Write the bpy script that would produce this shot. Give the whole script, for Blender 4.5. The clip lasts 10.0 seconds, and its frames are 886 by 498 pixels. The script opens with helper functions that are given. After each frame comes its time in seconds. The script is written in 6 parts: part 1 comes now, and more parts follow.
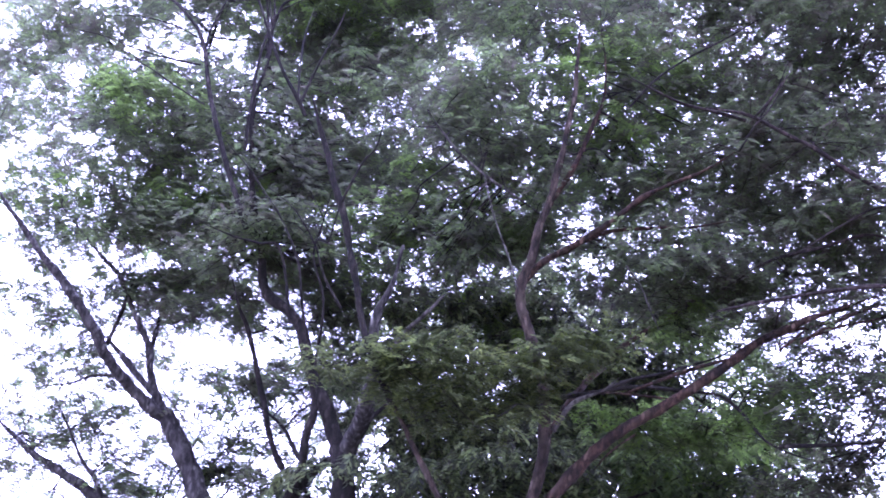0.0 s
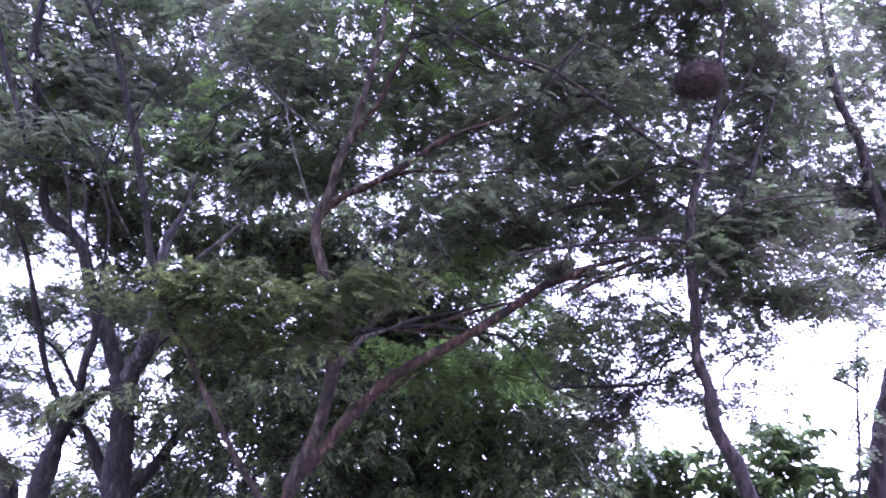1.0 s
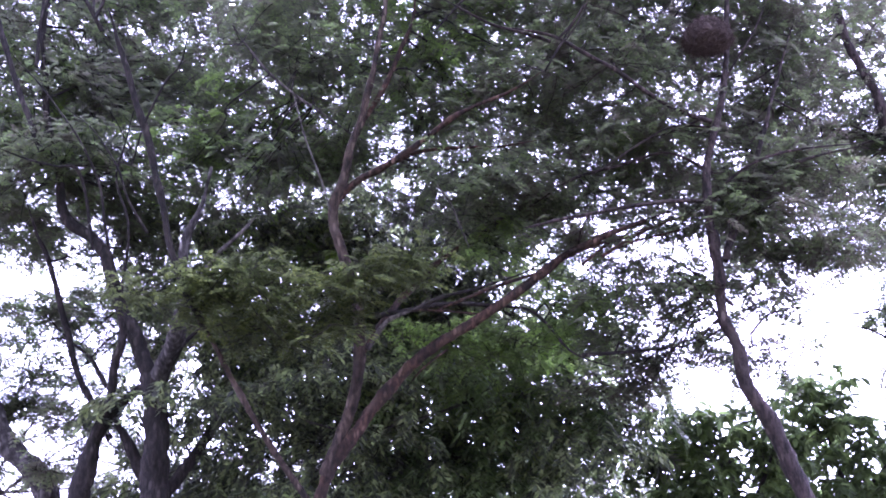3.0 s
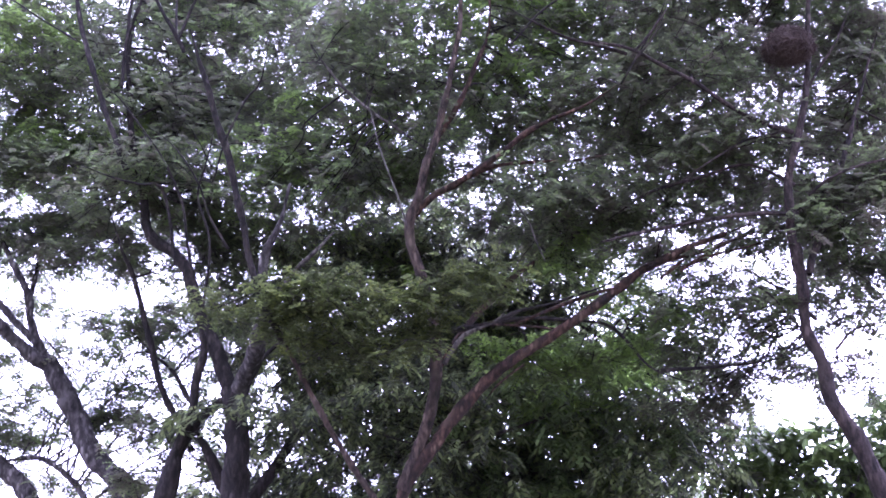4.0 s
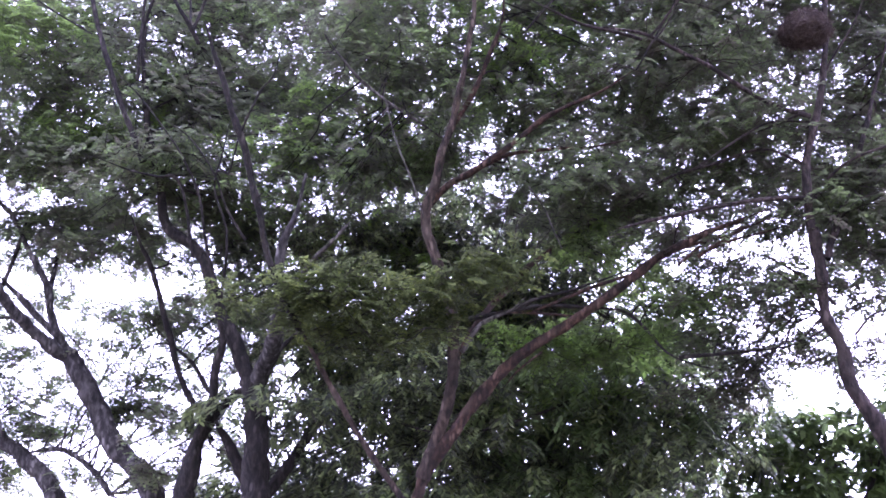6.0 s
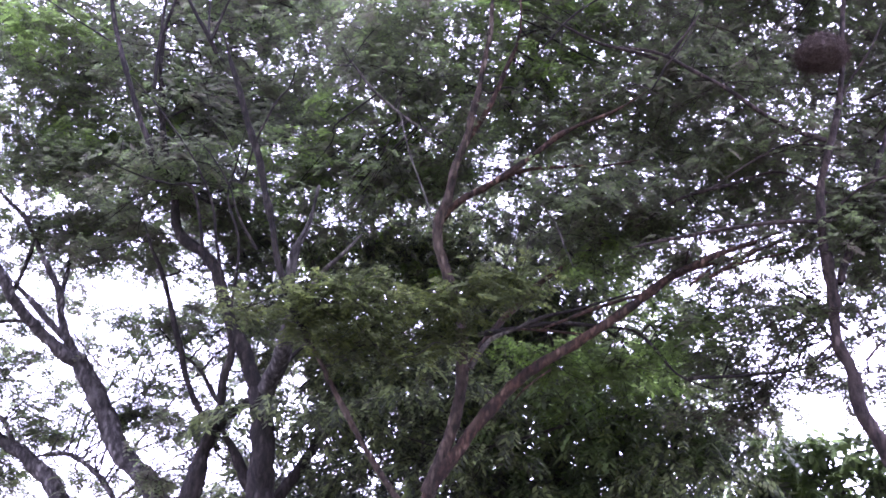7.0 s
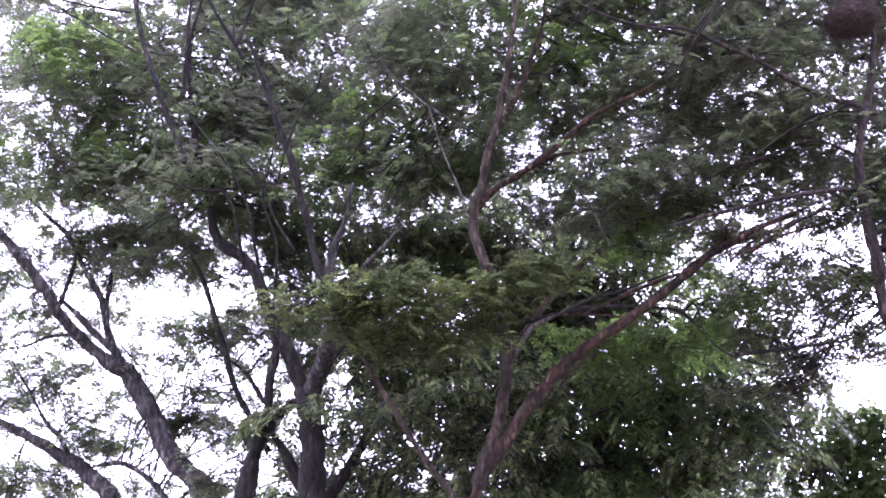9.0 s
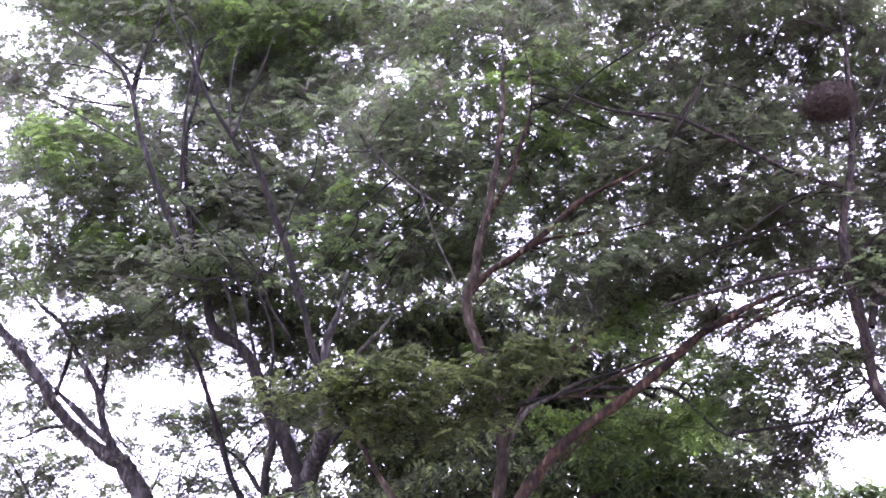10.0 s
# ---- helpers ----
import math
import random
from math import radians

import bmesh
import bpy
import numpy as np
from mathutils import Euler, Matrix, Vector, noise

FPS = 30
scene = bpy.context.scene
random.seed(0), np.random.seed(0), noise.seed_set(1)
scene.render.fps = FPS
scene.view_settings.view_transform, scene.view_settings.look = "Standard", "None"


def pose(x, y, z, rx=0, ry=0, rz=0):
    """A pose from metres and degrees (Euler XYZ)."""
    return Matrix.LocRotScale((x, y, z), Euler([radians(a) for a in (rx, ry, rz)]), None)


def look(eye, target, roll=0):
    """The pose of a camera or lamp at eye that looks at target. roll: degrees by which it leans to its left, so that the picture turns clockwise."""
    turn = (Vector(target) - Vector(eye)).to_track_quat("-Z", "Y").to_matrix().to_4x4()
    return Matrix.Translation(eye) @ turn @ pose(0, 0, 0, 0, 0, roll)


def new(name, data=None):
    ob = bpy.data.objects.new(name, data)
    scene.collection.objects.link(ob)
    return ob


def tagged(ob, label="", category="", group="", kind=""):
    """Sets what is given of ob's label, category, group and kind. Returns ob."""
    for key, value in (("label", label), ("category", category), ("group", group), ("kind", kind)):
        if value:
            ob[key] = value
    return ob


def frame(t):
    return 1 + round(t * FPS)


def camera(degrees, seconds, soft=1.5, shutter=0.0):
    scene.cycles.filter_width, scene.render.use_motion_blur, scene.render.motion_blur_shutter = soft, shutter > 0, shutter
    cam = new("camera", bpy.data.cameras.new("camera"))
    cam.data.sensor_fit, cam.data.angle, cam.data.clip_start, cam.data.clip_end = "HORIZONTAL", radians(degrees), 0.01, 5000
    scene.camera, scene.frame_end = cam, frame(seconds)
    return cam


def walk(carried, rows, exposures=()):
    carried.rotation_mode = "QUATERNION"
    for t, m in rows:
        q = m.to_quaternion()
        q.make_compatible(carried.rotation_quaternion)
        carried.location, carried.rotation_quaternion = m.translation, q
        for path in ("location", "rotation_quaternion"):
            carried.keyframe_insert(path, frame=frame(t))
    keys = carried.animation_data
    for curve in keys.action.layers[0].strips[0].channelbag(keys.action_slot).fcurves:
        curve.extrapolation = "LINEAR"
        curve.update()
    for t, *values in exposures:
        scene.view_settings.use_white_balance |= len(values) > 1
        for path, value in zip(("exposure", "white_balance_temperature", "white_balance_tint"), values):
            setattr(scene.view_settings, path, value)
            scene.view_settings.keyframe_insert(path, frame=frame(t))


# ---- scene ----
cam = camera(46.0, 10.0, soft=1.75, shutter=0.15)
PATH = [
    (0.0, 0.00, 0.00, 1.60, 113.355, -3.733, 5.680),
    (0.5, 0.00, 0.00, 1.60, 112.552, -3.200, 0.202),
    (1.0, 0.00, 0.00, 1.60, 110.489, -2.605, -5.895),
    (1.5, 0.00, 0.00, 1.60, 108.875, -2.851, -8.497),
    (2.0, 0.00, 0.00, 1.60, 108.282, -1.687, -8.268),
    (2.5, 0.00, 0.00, 1.60, 107.434, -1.627, -7.370),
    (3.0, 0.00, 0.00, 1.60, 109.222, 0.927, -3.513),
    (3.2, 0.00, 0.00, 1.60, 110.261, 0.439, -2.546),
    (4.3, 0.00, 0.00, 1.60, 109.997, -0.080, 0.849),
    (4.5, 0.00, 0.00, 1.60, 110.009, 0.005, -0.014),
    (5.0, 0.00, 0.00, 1.60, 109.761, -0.136, 1.200),
    (6.3, 0.00, 0.00, 1.60, 109.409, 0.026, 1.593),
    (6.5, 0.00, 0.00, 1.60, 110.218, -0.368, 1.497),
    (7.0, 0.00, 0.00, 1.60, 110.223, -1.535, 1.648),
    (7.5, 0.00, 0.00, 1.60, 110.169, -1.314, 2.436),
    (8.0, 0.00, 0.00, 1.60, 110.146, -1.138, 2.867),
    (8.5, 0.00, 0.00, 1.60, 110.217, -1.174, 3.533),
    (9.0, 0.00, 0.00, 1.60, 109.731, 0.983, 4.715),
    (9.5, -0.05, -0.04, 1.57, 112.220, 1.120, 4.800),
    (10.0, -0.02, -0.19, 1.52, 114.400, 2.060, 4.650),
]
walk(cam, [(t, pose(*row)) for t, *row in PATH], [(0.0, 4.05, 4880, 59), (0.5, 4.08, 4920, 60), (1.0, 4.00, 4960, 58), (2.5, 3.96, 5090, 55), (5.0, 3.98, 5200, 53), (8.0, 4.03, 5370, 52), (9.3, 4.08, 5450, 53), (10.0, 4.20, 5490, 53)])

# ---- light: a bright overcast sky ----
SUN_UP, SUN_ROUND = 72.0, 40.0
world = bpy.data.worlds.new("overcast_sky")
scene.world = world
world.use_nodes = True
wn = world.node_tree.nodes
wl = world.node_tree.links
sky = wn.new("ShaderNodeTexSky")
sky.sky_type = "NISHITA"
sky.sun_disc = False
sky.sun_elevation = radians(SUN_UP)
sky.sun_rotation = radians(SUN_ROUND)
sky.dust_density = 4.0
grey = wn.new("ShaderNodeHueSaturation")
grey.inputs["Saturation"].default_value = 0.12
wl.new(sky.outputs["Color"], grey.inputs["Color"])
wl.new(grey.outputs["Color"], wn["Background"].inputs["Color"])
wn["Background"].inputs["Strength"].default_value = 0.15

sun_data = bpy.data.lights.new("sun", "SUN")
sun_data.energy = 0.5
sun_data.angle = radians(40)
sun_data.color = (1.0, 0.98, 0.95)
sun = new("sun", sun_data)
az = radians(SUN_ROUND)
sun.matrix_world = look((40 * math.sin(az), 40 * math.cos(az), 40 * math.tan(radians(SUN_UP))), (0, 0, 0))


# ---- materials ----
def shader(name):
    m = bpy.data.materials.new(name)
    m.use_nodes = True
    return m, m.node_tree.nodes, m.node_tree.links, m.node_tree.nodes["Principled BSDF"]


def ramp(nodes, stops):
    r = nodes.new("ShaderNodeValToRGB")
    e = r.color_ramp.elements
    e[0].position, e[0].color = stops[0][0], (*stops[0][1], 1)
    e[1].position, e[1].color = stops[-1][0], (*stops[-1][1], 1)
    for at, colour in stops[1:-1]:
        k = e.new(at)
        k.color = (*colour, 1)
    return r


def bark(name, dark, mid, light, lichen):
    m, n, l, b = shader(name)
    tc = n.new("ShaderNodeTexCoord")
    mp = n.new("ShaderNodeMapping")
    mp.inputs["Scale"].default_value = (1.0, 1.0, 0.35)
    l.new(tc.outputs["Object"], mp.inputs["Vector"])
    grain = n.new("ShaderNodeTexNoise")
    grain.inputs["Scale"].default_value = 16
    grain.inputs["Detail"].default_value = 8
    grain.inputs["Roughness"].default_value = 0.65
    l.new(mp.outputs["Vector"], grain.inputs["Vector"])
    patch = n.new("ShaderNodeTexNoise")
    patch.inputs["Scale"].default_value = 3.2
    patch.inputs["Detail"].default_value = 5
    l.new(tc.outputs["Object"], patch.inputs["Vector"])
    r = ramp(n, [(0.38, [0.6 * c for c in dark]), (0.5, mid), (0.62, [1.3 * c for c in light])])
    l.new(grain.outputs["Fac"], r.inputs["Fac"])
    pr = ramp(n, [(0.56, (0, 0, 0)), (0.7, (1, 1, 1))])
    l.new(patch.outputs["Fac"], pr.inputs["Fac"])
    mix = n.new("ShaderNodeMixRGB")
    mix.inputs["Color2"].default_value = (*lichen, 1)
    l.new(pr.outputs["Color"], mix.inputs["Fac"])
    l.new(r.outputs["Color"], mix.inputs["Color1"])
    flake = n.new("ShaderNodeTexVoronoi")
    flake.inputs["Scale"].default_value = 9
    l.new(mp.outputs["Vector"], flake.inputs["Vector"])
    flake.inputs["Randomness"].default_value = 1.0
    fr = ramp(n, [(0.17, (1, 1, 1)), (0.27, (0, 0, 0))])
    l.new(flake.outputs["Distance"], fr.inputs["Fac"])
    gate = n.new("ShaderNodeMath")
    gate.operation = "MULTIPLY"
    gate.inputs[1].default_value = 0.8
    l.new(fr.outputs["Color"], gate.inputs[0])
    spot = n.new("ShaderNodeMixRGB")
    spot.inputs["Color2"].default_value = (*[min(1, c * 2.2) for c in lichen], 1)
    l.new(gate.outputs["Value"], spot.inputs["Fac"])
    l.new(mix.outputs["Color"], spot.inputs["Color1"])
    stain = n.new("ShaderNodeTexNoise")
    stain.inputs["Scale"].default_value = 2.6
    stain.inputs["Detail"].default_value = 4
    l.new(tc.outputs["Object"], stain.inputs["Vector"])
    sr = ramp(n, [(0.36, (0.4, 0.38, 0.38)), (0.6, (1, 1, 1))])
    l.new(stain.outputs["Fac"], sr.inputs["Fac"])
    dirty = n.new("ShaderNodeMixRGB")
    dirty.blend_type = "MULTIPLY"
    dirty.inputs["Fac"].default_value = 1
    l.new(spot.outputs["Color"], dirty.inputs["Color1"])
    l.new(sr.outputs["Color"], dirty.inputs["Color2"])
    l.new(dirty.outputs["Color"], b.inputs["Base Color"])
    bump = n.new("ShaderNodeBump")
    bump.inputs["Strength"].default_value = 1.0
    bump.inputs["Distance"].default_value = 0.06
    l.new(grain.outputs["Fac"], bump.inputs["Height"])
    l.new(bump.outputs["Normal"], b.inputs["Normal"])
    b.inputs["Roughness"].default_value = 0.9
    return m


bark_grey = bark("bark_grey", (0.0220, 0.0195, 0.0196), (0.0500, 0.0440, 0.0438), (0.0980, 0.0885, 0.0870), (0.1200, 0.1120, 0.1070))
bark_brown = bark("bark_brown", (0.0085, 0.0064, 0.0058), (0.0180, 0.0137, 0.0122), (0.0330, 0.0257, 0.0230), (0.0420, 0.0350, 0.0310))
bark_red = bark("bark_red", (0.0170, 0.0084, 0.0056), (0.0480, 0.0240, 0.0155), (0.0880, 0.0480, 0.0320), (0.0980, 0.0640, 0.0460))
bark_tan = bark("bark_tan", (0.0190, 0.0125, 0.0090), (0.0520, 0.0345, 0.0250), (0.0880, 0.0620, 0.0470), (0.1000, 0.0770, 0.0600))
bark_mauve = bark("bark_mauve", (0.0165, 0.0112, 0.0106), (0.0385, 0.0267, 0.0250), (0.0640, 0.0462, 0.0428), (0.0690, 0.0525, 0.0480))
bark_pale = bark("bark_pale", (0.055, 0.049, 0.043), (0.11, 0.1, 0.09), (0.165, 0.15, 0.138), (0.15, 0.14, 0.13))


def foliage(name, dark, mid, light, gloss=0.7, through_share=0.45, single=False, shine=0.08, shade_brown=0.0, vary=0.45):
    """A leaf that lets some light through; every leaf differs a little, and whole twigs drift in tone."""
    m, n, l, b = shader(name)
    geo = n.new("ShaderNodeNewGeometry")
    tc = n.new("ShaderNodeTexCoord")
    drift = n.new("ShaderNodeTexNoise")
    drift.inputs["Scale"].default_value = 1.7
    drift.inputs["Detail"].default_value = 5
    drift.inputs["Roughness"].default_value = 0.7
    l.new(tc.outputs["Object"], drift.inputs["Vector"])
    add = n.new("ShaderNodeMath")
    add.operation = "MULTIPLY_ADD"
    add.inputs[1].default_value = vary
    l.new(n.new("ShaderNodeObjectInfo").outputs["Random"] if single else geo.outputs["Random Per Island"], add.inputs[0])
    sub = n.new("ShaderNodeMath")
    sub.operation = "MULTIPLY_ADD"
    sub.inputs[1].default_value = 2.3
    sub.inputs[2].default_value = -0.655 - vary / 2
    l.new(drift.outputs["Fac"], sub.inputs[0])
    l.new(sub.outputs["Value"], add.inputs[2])
    r = ramp(n, [(0.1, dark), (0.5, mid), (0.9, light)])
    l.new(add.outputs["Value"], r.inputs["Fac"])
    # grey-brown patches put shaded leaves into the colour, along with some truly brown ones
    shade_patches = n.new("ShaderNodeTexNoise")
    shade_patches.inputs["Scale"].default_value = 2.4
    shade_patches.inputs["Detail"].default_value = 5
    l.new(tc.outputs["Object"], shade_patches.inputs["Vector"])
    tr = ramp(n, [(0.5, (0, 0, 0)), (0.62, (shade_brown, shade_brown, shade_brown))])
    l.new(shade_patches.outputs["Fac"], tr.inputs["Fac"])
    tone = n.new("ShaderNodeMixRGB")
    tone.inputs["Color2"].default_value = (0.076, 0.066, 0.052, 1)
    l.new(tr.outputs["Color"], tone.inputs["Fac"])
    l.new(r.outputs["Color"], tone.inputs["Color1"])
    l.new(tone.outputs["Color"], b.inputs["Base Color"])
    b.inputs["Roughness"].default_value = gloss
    b.inputs["Specular IOR Level"].default_value = shine
    back = n.new("ShaderNodeBsdfTranslucent")
    bright = n.new("ShaderNodeHueSaturation")
    bright.inputs["Saturation"].default_value = 1.0
    bright.inputs["Value"].default_value = 2.8
    l.new(tone.outputs["Color"], bright.inputs["Color"])
    l.new(bright.outputs["Color"], back.inputs["Color"])
    mix = n.new("ShaderNodeMixShader")
    mix.inputs["Fac"].default_value = through_share
    l.new(b.outputs["BSDF"], mix.inputs[1])
    l.new(back.outputs["BSDF"], mix.inputs[2])
    l.new(mix.outputs["Shader"], n["Material Output"].inputs["Surface"])
    return m


LEAF = {
    # feathery: the greyish dark end also paints in leaves that lie in shade
    "leaf": foliage("leaf_feathery", (0.0670, 0.0660, 0.0540), (0.0840, 0.1000, 0.0570), (0.1250, 0.1800, 0.0640), through_share=0.66, shade_brown=0.7),
    "olive": foliage("leaf_olive", (0.036, 0.043, 0.023), (0.058, 0.072, 0.029), (0.112, 0.138, 0.038), through_share=0.58, shade_brown=0.12),
    # yellow-green leaves; scattered boughs of it also stand in for lit patches
    "bright": foliage("leaf_bright", (0.060, 0.074, 0.036), (0.090, 0.130, 0.042), (0.158, 0.245, 0.054), through_share=0.62, shade_brown=0.3),
    # lighter green that paints the lit tiers of the dark tree
    "lit_tier": foliage("leaf_lit_tier", (0.045, 0.058, 0.030), (0.078, 0.112, 0.046), (0.150, 0.215, 0.080), 0.45, 0.45, shine=0.3, vary=0.8),
    "dusky": foliage("leaf_dusky", (0.048, 0.047, 0.037), (0.062, 0.072, 0.041), (0.096, 0.130, 0.050), through_share=0.64, shade_brown=0.7),
    # drooping: pale end and high vary also paint sunlit leaves into the colour
    "droop": foliage("leaf_drooping", (0.030, 0.036, 0.025), (0.070, 0.091, 0.044), (0.200, 0.250, 0.098), 0.4, 0.42, shine=0.42, shade_brown=0.35, vary=1.0),
    "broad": foliage("leaf_broad", (0.030, 0.040, 0.020), (0.055, 0.080, 0.030), (0.110, 0.160, 0.046), 0.6, 0.3, shine=0.05),
    "single": foliage("leaf_large", (0.030, 0.040, 0.020), (0.055, 0.080, 0.030), (0.110, 0.160, 0.046), 0.6, 0.3, True, 0.05),
}


def ground_material():
    m, n, l, b = shader("ground_grass")
    tc = n.new("ShaderNodeTexCoord")
    a = n.new("ShaderNodeTexNoise")
    a.inputs["Scale"].default_value = 0.35
    a.inputs["Detail"].default_value = 6
    l.new(tc.outputs["Object"], a.inputs["Vector"])
    c = n.new("ShaderNodeTexNoise")
    c.inputs["Scale"].default_value = 18
    c.inputs["Detail"].default_value = 8
    l.new(tc.outputs["Object"], c.inputs["Vector"])
    r1 = ramp(n, [(0.36, (0.07, 0.085, 0.04)), (0.62, (0.2, 0.165, 0.12))])
    r2 = ramp(n, [(0.3, (0.5, 0.5, 0.5)), (0.7, (1, 1, 1))])
    l.new(a.outputs["Fac"], r1.inputs["Fac"])
    l.new(c.outputs["Fac"], r2.inputs["Fac"])
    mix = n.new("ShaderNodeMixRGB")
    mix.blend_type = "MULTIPLY"
    mix.inputs["Fac"].default_value = 1
    l.new(r1.outputs["Color"], mix.inputs["Color1"])
    l.new(r2.outputs["Color"], mix.inputs["Color2"])
    l.new(mix.outputs["Color"], b.inputs["Base Color"])
    bump = n.new("ShaderNodeBump")
    bump.inputs["Strength"].default_value = 0.8
    l.new(c.outputs["Fac"], bump.inputs["Height"])
    l.new(bump.outputs["Normal"], b.inputs["Normal"])
    b.inputs["Roughness"].default_value = 0.95
    return m


# ---- ground ----
def build_ground():
    bm = bmesh.new()
    rings = [0, 3, 6, 9, 12, 15, 18, 22, 28, 40, 80, 200, 600, 2500]
    count = 48
    prev = None
    for r in rings:
        if r == 0:
            prev = [bm.verts.new((0, 12, 0))]
            continue
        row = []
        for k in range(count):
            a = 2 * math.pi * k / count
            x, y = r * math.cos(a), 12 + r * math.sin(a)
            z = 0.08 * (noise.noise((x * 0.3, y * 0.3, 0))) if r < 100 else 0
            row.append(bm.verts.new((x, y, z)))
        for k in range(count):
            if len(prev) == 1:
                bm.faces.new((prev[0], row[k], row[(k + 1) % count]))
            else:
                bm.faces.new((prev[k], row[k], row[(k + 1) % count], prev[(k + 1) % count]))
        prev = row
    me = bpy.data.meshes.new("ground")
    bm.to_mesh(me)
    bm.free()
    me.polygons.foreach_set("use_smooth", [True] * len(me.polygons))
    me.materials.append(ground_material())
    tagged(new("ground", me), "patchy grass and bare soil under the grove", "ground", kind="structure")


build_ground()

# ---- trees ----
SAMPLES = {}
BOUGHS = {}
rng = np.random.default_rng(7)


def tree(name, label, base):
    ob = new(name)
    ob.location = base
    ob.empty_display_size = 0.3
    tagged(ob, label, "tree", group="trees of the grove")
    SAMPLES[ob] = []
    BOUGHS[ob] = []
    return ob


def part(name, me, material, parent, label="", kind=""):
    me.materials.append(material)
    ob = new(name, me)
    ob.parent = parent
    if label or kind:
        tagged(ob, label, kind=kind)
    return ob


def spline(points, step):
    """Points and radii on a smooth curve through the given ones."""
    p = np.array(points, float)
    p = np.vstack([2 * p[0] - p[1], p, 2 * p[-1] - p[-2]])
    out = []
    for i in range(1, len(p) - 2):
        n = max(2, int(np.linalg.norm(p[i + 1, :3] - p[i, :3]) / step))
        for u in np.arange(n) / n:
            a, b, c, d = p[i - 1], p[i], p[i + 1], p[i + 2]
            out.append(0.5 * (2 * b + (c - a) * u + (2 * a - 5 * b + 4 * c - d) * u * u + (3 * b - a - 3 * c + d) * u ** 3))
    out.append(p[-2])
    return np.array(out)


def tube(curve, sides, rough=0.0):
    """Verts and quads of a tapered stem round a curve of x, y, z, radius."""
    pts, rad = curve[:, :3], np.maximum(curve[:, 3], 0.003)
    tan = np.gradient(pts, axis=0)
    tan /= np.linalg.norm(tan, axis=1)[:, None] + 1e-9
    side = np.cross(tan[0], (0.31, 0.9, 0.29))
    side /= np.linalg.norm(side)
    verts, ang = [], 2 * np.pi * np.arange(sides) / sides
    for i in range(len(pts)):
        side = side - tan[i] * side.dot(tan[i])
        side /= np.linalg.norm(side)
        up = np.cross(tan[i], side)
        for a in ang:
            d = side * math.cos(a) + up * math.sin(a)
            q = pts[i] + d * rad[i]
            r = rad[i] * (1 + rough * (noise.noise(Vector(q * 3.1)) + 0.7 * noise.noise(Vector(q * 11.0)))) if rough else rad[i]
            verts.append(pts[i] + d * r)
    faces = []
    for i in range(len(pts) - 1):
        for k in range(sides):
            j = (k + 1) % sides
            faces.append((i * sides + k, i * sides + j, (i + 1) * sides + j, (i + 1) * sides + k))
    return np.array(verts), faces


def limb(owner, name, points, material):
    thick = max(q[3] for q in points)
    curve = spline(points, 0.07)
    wobble = min(0.035, thick * 0.5)
    for q in curve[2:]:
        v = Vector(q[:3])
        q[0] += wobble * noise.noise(v * 1.7)
        q[1] += wobble * noise.noise(v * 1.7 + Vector((9, 4, 2)))
    SAMPLES[owner].append(curve)
    sides = 14 if thick > 0.1 else 8 if thick > 0.04 else 6
    verts, faces = tube(curve, sides, 0.3 if thick > 0.03 else 0.15)
    verts -= np.array(owner.location)
    n = len(verts)
    faces.append(tuple(range(n - sides, n)))
    me = bpy.data.meshes.new(name)
    me.from_pydata(verts.tolist(), [], faces)
    me.polygons.foreach_set("use_smooth", [True] * len(me.polygons))
    return part(name, me, material, owner)


def quads(name, verts, faces):
    """A mesh of four-sided faces, from arrays."""
    me = bpy.data.meshes.new(name)
    me.vertices.add(len(verts))
    me.vertices.foreach_set("co", np.ascontiguousarray(verts, np.float32).ravel())
    me.loops.add(faces.size)
    me.loops.foreach_set("vertex_index", np.ascontiguousarray(faces, np.int32).ravel())
    me.polygons.add(len(faces))
    me.polygons.foreach_set("loop_start", np.arange(0, faces.size, 4, dtype=np.int32))
    me.update(calc_edges=True)
    return me


def leaf_shape(at, way, length, width, fold, bend):
    """A pointed leaf of two quads that meet on the midrib."""
    way = np.array(way, float) / np.linalg.norm(way)
    side = np.cross((0, 0, 1), way)
    side /= np.linalg.norm(side) + 1e-9
    up = np.cross(way, side)
    at = np.array(at, float)

    def spot(u, s):
        return at + way * length * u + side * width * s + up * (fold * abs(s) * width - bend * u * u * length)

    return [spot(0, 0), spot(0.3, 0.42), spot(0.66, 0.38), spot(1, 0), spot(0.66, -0.38), spot(0.3, -0.42)]


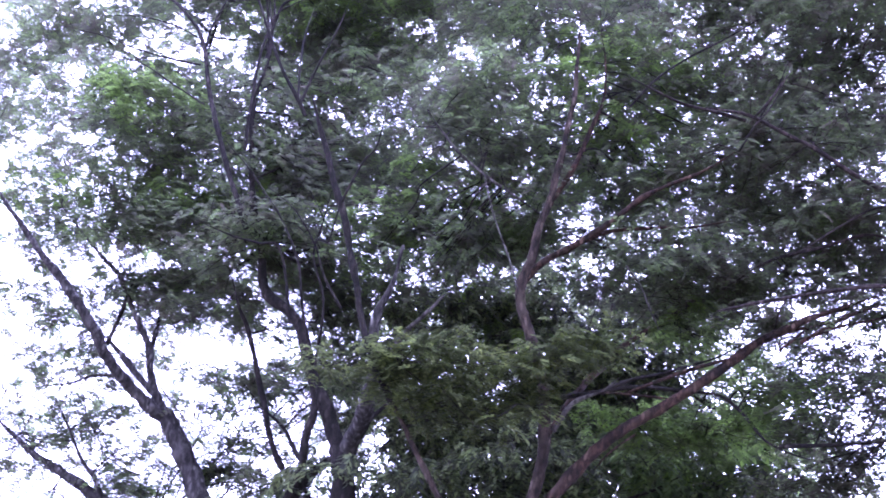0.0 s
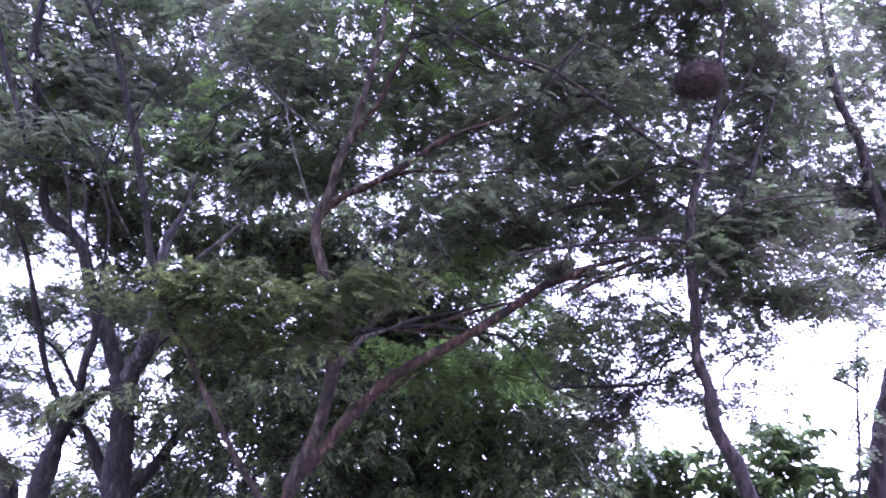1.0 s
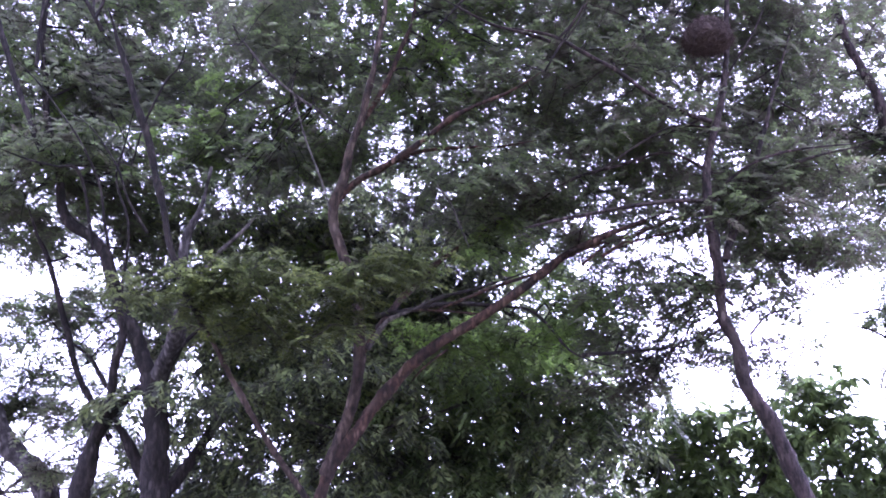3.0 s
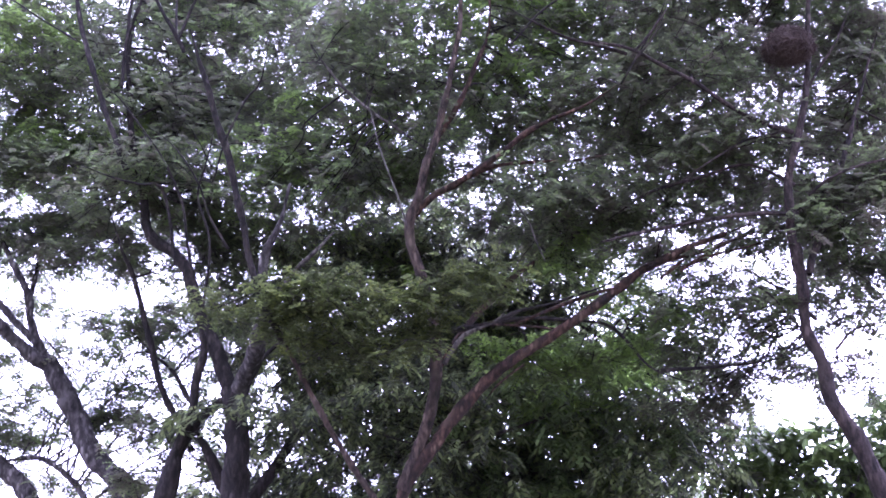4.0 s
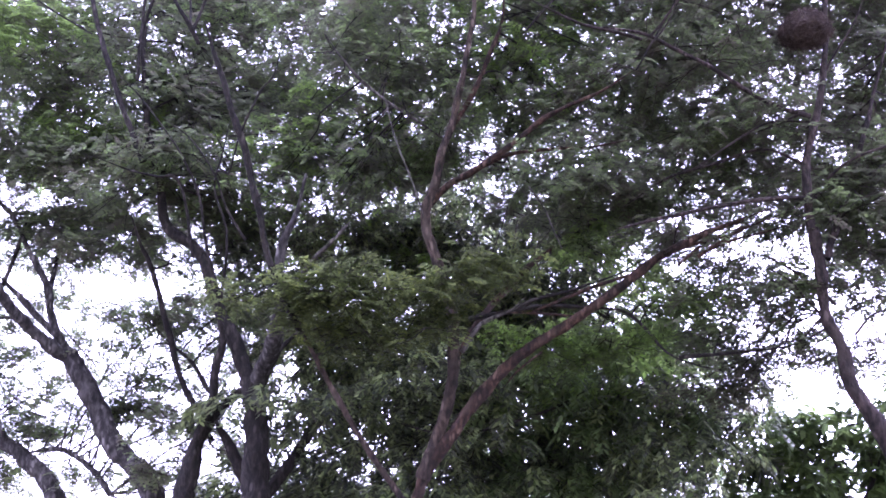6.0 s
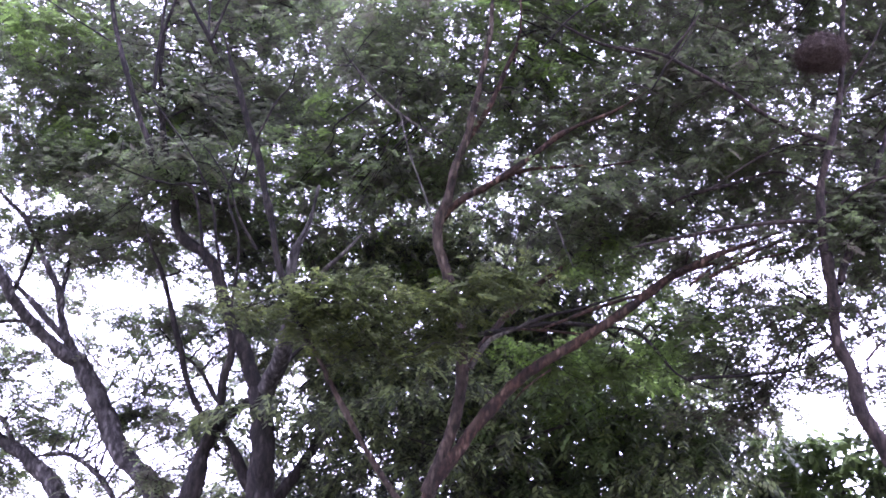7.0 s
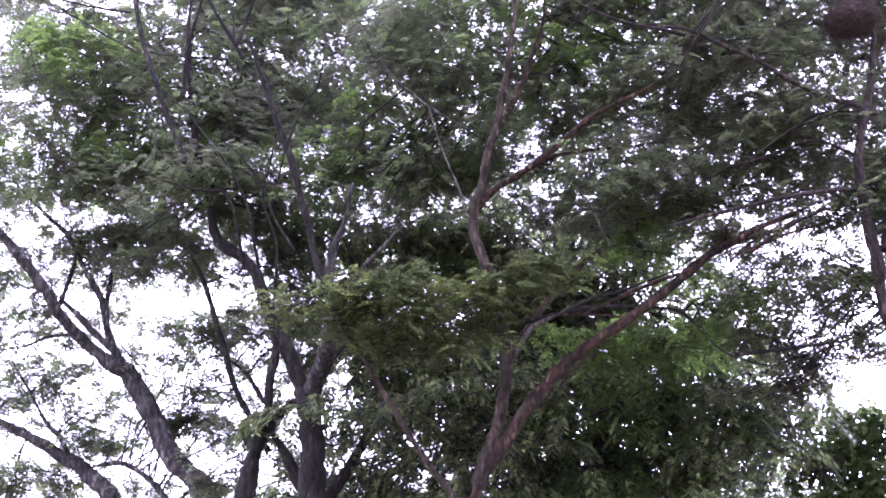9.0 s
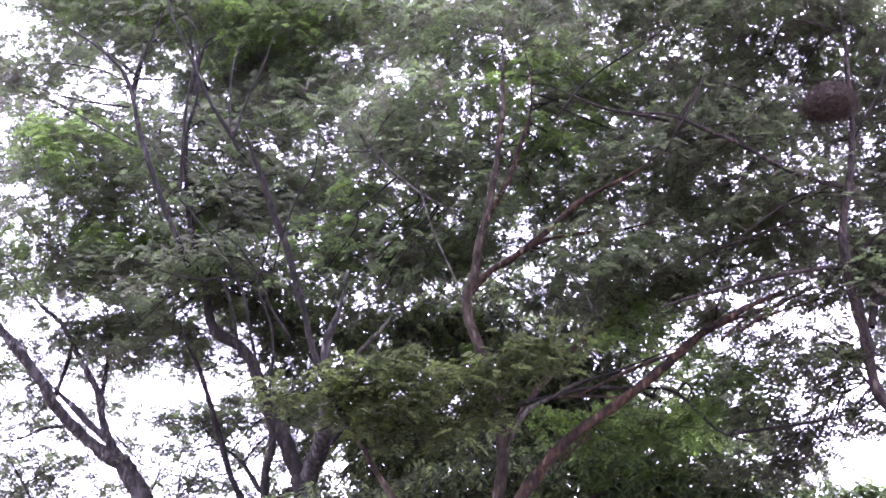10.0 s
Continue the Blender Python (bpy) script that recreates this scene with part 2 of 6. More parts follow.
def frond_kind(kind):
    """The verts and quads of one spray of leaves, its stalk along x, and the area it shows."""
    v, f = [], []
    if kind == "feathery":
        pairs, length = 4, 0.22
        for i in range(pairs):
            u = (i + 0.4) / pairs
            for s in (-1, 1):
                size = 0.09 * (1 - 0.6 * abs(u - 0.4))
                a = np.array((u * length, 0, -0.09 * u * u))
                d = np.array((0.74, s * 0.62, -0.22))
                q = np.array((0.64, -s * 0.76, 0.0))
                k = len(v)
                v += [a, a + d * size * 0.5 + q * 0.02, a + d * size, a + d * size * 0.5 - q * 0.02]
                f.append((k, k + 1, k + 2, k + 3))
        return np.array(v), np.array(f), 0.0054
    if kind == "droop":
        pairs, length = 4, 0.28
        for i in range(pairs):
            u = (i + 0.6) / pairs
            for s in (-1, 1):
                size = 0.15 * (1 - 0.5 * abs(u - 0.5))
                a = np.array((u * length * (1 - 0.12 * u), 0, -0.13 * u * u))
                d = np.array((0.62, s * 0.66, -0.4))
                q = np.array((0.78, -s * 0.62, 0.0))
                k = len(v)
                v += [a, a + d * size * 0.45 + q * 0.027, a + d * size, a + d * size * 0.45 - q * 0.027]
                f.append((k, k + 1, k + 2, k + 3))
        return np.array(v), np.array(f), 0.0105
    for at, way in broad_ways():
        k = len(v)
        v += leaf_shape(at, way, 0.17, 0.088, 0.3, 0.3)
        f += [(k, k + 1, k + 2, k + 3), (k, k + 3, k + 4, k + 5)]
    return np.array(v), np.array(f), 0.0165


def broad_ways():
    """Where the six leaves of a broad-leaved shoot sit, and where they point."""
    return [((0.03 * i, 0, 0), (math.cos(2.4 * i) + 0.35, math.sin(2.4 * i), -0.15 - 0.08 * (i % 3))) for i in range(6)]


def bough(owner, centre, radii, cover, tint="leaf"):
    BOUGHS[owner].append((np.array(centre), np.array(radii), cover, tint))


def single_leaf():
    v = np.array(leaf_shape((0, 0, 0), (1, 0, 0), 0.17, 0.088, 0.3, 0.3))
    me = quads("leaf", v, np.array([(0, 1, 2, 3), (0, 3, 4, 5)]))
    me.materials.append(LEAF["single"])
    return me


SINGLE_LEAF = single_leaf()


def turn_arrays(yaw, pitch, roll):
    cy, sy, cp, sp, cr, sr = np.cos(yaw), np.sin(yaw), np.cos(pitch), np.sin(pitch), np.cos(roll), np.sin(roll)
    x = np.stack([cy * cp, sy * cp, -sp], 1)
    y0 = np.stack([-sy, cy, np.zeros_like(cy)], 1)
    z0 = np.cross(x, y0)
    y = y0 * cr[:, None] + z0 * sr[:, None]
    return np.stack([x, y, np.cross(x, y)], 1)


WIDER = np.array((1.75, 1.3, 1.6))


def grow(owner, kind, twig_bark, spread=0.27, dense=1.0):
    """Twigs from the nearest limb into every bough, and the sprays of leaves along them."""
    base = np.array(owner.location)
    wood = np.vstack(SAMPLES[owner])
    stems = wood[wood[:, 3] > 0.075, :3]
    shape, face, area = frond_kind(kind)
    twig_v, twig_f, count = [], [], 0
    leaves, yaws = {}, {}
    forks = np.random.default_rng(5)

    def twig(curve, sides):
        nonlocal count
        v, f = tube(curve, sides)
        twig_v.append(v)
        twig_f.append(np.array(f) + count)
        count += len(v)

    for centre, radii, cover, tint in BOUGHS[owner]:
        near = wood[np.argmin(np.linalg.norm((wood[:, :3] - centre), axis=1) + wood[:, 3] * 2)]
        mean = float(radii.mean())
        start = near[:3]
        reach = centre - start
        far = np.linalg.norm(reach)
        bends = [start + reach * u + rng.normal(size=3) * 0.07 * far + np.array((0, 0, h * far)) for u, h in ((0.3, 0.08), (0.62, 0.1))]
        r0 = min(near[3] * 0.7, 0.011 + 0.013 * mean)
        stem = spline([(*start, r0), (*bends[0], r0 * 0.85), (*bends[1], r0 * 0.7), (*centre, r0 * 0.5)], 0.15)
        if np.linalg.norm(reach) > 0.15:
            twig(stem, 5)
        n = int(dense * -1.2 * math.log(1 - min(cover, 0.8)) * math.pi * radii[0] * radii[2] / area)
        per = {"feathery": 12, "droop": 8}.get(kind, 6)
        n_twigs = max(5, n // per)
        mids = []
        for k in range(n_twigs):
            d = rng.normal(size=3)
            d /= np.linalg.norm(d)
            end = centre + d * radii * WIDER * rng.uniform(0, 1) ** 0.34
            begin = stem[int(rng.uniform(0.2, 1) * (len(stem) - 1)), :3]
            if mids and forks.uniform() < 0.65:  # most twigs fork from an earlier one
                pick = [mids[int(j)] for j in forks.integers(0, len(mids), 4)]
                begin = min(pick, key=lambda p: np.linalg.norm(p - end))
            out = end - begin
            bow = (begin + end) / 2 + rng.normal(size=3) * 0.06 + np.array((0, 0, 0.08 * mean))
            c = spline([(*begin, r0 * 0.42), (*bow, r0 * 0.32), (*end, 0.003)], 0.34)
            twig(c, 3)
            mids.append(c[len(c) // 2, :3])
            leafy = min(1.0, rng.uniform(0.55, 0.95) / (np.linalg.norm(out) + 1e-6))
            share = n // n_twigs + (1 if k < n % n_twigs else 0)
            along = np.repeat(1 - leafy * rng.uniform(0, 1, share // 3 + 1), 3)[:share]
            spot = c[np.minimum((along * (len(c) - 1)).astype(int), len(c) - 1), :3]
            flat = np.repeat(rng.normal(size=(share // 3 + 1, 3)), 3, axis=0)[:share] * np.array((1, 1, 0.35)) * spread * rng.uniform(0.35, 0.95)
            flat += rng.normal(size=(share, 3)) * np.array((0.07, 0.07, 0.03))
            way = math.atan2(out[1], out[0])
            if kind == "droop":
                shell = rng.normal(size=(share, 3))
                shell /= np.linalg.norm(shell, axis=1)[:, None]
                shell[:, 2] = np.abs(shell[:, 2]) - 0.15
                tip = end + flat * 0.5
                tier = centre + shell * radii * np.array((1.4, 1.25, 0.6)) - np.array((0, 0, 0.2)) * (shell[:, :1] ** 2 + shell[:, 1:2] ** 2) * radii[0]
                leaves.setdefault(tint, []).append(np.where(rng.uniform(0, 1, share)[:, None] < 0.6, tier, tip))
                yaws.setdefault(tint, []).append(np.arctan2(shell[:, 1], shell[:, 0]) + rng.normal(0, 0.5, share))
                continue
            place, yaw = spot + flat, way + rng.uniform(-2.2, 2.2, share)
            if len(stems) and kind == "feathery":  # old wood bears no leaves
                free = np.linalg.norm(place[:, None] - stems[None], axis=2).min(axis=1) > 0.36
                place, yaw = place[free], yaw[free]
            leaves.setdefault(tint, []).append(place)
            yaws.setdefault(tint, []).append(yaw)

    me = quads("branchwork", np.vstack(twig_v) - base, np.vstack(twig_f))
    part("branchwork", me, twig_bark, owner, kind="stuff")
    total = 0
    for tint, sets in leaves.items():
        pos = np.vstack(sets)
        n = len(pos)
        total += n
        lean = {"feathery": 0.26, "droop": 0.3}.get(kind, 0.5)
        m = turn_arrays(np.concatenate(yaws[tint]), rng.normal(0.32 if kind == "droop" else 0.12, lean, n), rng.normal(0, lean, n))
        size = rng.uniform(0.78, 1.32, n)
        v = np.einsum("vk,nkj->nvj", shape, m) * size[:, None, None] + (pos - base)[:, None, :]
        fs = face[None] + (np.arange(n) * len(shape))[:, None, None]
        if kind == "broad":
            first = np.argsort(pos[:, 1])[:50]
            for k in first:
                for at, way in broad_ways():
                    way = Vector(way).normalized()
                    side = Vector((0, 0, 1)).cross(way).normalized()
                    own = Matrix((way, side, way.cross(side))).transposed().to_4x4()
                    turn = Matrix(m[k].T.tolist()).to_4x4()
                    leaf = new("leaf", SINGLE_LEAF)
                    leaf.parent = owner
                    leaf.matrix_basis = Matrix.Translation(pos[k] - base) @ turn @ Matrix.Scale(float(size[k]), 4) @ Matrix.Translation(at) @ own
            rest = np.setdiff1d(np.arange(n), first)
            v, n = v[rest], len(rest)
            fs = fs[:n]
        mat = LEAF[tint if tint != "leaf" else {"feathery": "leaf"}.get(kind, kind)]
        part("crown", quads("crown", v.reshape(-1, 3), fs.reshape(-1, 4)), mat, owner, kind="stuff")
    print("GROWN", owner.name, kind, total, total * len(face) * 2)


# tall smooth grey tree with bare leaning limbs
leaning_tree = tree("leaning_tree", "grey-barked leaning tree with sparse feathery leaves", (-3.67, 17.0, 0))
limb(leaning_tree, "trunk", [(-3.67, 17.0, -0.12, 0.274), (-3.84, 17.0, 0.25, 0.221), (-4.48, 17.0, 1.77, 0.191), (-5.17, 17.0, 3.54, 0.177), (-5.86, 17.0, 4.28, 0.169), (-6.22, 17.0, 4.93, 0.162), (-6.59, 17.0, 5.51, 0.162), (-6.81, 17.0, 5.8, 0.155)], bark_grey)
limb(leaning_tree, "limb", [(-6.75, 17.0, 5.7, 0.133), (-7.02, 16.8, 5.87, 0.109), (-7.3, 16.6, 6.11, 0.101), (-7.51, 16.4, 6.35, 0.092), (-7.69, 16.2, 6.6, 0.091), (-7.82, 16.0, 6.87, 0.094), (-8.19, 15.79, 7.39, 0.082), (-8.61, 15.59, 7.87, 0.068), (-9.33, 15.39, 8.65, 0.043), (-10.21, 15.19, 9.71, 0.01)], bark_grey)
limb(leaning_tree, "limb", [(-6.79, 17.0, 5.78, 0.103), (-7.02, 16.94, 6.18, 0.081), (-7.14, 16.89, 6.54, 0.066), (-7.19, 16.83, 6.87, 0.062), (-7.46, 16.78, 7.34, 0.051), (-7.68, 16.72, 7.73, 0.043), (-7.9, 16.67, 8.15, 0.04), (-8.29, 16.61, 8.5, 0.032), (-8.68, 16.56, 8.88, 0.025), (-9.23, 16.5, 9.49, 0.008)], bark_grey)
limb(leaning_tree, "limb", [(-7.25, 17.0, 6.85, 0.048), (-7.25, 17.12, 7.31, 0.045), (-7.25, 17.25, 7.93, 0.037), (-7.14, 17.38, 8.48, 0.026), (-7.01, 17.5, 9.15, 0.007)], bark_grey)
limb(leaning_tree, "limb", [(-8.09, 17.0, 6.95, 0.044), (-7.92, 16.87, 7.27, 0.037), (-7.76, 16.73, 7.7, 0.029), (-7.6, 16.6, 8.12, 0.008)], bark_grey)
limb(leaning_tree, "limb", [(-6.94, 16.9, 6.05, 0.062), (-7.35, 16.93, 6.42, 0.062), (-7.77, 16.97, 6.82, 0.059), (-8.09, 17.0, 7.13, 0.023)], bark_grey)
limb(leaning_tree, "limb", [(-7.68, 17.0, 6.44, 0.033), (-8.17, 16.9, 6.38, 0.026), (-8.5, 16.8, 6.21, 0.018), (-9.02, 16.7, 6.1, 0.005)], bark_grey)
limb(leaning_tree, "limb", [(-6.92, 16.9, 6.25, 0.018), (-6.56, 17.14, 5.84, 0.015), (-6.19, 17.39, 5.4, 0.005)], bark_grey)

low_tree = tree("low_tree", "dark grey leaning tree with forked lower limbs", (-5.5, 17.5, 0))
limb(low_tree, "trunk", [(-5.5, 17.5, -0.12, 0.246), (-5.67, 17.5, 0.25, 0.199), (-6.28, 17.5, 1.76, 0.172), (-6.95, 17.5, 3.51, 0.159), (-7.53, 17.5, 4.15, 0.129), (-7.98, 17.5, 4.42, 0.106), (-8.46, 17.5, 4.7, 0.083), (-9.23, 17.5, 5.1, 0.057), (-10.18, 17.5, 5.8, 0.014)], bark_grey)
limb(low_tree, "limb", [(-7.81, 17.4, 4.4, 0.049), (-7.97, 17.29, 4.71, 0.041), (-8.16, 17.18, 4.95, 0.03), (-8.43, 17.07, 5.41, 0.022), (-8.84, 16.95, 6.07, 0.007)], bark_grey)
limb(low_tree, "limb", [(-5.96, 17.4, 3.51, 0.057), (-6.31, 17.42, 3.92, 0.053), (-6.67, 17.45, 4.17, 0.045), (-7.0, 17.48, 4.27, 0.042), (-7.54, 17.5, 4.2, 0.015)], bark_grey)

# many-stemmed tree behind the middle of the grove
forked_tree = tree("forked_tree", "many-stemmed grey-brown tree with layered feathery crown", (-3.02, 15.5, 0))
limb(forked_tree, "trunk", [(-3.02, 15.5, -0.12, 0.335), (-3.03, 15.5, 0.25, 0.27), (-3.07, 15.5, 1.38, 0.233), (-3.12, 15.5, 2.77, 0.216), (-3.17, 15.5, 3.39, 0.193), (-3.18, 15.5, 4.07, 0.181), (-3.26, 15.5, 4.66, 0.178), (-3.36, 15.5, 5.01, 0.178)], bark_brown)
limb(forked_tree, "limb", [(-3.31, 15.5, 4.88, 0.134), (-3.61, 15.47, 5.58, 0.111), (-3.9, 15.45, 6.16, 0.1), (-4.13, 15.42, 6.8, 0.094), (-4.38, 15.4, 7.12, 0.083), (-4.8, 15.38, 7.49, 0.08), (-4.98, 15.35, 8.22, 0.06), (-5.2, 15.32, 9.02, 0.05), (-5.37, 15.3, 9.84, 0.043), (-5.44, 15.27, 10.69, 0.04), (-5.39, 15.25, 11.46, 0.03), (-5.31, 15.22, 12.24, 0.02), (-5.34, 15.2, 13.05, 0.006)], bark_brown)
limb(forked_tree, "limb", [(-4.41, 15.4, 8.02, 0.03), (-5.14, 15.69, 8.4, 0.034), (-5.88, 15.98, 8.7, 0.028), (-6.73, 16.27, 9.13, 0.008)], bark_brown)
limb(forked_tree, "limb", [(-3.26, 15.50, 4.92, 0.133), (-2.92, 14.89, 5.38, 0.121), (-2.69, 14.23, 5.76, 0.095), (-2.62, 13.51, 6.03, 0.071), (-2.55, 13.40, 6.44, 0.058), (-2.40, 13.40, 6.86, 0.034), (-2.26, 13.40, 7.46, 0.020)], bark_grey)
limb(forked_tree, "dead_branch", [(-2.77, 15.20, 6.16, 0.047), (-2.24, 13.77, 6.25, 0.036), (-1.86, 13.20, 6.38, 0.029), (-1.62, 13.20, 6.67, 0.009)], bark_pale)
limb(forked_tree, "stem", [(-4.55, 15.8, -0.12, 0.243), (-4.53, 15.8, 0.25, 0.196), (-4.45, 15.8, 1.38, 0.17), (-4.37, 15.8, 2.77, 0.157), (-4.28, 15.8, 3.41, 0.151), (-4.16, 15.8, 4.07, 0.116), (-3.85, 15.8, 4.61, 0.096), (-3.5, 15.8, 4.94, 0.04)], bark_brown)
limb(forked_tree, "limb", [(-4.13, 15.7, 4.13, 0.082), (-3.94, 15.58, 4.67, 0.067), (-3.87, 15.45, 5.17, 0.07), (-3.77, 15.33, 5.58, 0.066), (-3.82, 15.2, 5.97, 0.024)], bark_brown)
limb(forked_tree, "limb", [(-3.24, 15.9, 3.25, 0.096), (-3.62, 15.73, 3.98, 0.082), (-3.84, 15.56, 4.37, 0.03)], bark_brown)
limb(forked_tree, "limb", [(-4.11, 16.5, 4.22, 0.046), (-4.31, 16.33, 4.64, 0.046), (-4.6, 16.16, 5.19, 0.049), (-4.8, 16.0, 5.89, 0.049), (-4.97, 15.83, 6.45, 0.041), (-5.12, 15.66, 6.97, 0.041), (-5.23, 15.49, 7.2, 0.03), (-5.39, 15.33, 7.67, 0.007)], bark_brown)
limb(forked_tree, "limb", [(-4.02, 16.4, 4.79, 0.039), (-4.27, 16.58, 5.1, 0.039), (-4.6, 16.76, 5.56, 0.036), (-5.01, 16.94, 5.9, 0.017)], bark_brown)
limb(forked_tree, "limb", [(-3.17, 16.2, 3.33, 0.091), (-2.85, 16.44, 3.86, 0.093), (-2.46, 16.68, 4.54, 0.087), (-2.2, 16.92, 4.88, 0.081), (-1.73, 17.17, 5.25, 0.059), (-1.18, 17.41, 5.55, 0.015)], bark_brown)
limb(forked_tree, "limb", [(-3.17, 15.6, 4.6, 0.054), (-3.17, 15.79, 5.08, 0.044), (-3.02, 15.98, 5.57, 0.045), (-2.75, 16.17, 5.92, 0.016)], bark_brown)
limb(forked_tree, "limb", [(-5.27, 15.5, 8.52, 0.034), (-5.26, 15.21, 9.65, 0.033), (-5.36, 14.92, 10.59, 0.029), (-5.08, 14.64, 11.65, 0.025), (-5.21, 14.35, 12.74, 0.007)], bark_brown)
limb(forked_tree, "limb", [(-5.41, 15.3, 12.06, 0.03), (-5.28, 15.23, 12.66, 0.03), (-5.15, 15.16, 12.96, 0.026), (-4.77, 15.09, 13.09, 0.016), (-4.46, 15.02, 13.35, 0.004)], bark_brown)
limb(forked_tree, "limb", [(-5.35, 15.2, 12.23, 0.026), (-5.54, 15.39, 13.11, 0.027), (-5.83, 15.59, 13.79, 0.02), (-6.15, 15.78, 14.63, 0.006)], bark_brown)
limb(forked_tree, "limb", [(-6.56, 16.3, 11.34, 0.032), (-6.81, 16.17, 12.38, 0.035), (-6.73, 16.05, 13.11, 0.031), (-6.47, 15.92, 13.84, 0.024), (-6.29, 15.8, 14.52, 0.008)], bark_brown)
limb(forked_tree, "limb", [(-6.77, 16.2, 12.96, 0.028), (-7.29, 16.44, 13.52, 0.028), (-7.97, 16.68, 14.21, 0.025), (-8.78, 16.91, 14.85, 0.018), (-9.58, 17.15, 15.61, 0.005)], bark_brown)
limb(forked_tree, "limb", [(-6.69, 16.3, 11.71, 0.025), (-7.44, 16.53, 12.34, 0.021), (-8.24, 16.76, 12.75, 0.022), (-9.18, 16.99, 13.04, 0.007)], bark_brown)
limb(forked_tree, "limb", [(-6.85, 16.4, 12.46, 0.021), (-7.61, 16.59, 12.71, 0.022), (-8.24, 16.79, 13.09, 0.018), (-8.83, 16.98, 13.53, 0.007)], bark_brown)
limb(forked_tree, "limb", [(-6.72, 16.5, 12.03, 0.021), (-7.81, 16.83, 12.5, 0.033), (-9.3, 17.16, 13.46, 0.033), (-10.6, 17.49, 14.26, 0.027), (-11.7, 17.81, 15.03, 0.007)], bark_brown)
limb(forked_tree, "limb", [(-6.42, 16.5, 11.17, 0.029), (-6.83, 16.34, 12.31, 0.028), (-7.13, 16.19, 13.11, 0.025), (-7.53, 16.03, 13.79, 0.008)], bark_brown)

# reddish tree in the middle of the grove
reddish_tree = tree("reddish_tree", "reddish-brown tree with long arching limbs and feathery leaves", (-1.12, 14.0, 0))
limb(reddish_tree, "trunk", [(-1.12, 14.0, -0.12, 0.158), (-1.1, 14.0, 0.25, 0.128), (-1.04, 14.0, 0.99, 0.11), (-0.96, 14.0, 1.98, 0.102), (-0.86, 14.0, 2.53, 0.095), (-0.72, 14.0, 3.04, 0.087), (-0.6, 14.0, 3.42, 0.084)], bark_red)
limb(reddish_tree, "limb", [(-0.65, 14.00, 3.31, 0.102), (-0.48, 13.96, 3.78, 0.088), (-0.35, 13.92, 4.21, 0.084), (-0.25, 13.88, 4.71, 0.084), (-0.24, 13.84, 5.38, 0.078), (-0.32, 13.80, 5.85, 0.070), (-0.46, 13.76, 6.33, 0.072), (-0.61, 13.72, 6.73, 0.077), (-0.59, 13.68, 7.06, 0.083), (-0.47, 13.64, 7.43, 0.068), (-0.35, 13.60, 7.90, 0.055), (-0.23, 13.56, 8.28, 0.052), (-0.05, 13.52, 9.22, 0.043), (0.08, 13.48, 9.96, 0.038), (0.13, 13.44, 10.52, 0.028), (0.18, 13.40, 11.30, 0.007)], bark_tan)
limb(reddish_tree, "limb", [(-0.28, 14.0, 8.38, 0.047), (0.01, 13.92, 8.83, 0.042), (0.31, 13.84, 9.5, 0.037), (0.52, 13.76, 10.03, 0.028), (0.56, 13.68, 10.48, 0.018), (0.48, 13.6, 11.23, 0.005)], bark_red)
limb(reddish_tree, "limb", [(-0.58, 14.0, 7.23, 0.061), (-0.27, 13.86, 7.48, 0.051), (0.13, 13.71, 7.66, 0.046), (0.61, 13.57, 7.95, 0.046), (1.01, 13.43, 8.24, 0.041), (1.4, 13.29, 8.4, 0.031), (1.87, 13.14, 8.55, 0.02), (2.33, 13.0, 8.82, 0.005)], bark_red)
limb(reddish_tree, "limb", [(0.17, 13.9, 7.75, 0.028), (0.62, 13.72, 7.88, 0.028), (1.25, 13.55, 7.87, 0.023), (1.71, 13.38, 7.81, 0.018), (2.23, 13.2, 7.83, 0.005)], bark_red)
limb(reddish_tree, "limb", [(-0.64, 14.0, 3.35, 0.085), (-0.23, 13.9, 3.93, 0.082), (0.22, 13.8, 4.5, 0.081), (0.73, 13.7, 4.94, 0.076), (1.33, 13.6, 5.32, 0.068), (1.78, 13.5, 5.61, 0.063), (2.16, 13.4, 5.89, 0.058), (2.6, 13.3, 6.18, 0.054), (2.97, 13.2, 6.34, 0.044), (3.4, 13.1, 6.51, 0.029), (3.98, 13.0, 6.71, 0.008)], bark_red)
limb(reddish_tree, "limb", [(2.85, 13.2, 6.26, 0.027), (3.47, 13.42, 6.48, 0.02), (4.17, 13.63, 6.86, 0.006)], bark_red)
limb(reddish_tree, "limb", [(2.59, 13.2, 6.18, 0.027), (3.18, 13.44, 6.55, 0.02), (3.71, 13.68, 6.76, 0.014), (4.34, 13.92, 7.03, 0.004)], bark_red)
limb(reddish_tree, "leaning_limb", [(-0.84, 13.9, 2.95, 0.05), (-1.25, 13.75, 3.52, 0.046), (-1.66, 13.6, 4.16, 0.042), (-1.98, 13.45, 4.7, 0.036), (-2.2, 13.3, 5.1, 0.02)], bark_tan)
limb(reddish_tree, "upper_limb", [(-2.19, 13.32, 5.08, 0.057), (-2.36, 13.2, 5.4, 0.054), (-2.59, 13.09, 5.88, 0.048), (-2.8, 12.97, 6.64, 0.048), (-3.06, 12.85, 7.65, 0.048), (-3.28, 12.73, 8.31, 0.042), (-3.48, 12.62, 8.89, 0.032), (-3.65, 12.5, 9.4, 0.009)], bark_brown)
limb(reddish_tree, "limb", [(-3.12, 12.8, 7.77, 0.019), (-2.97, 12.72, 8.1, 0.017), (-2.82, 12.65, 8.4, 0.015), (-2.63, 12.57, 8.62, 0.013), (-2.53, 12.49, 9.2, 0.004)], bark_brown)
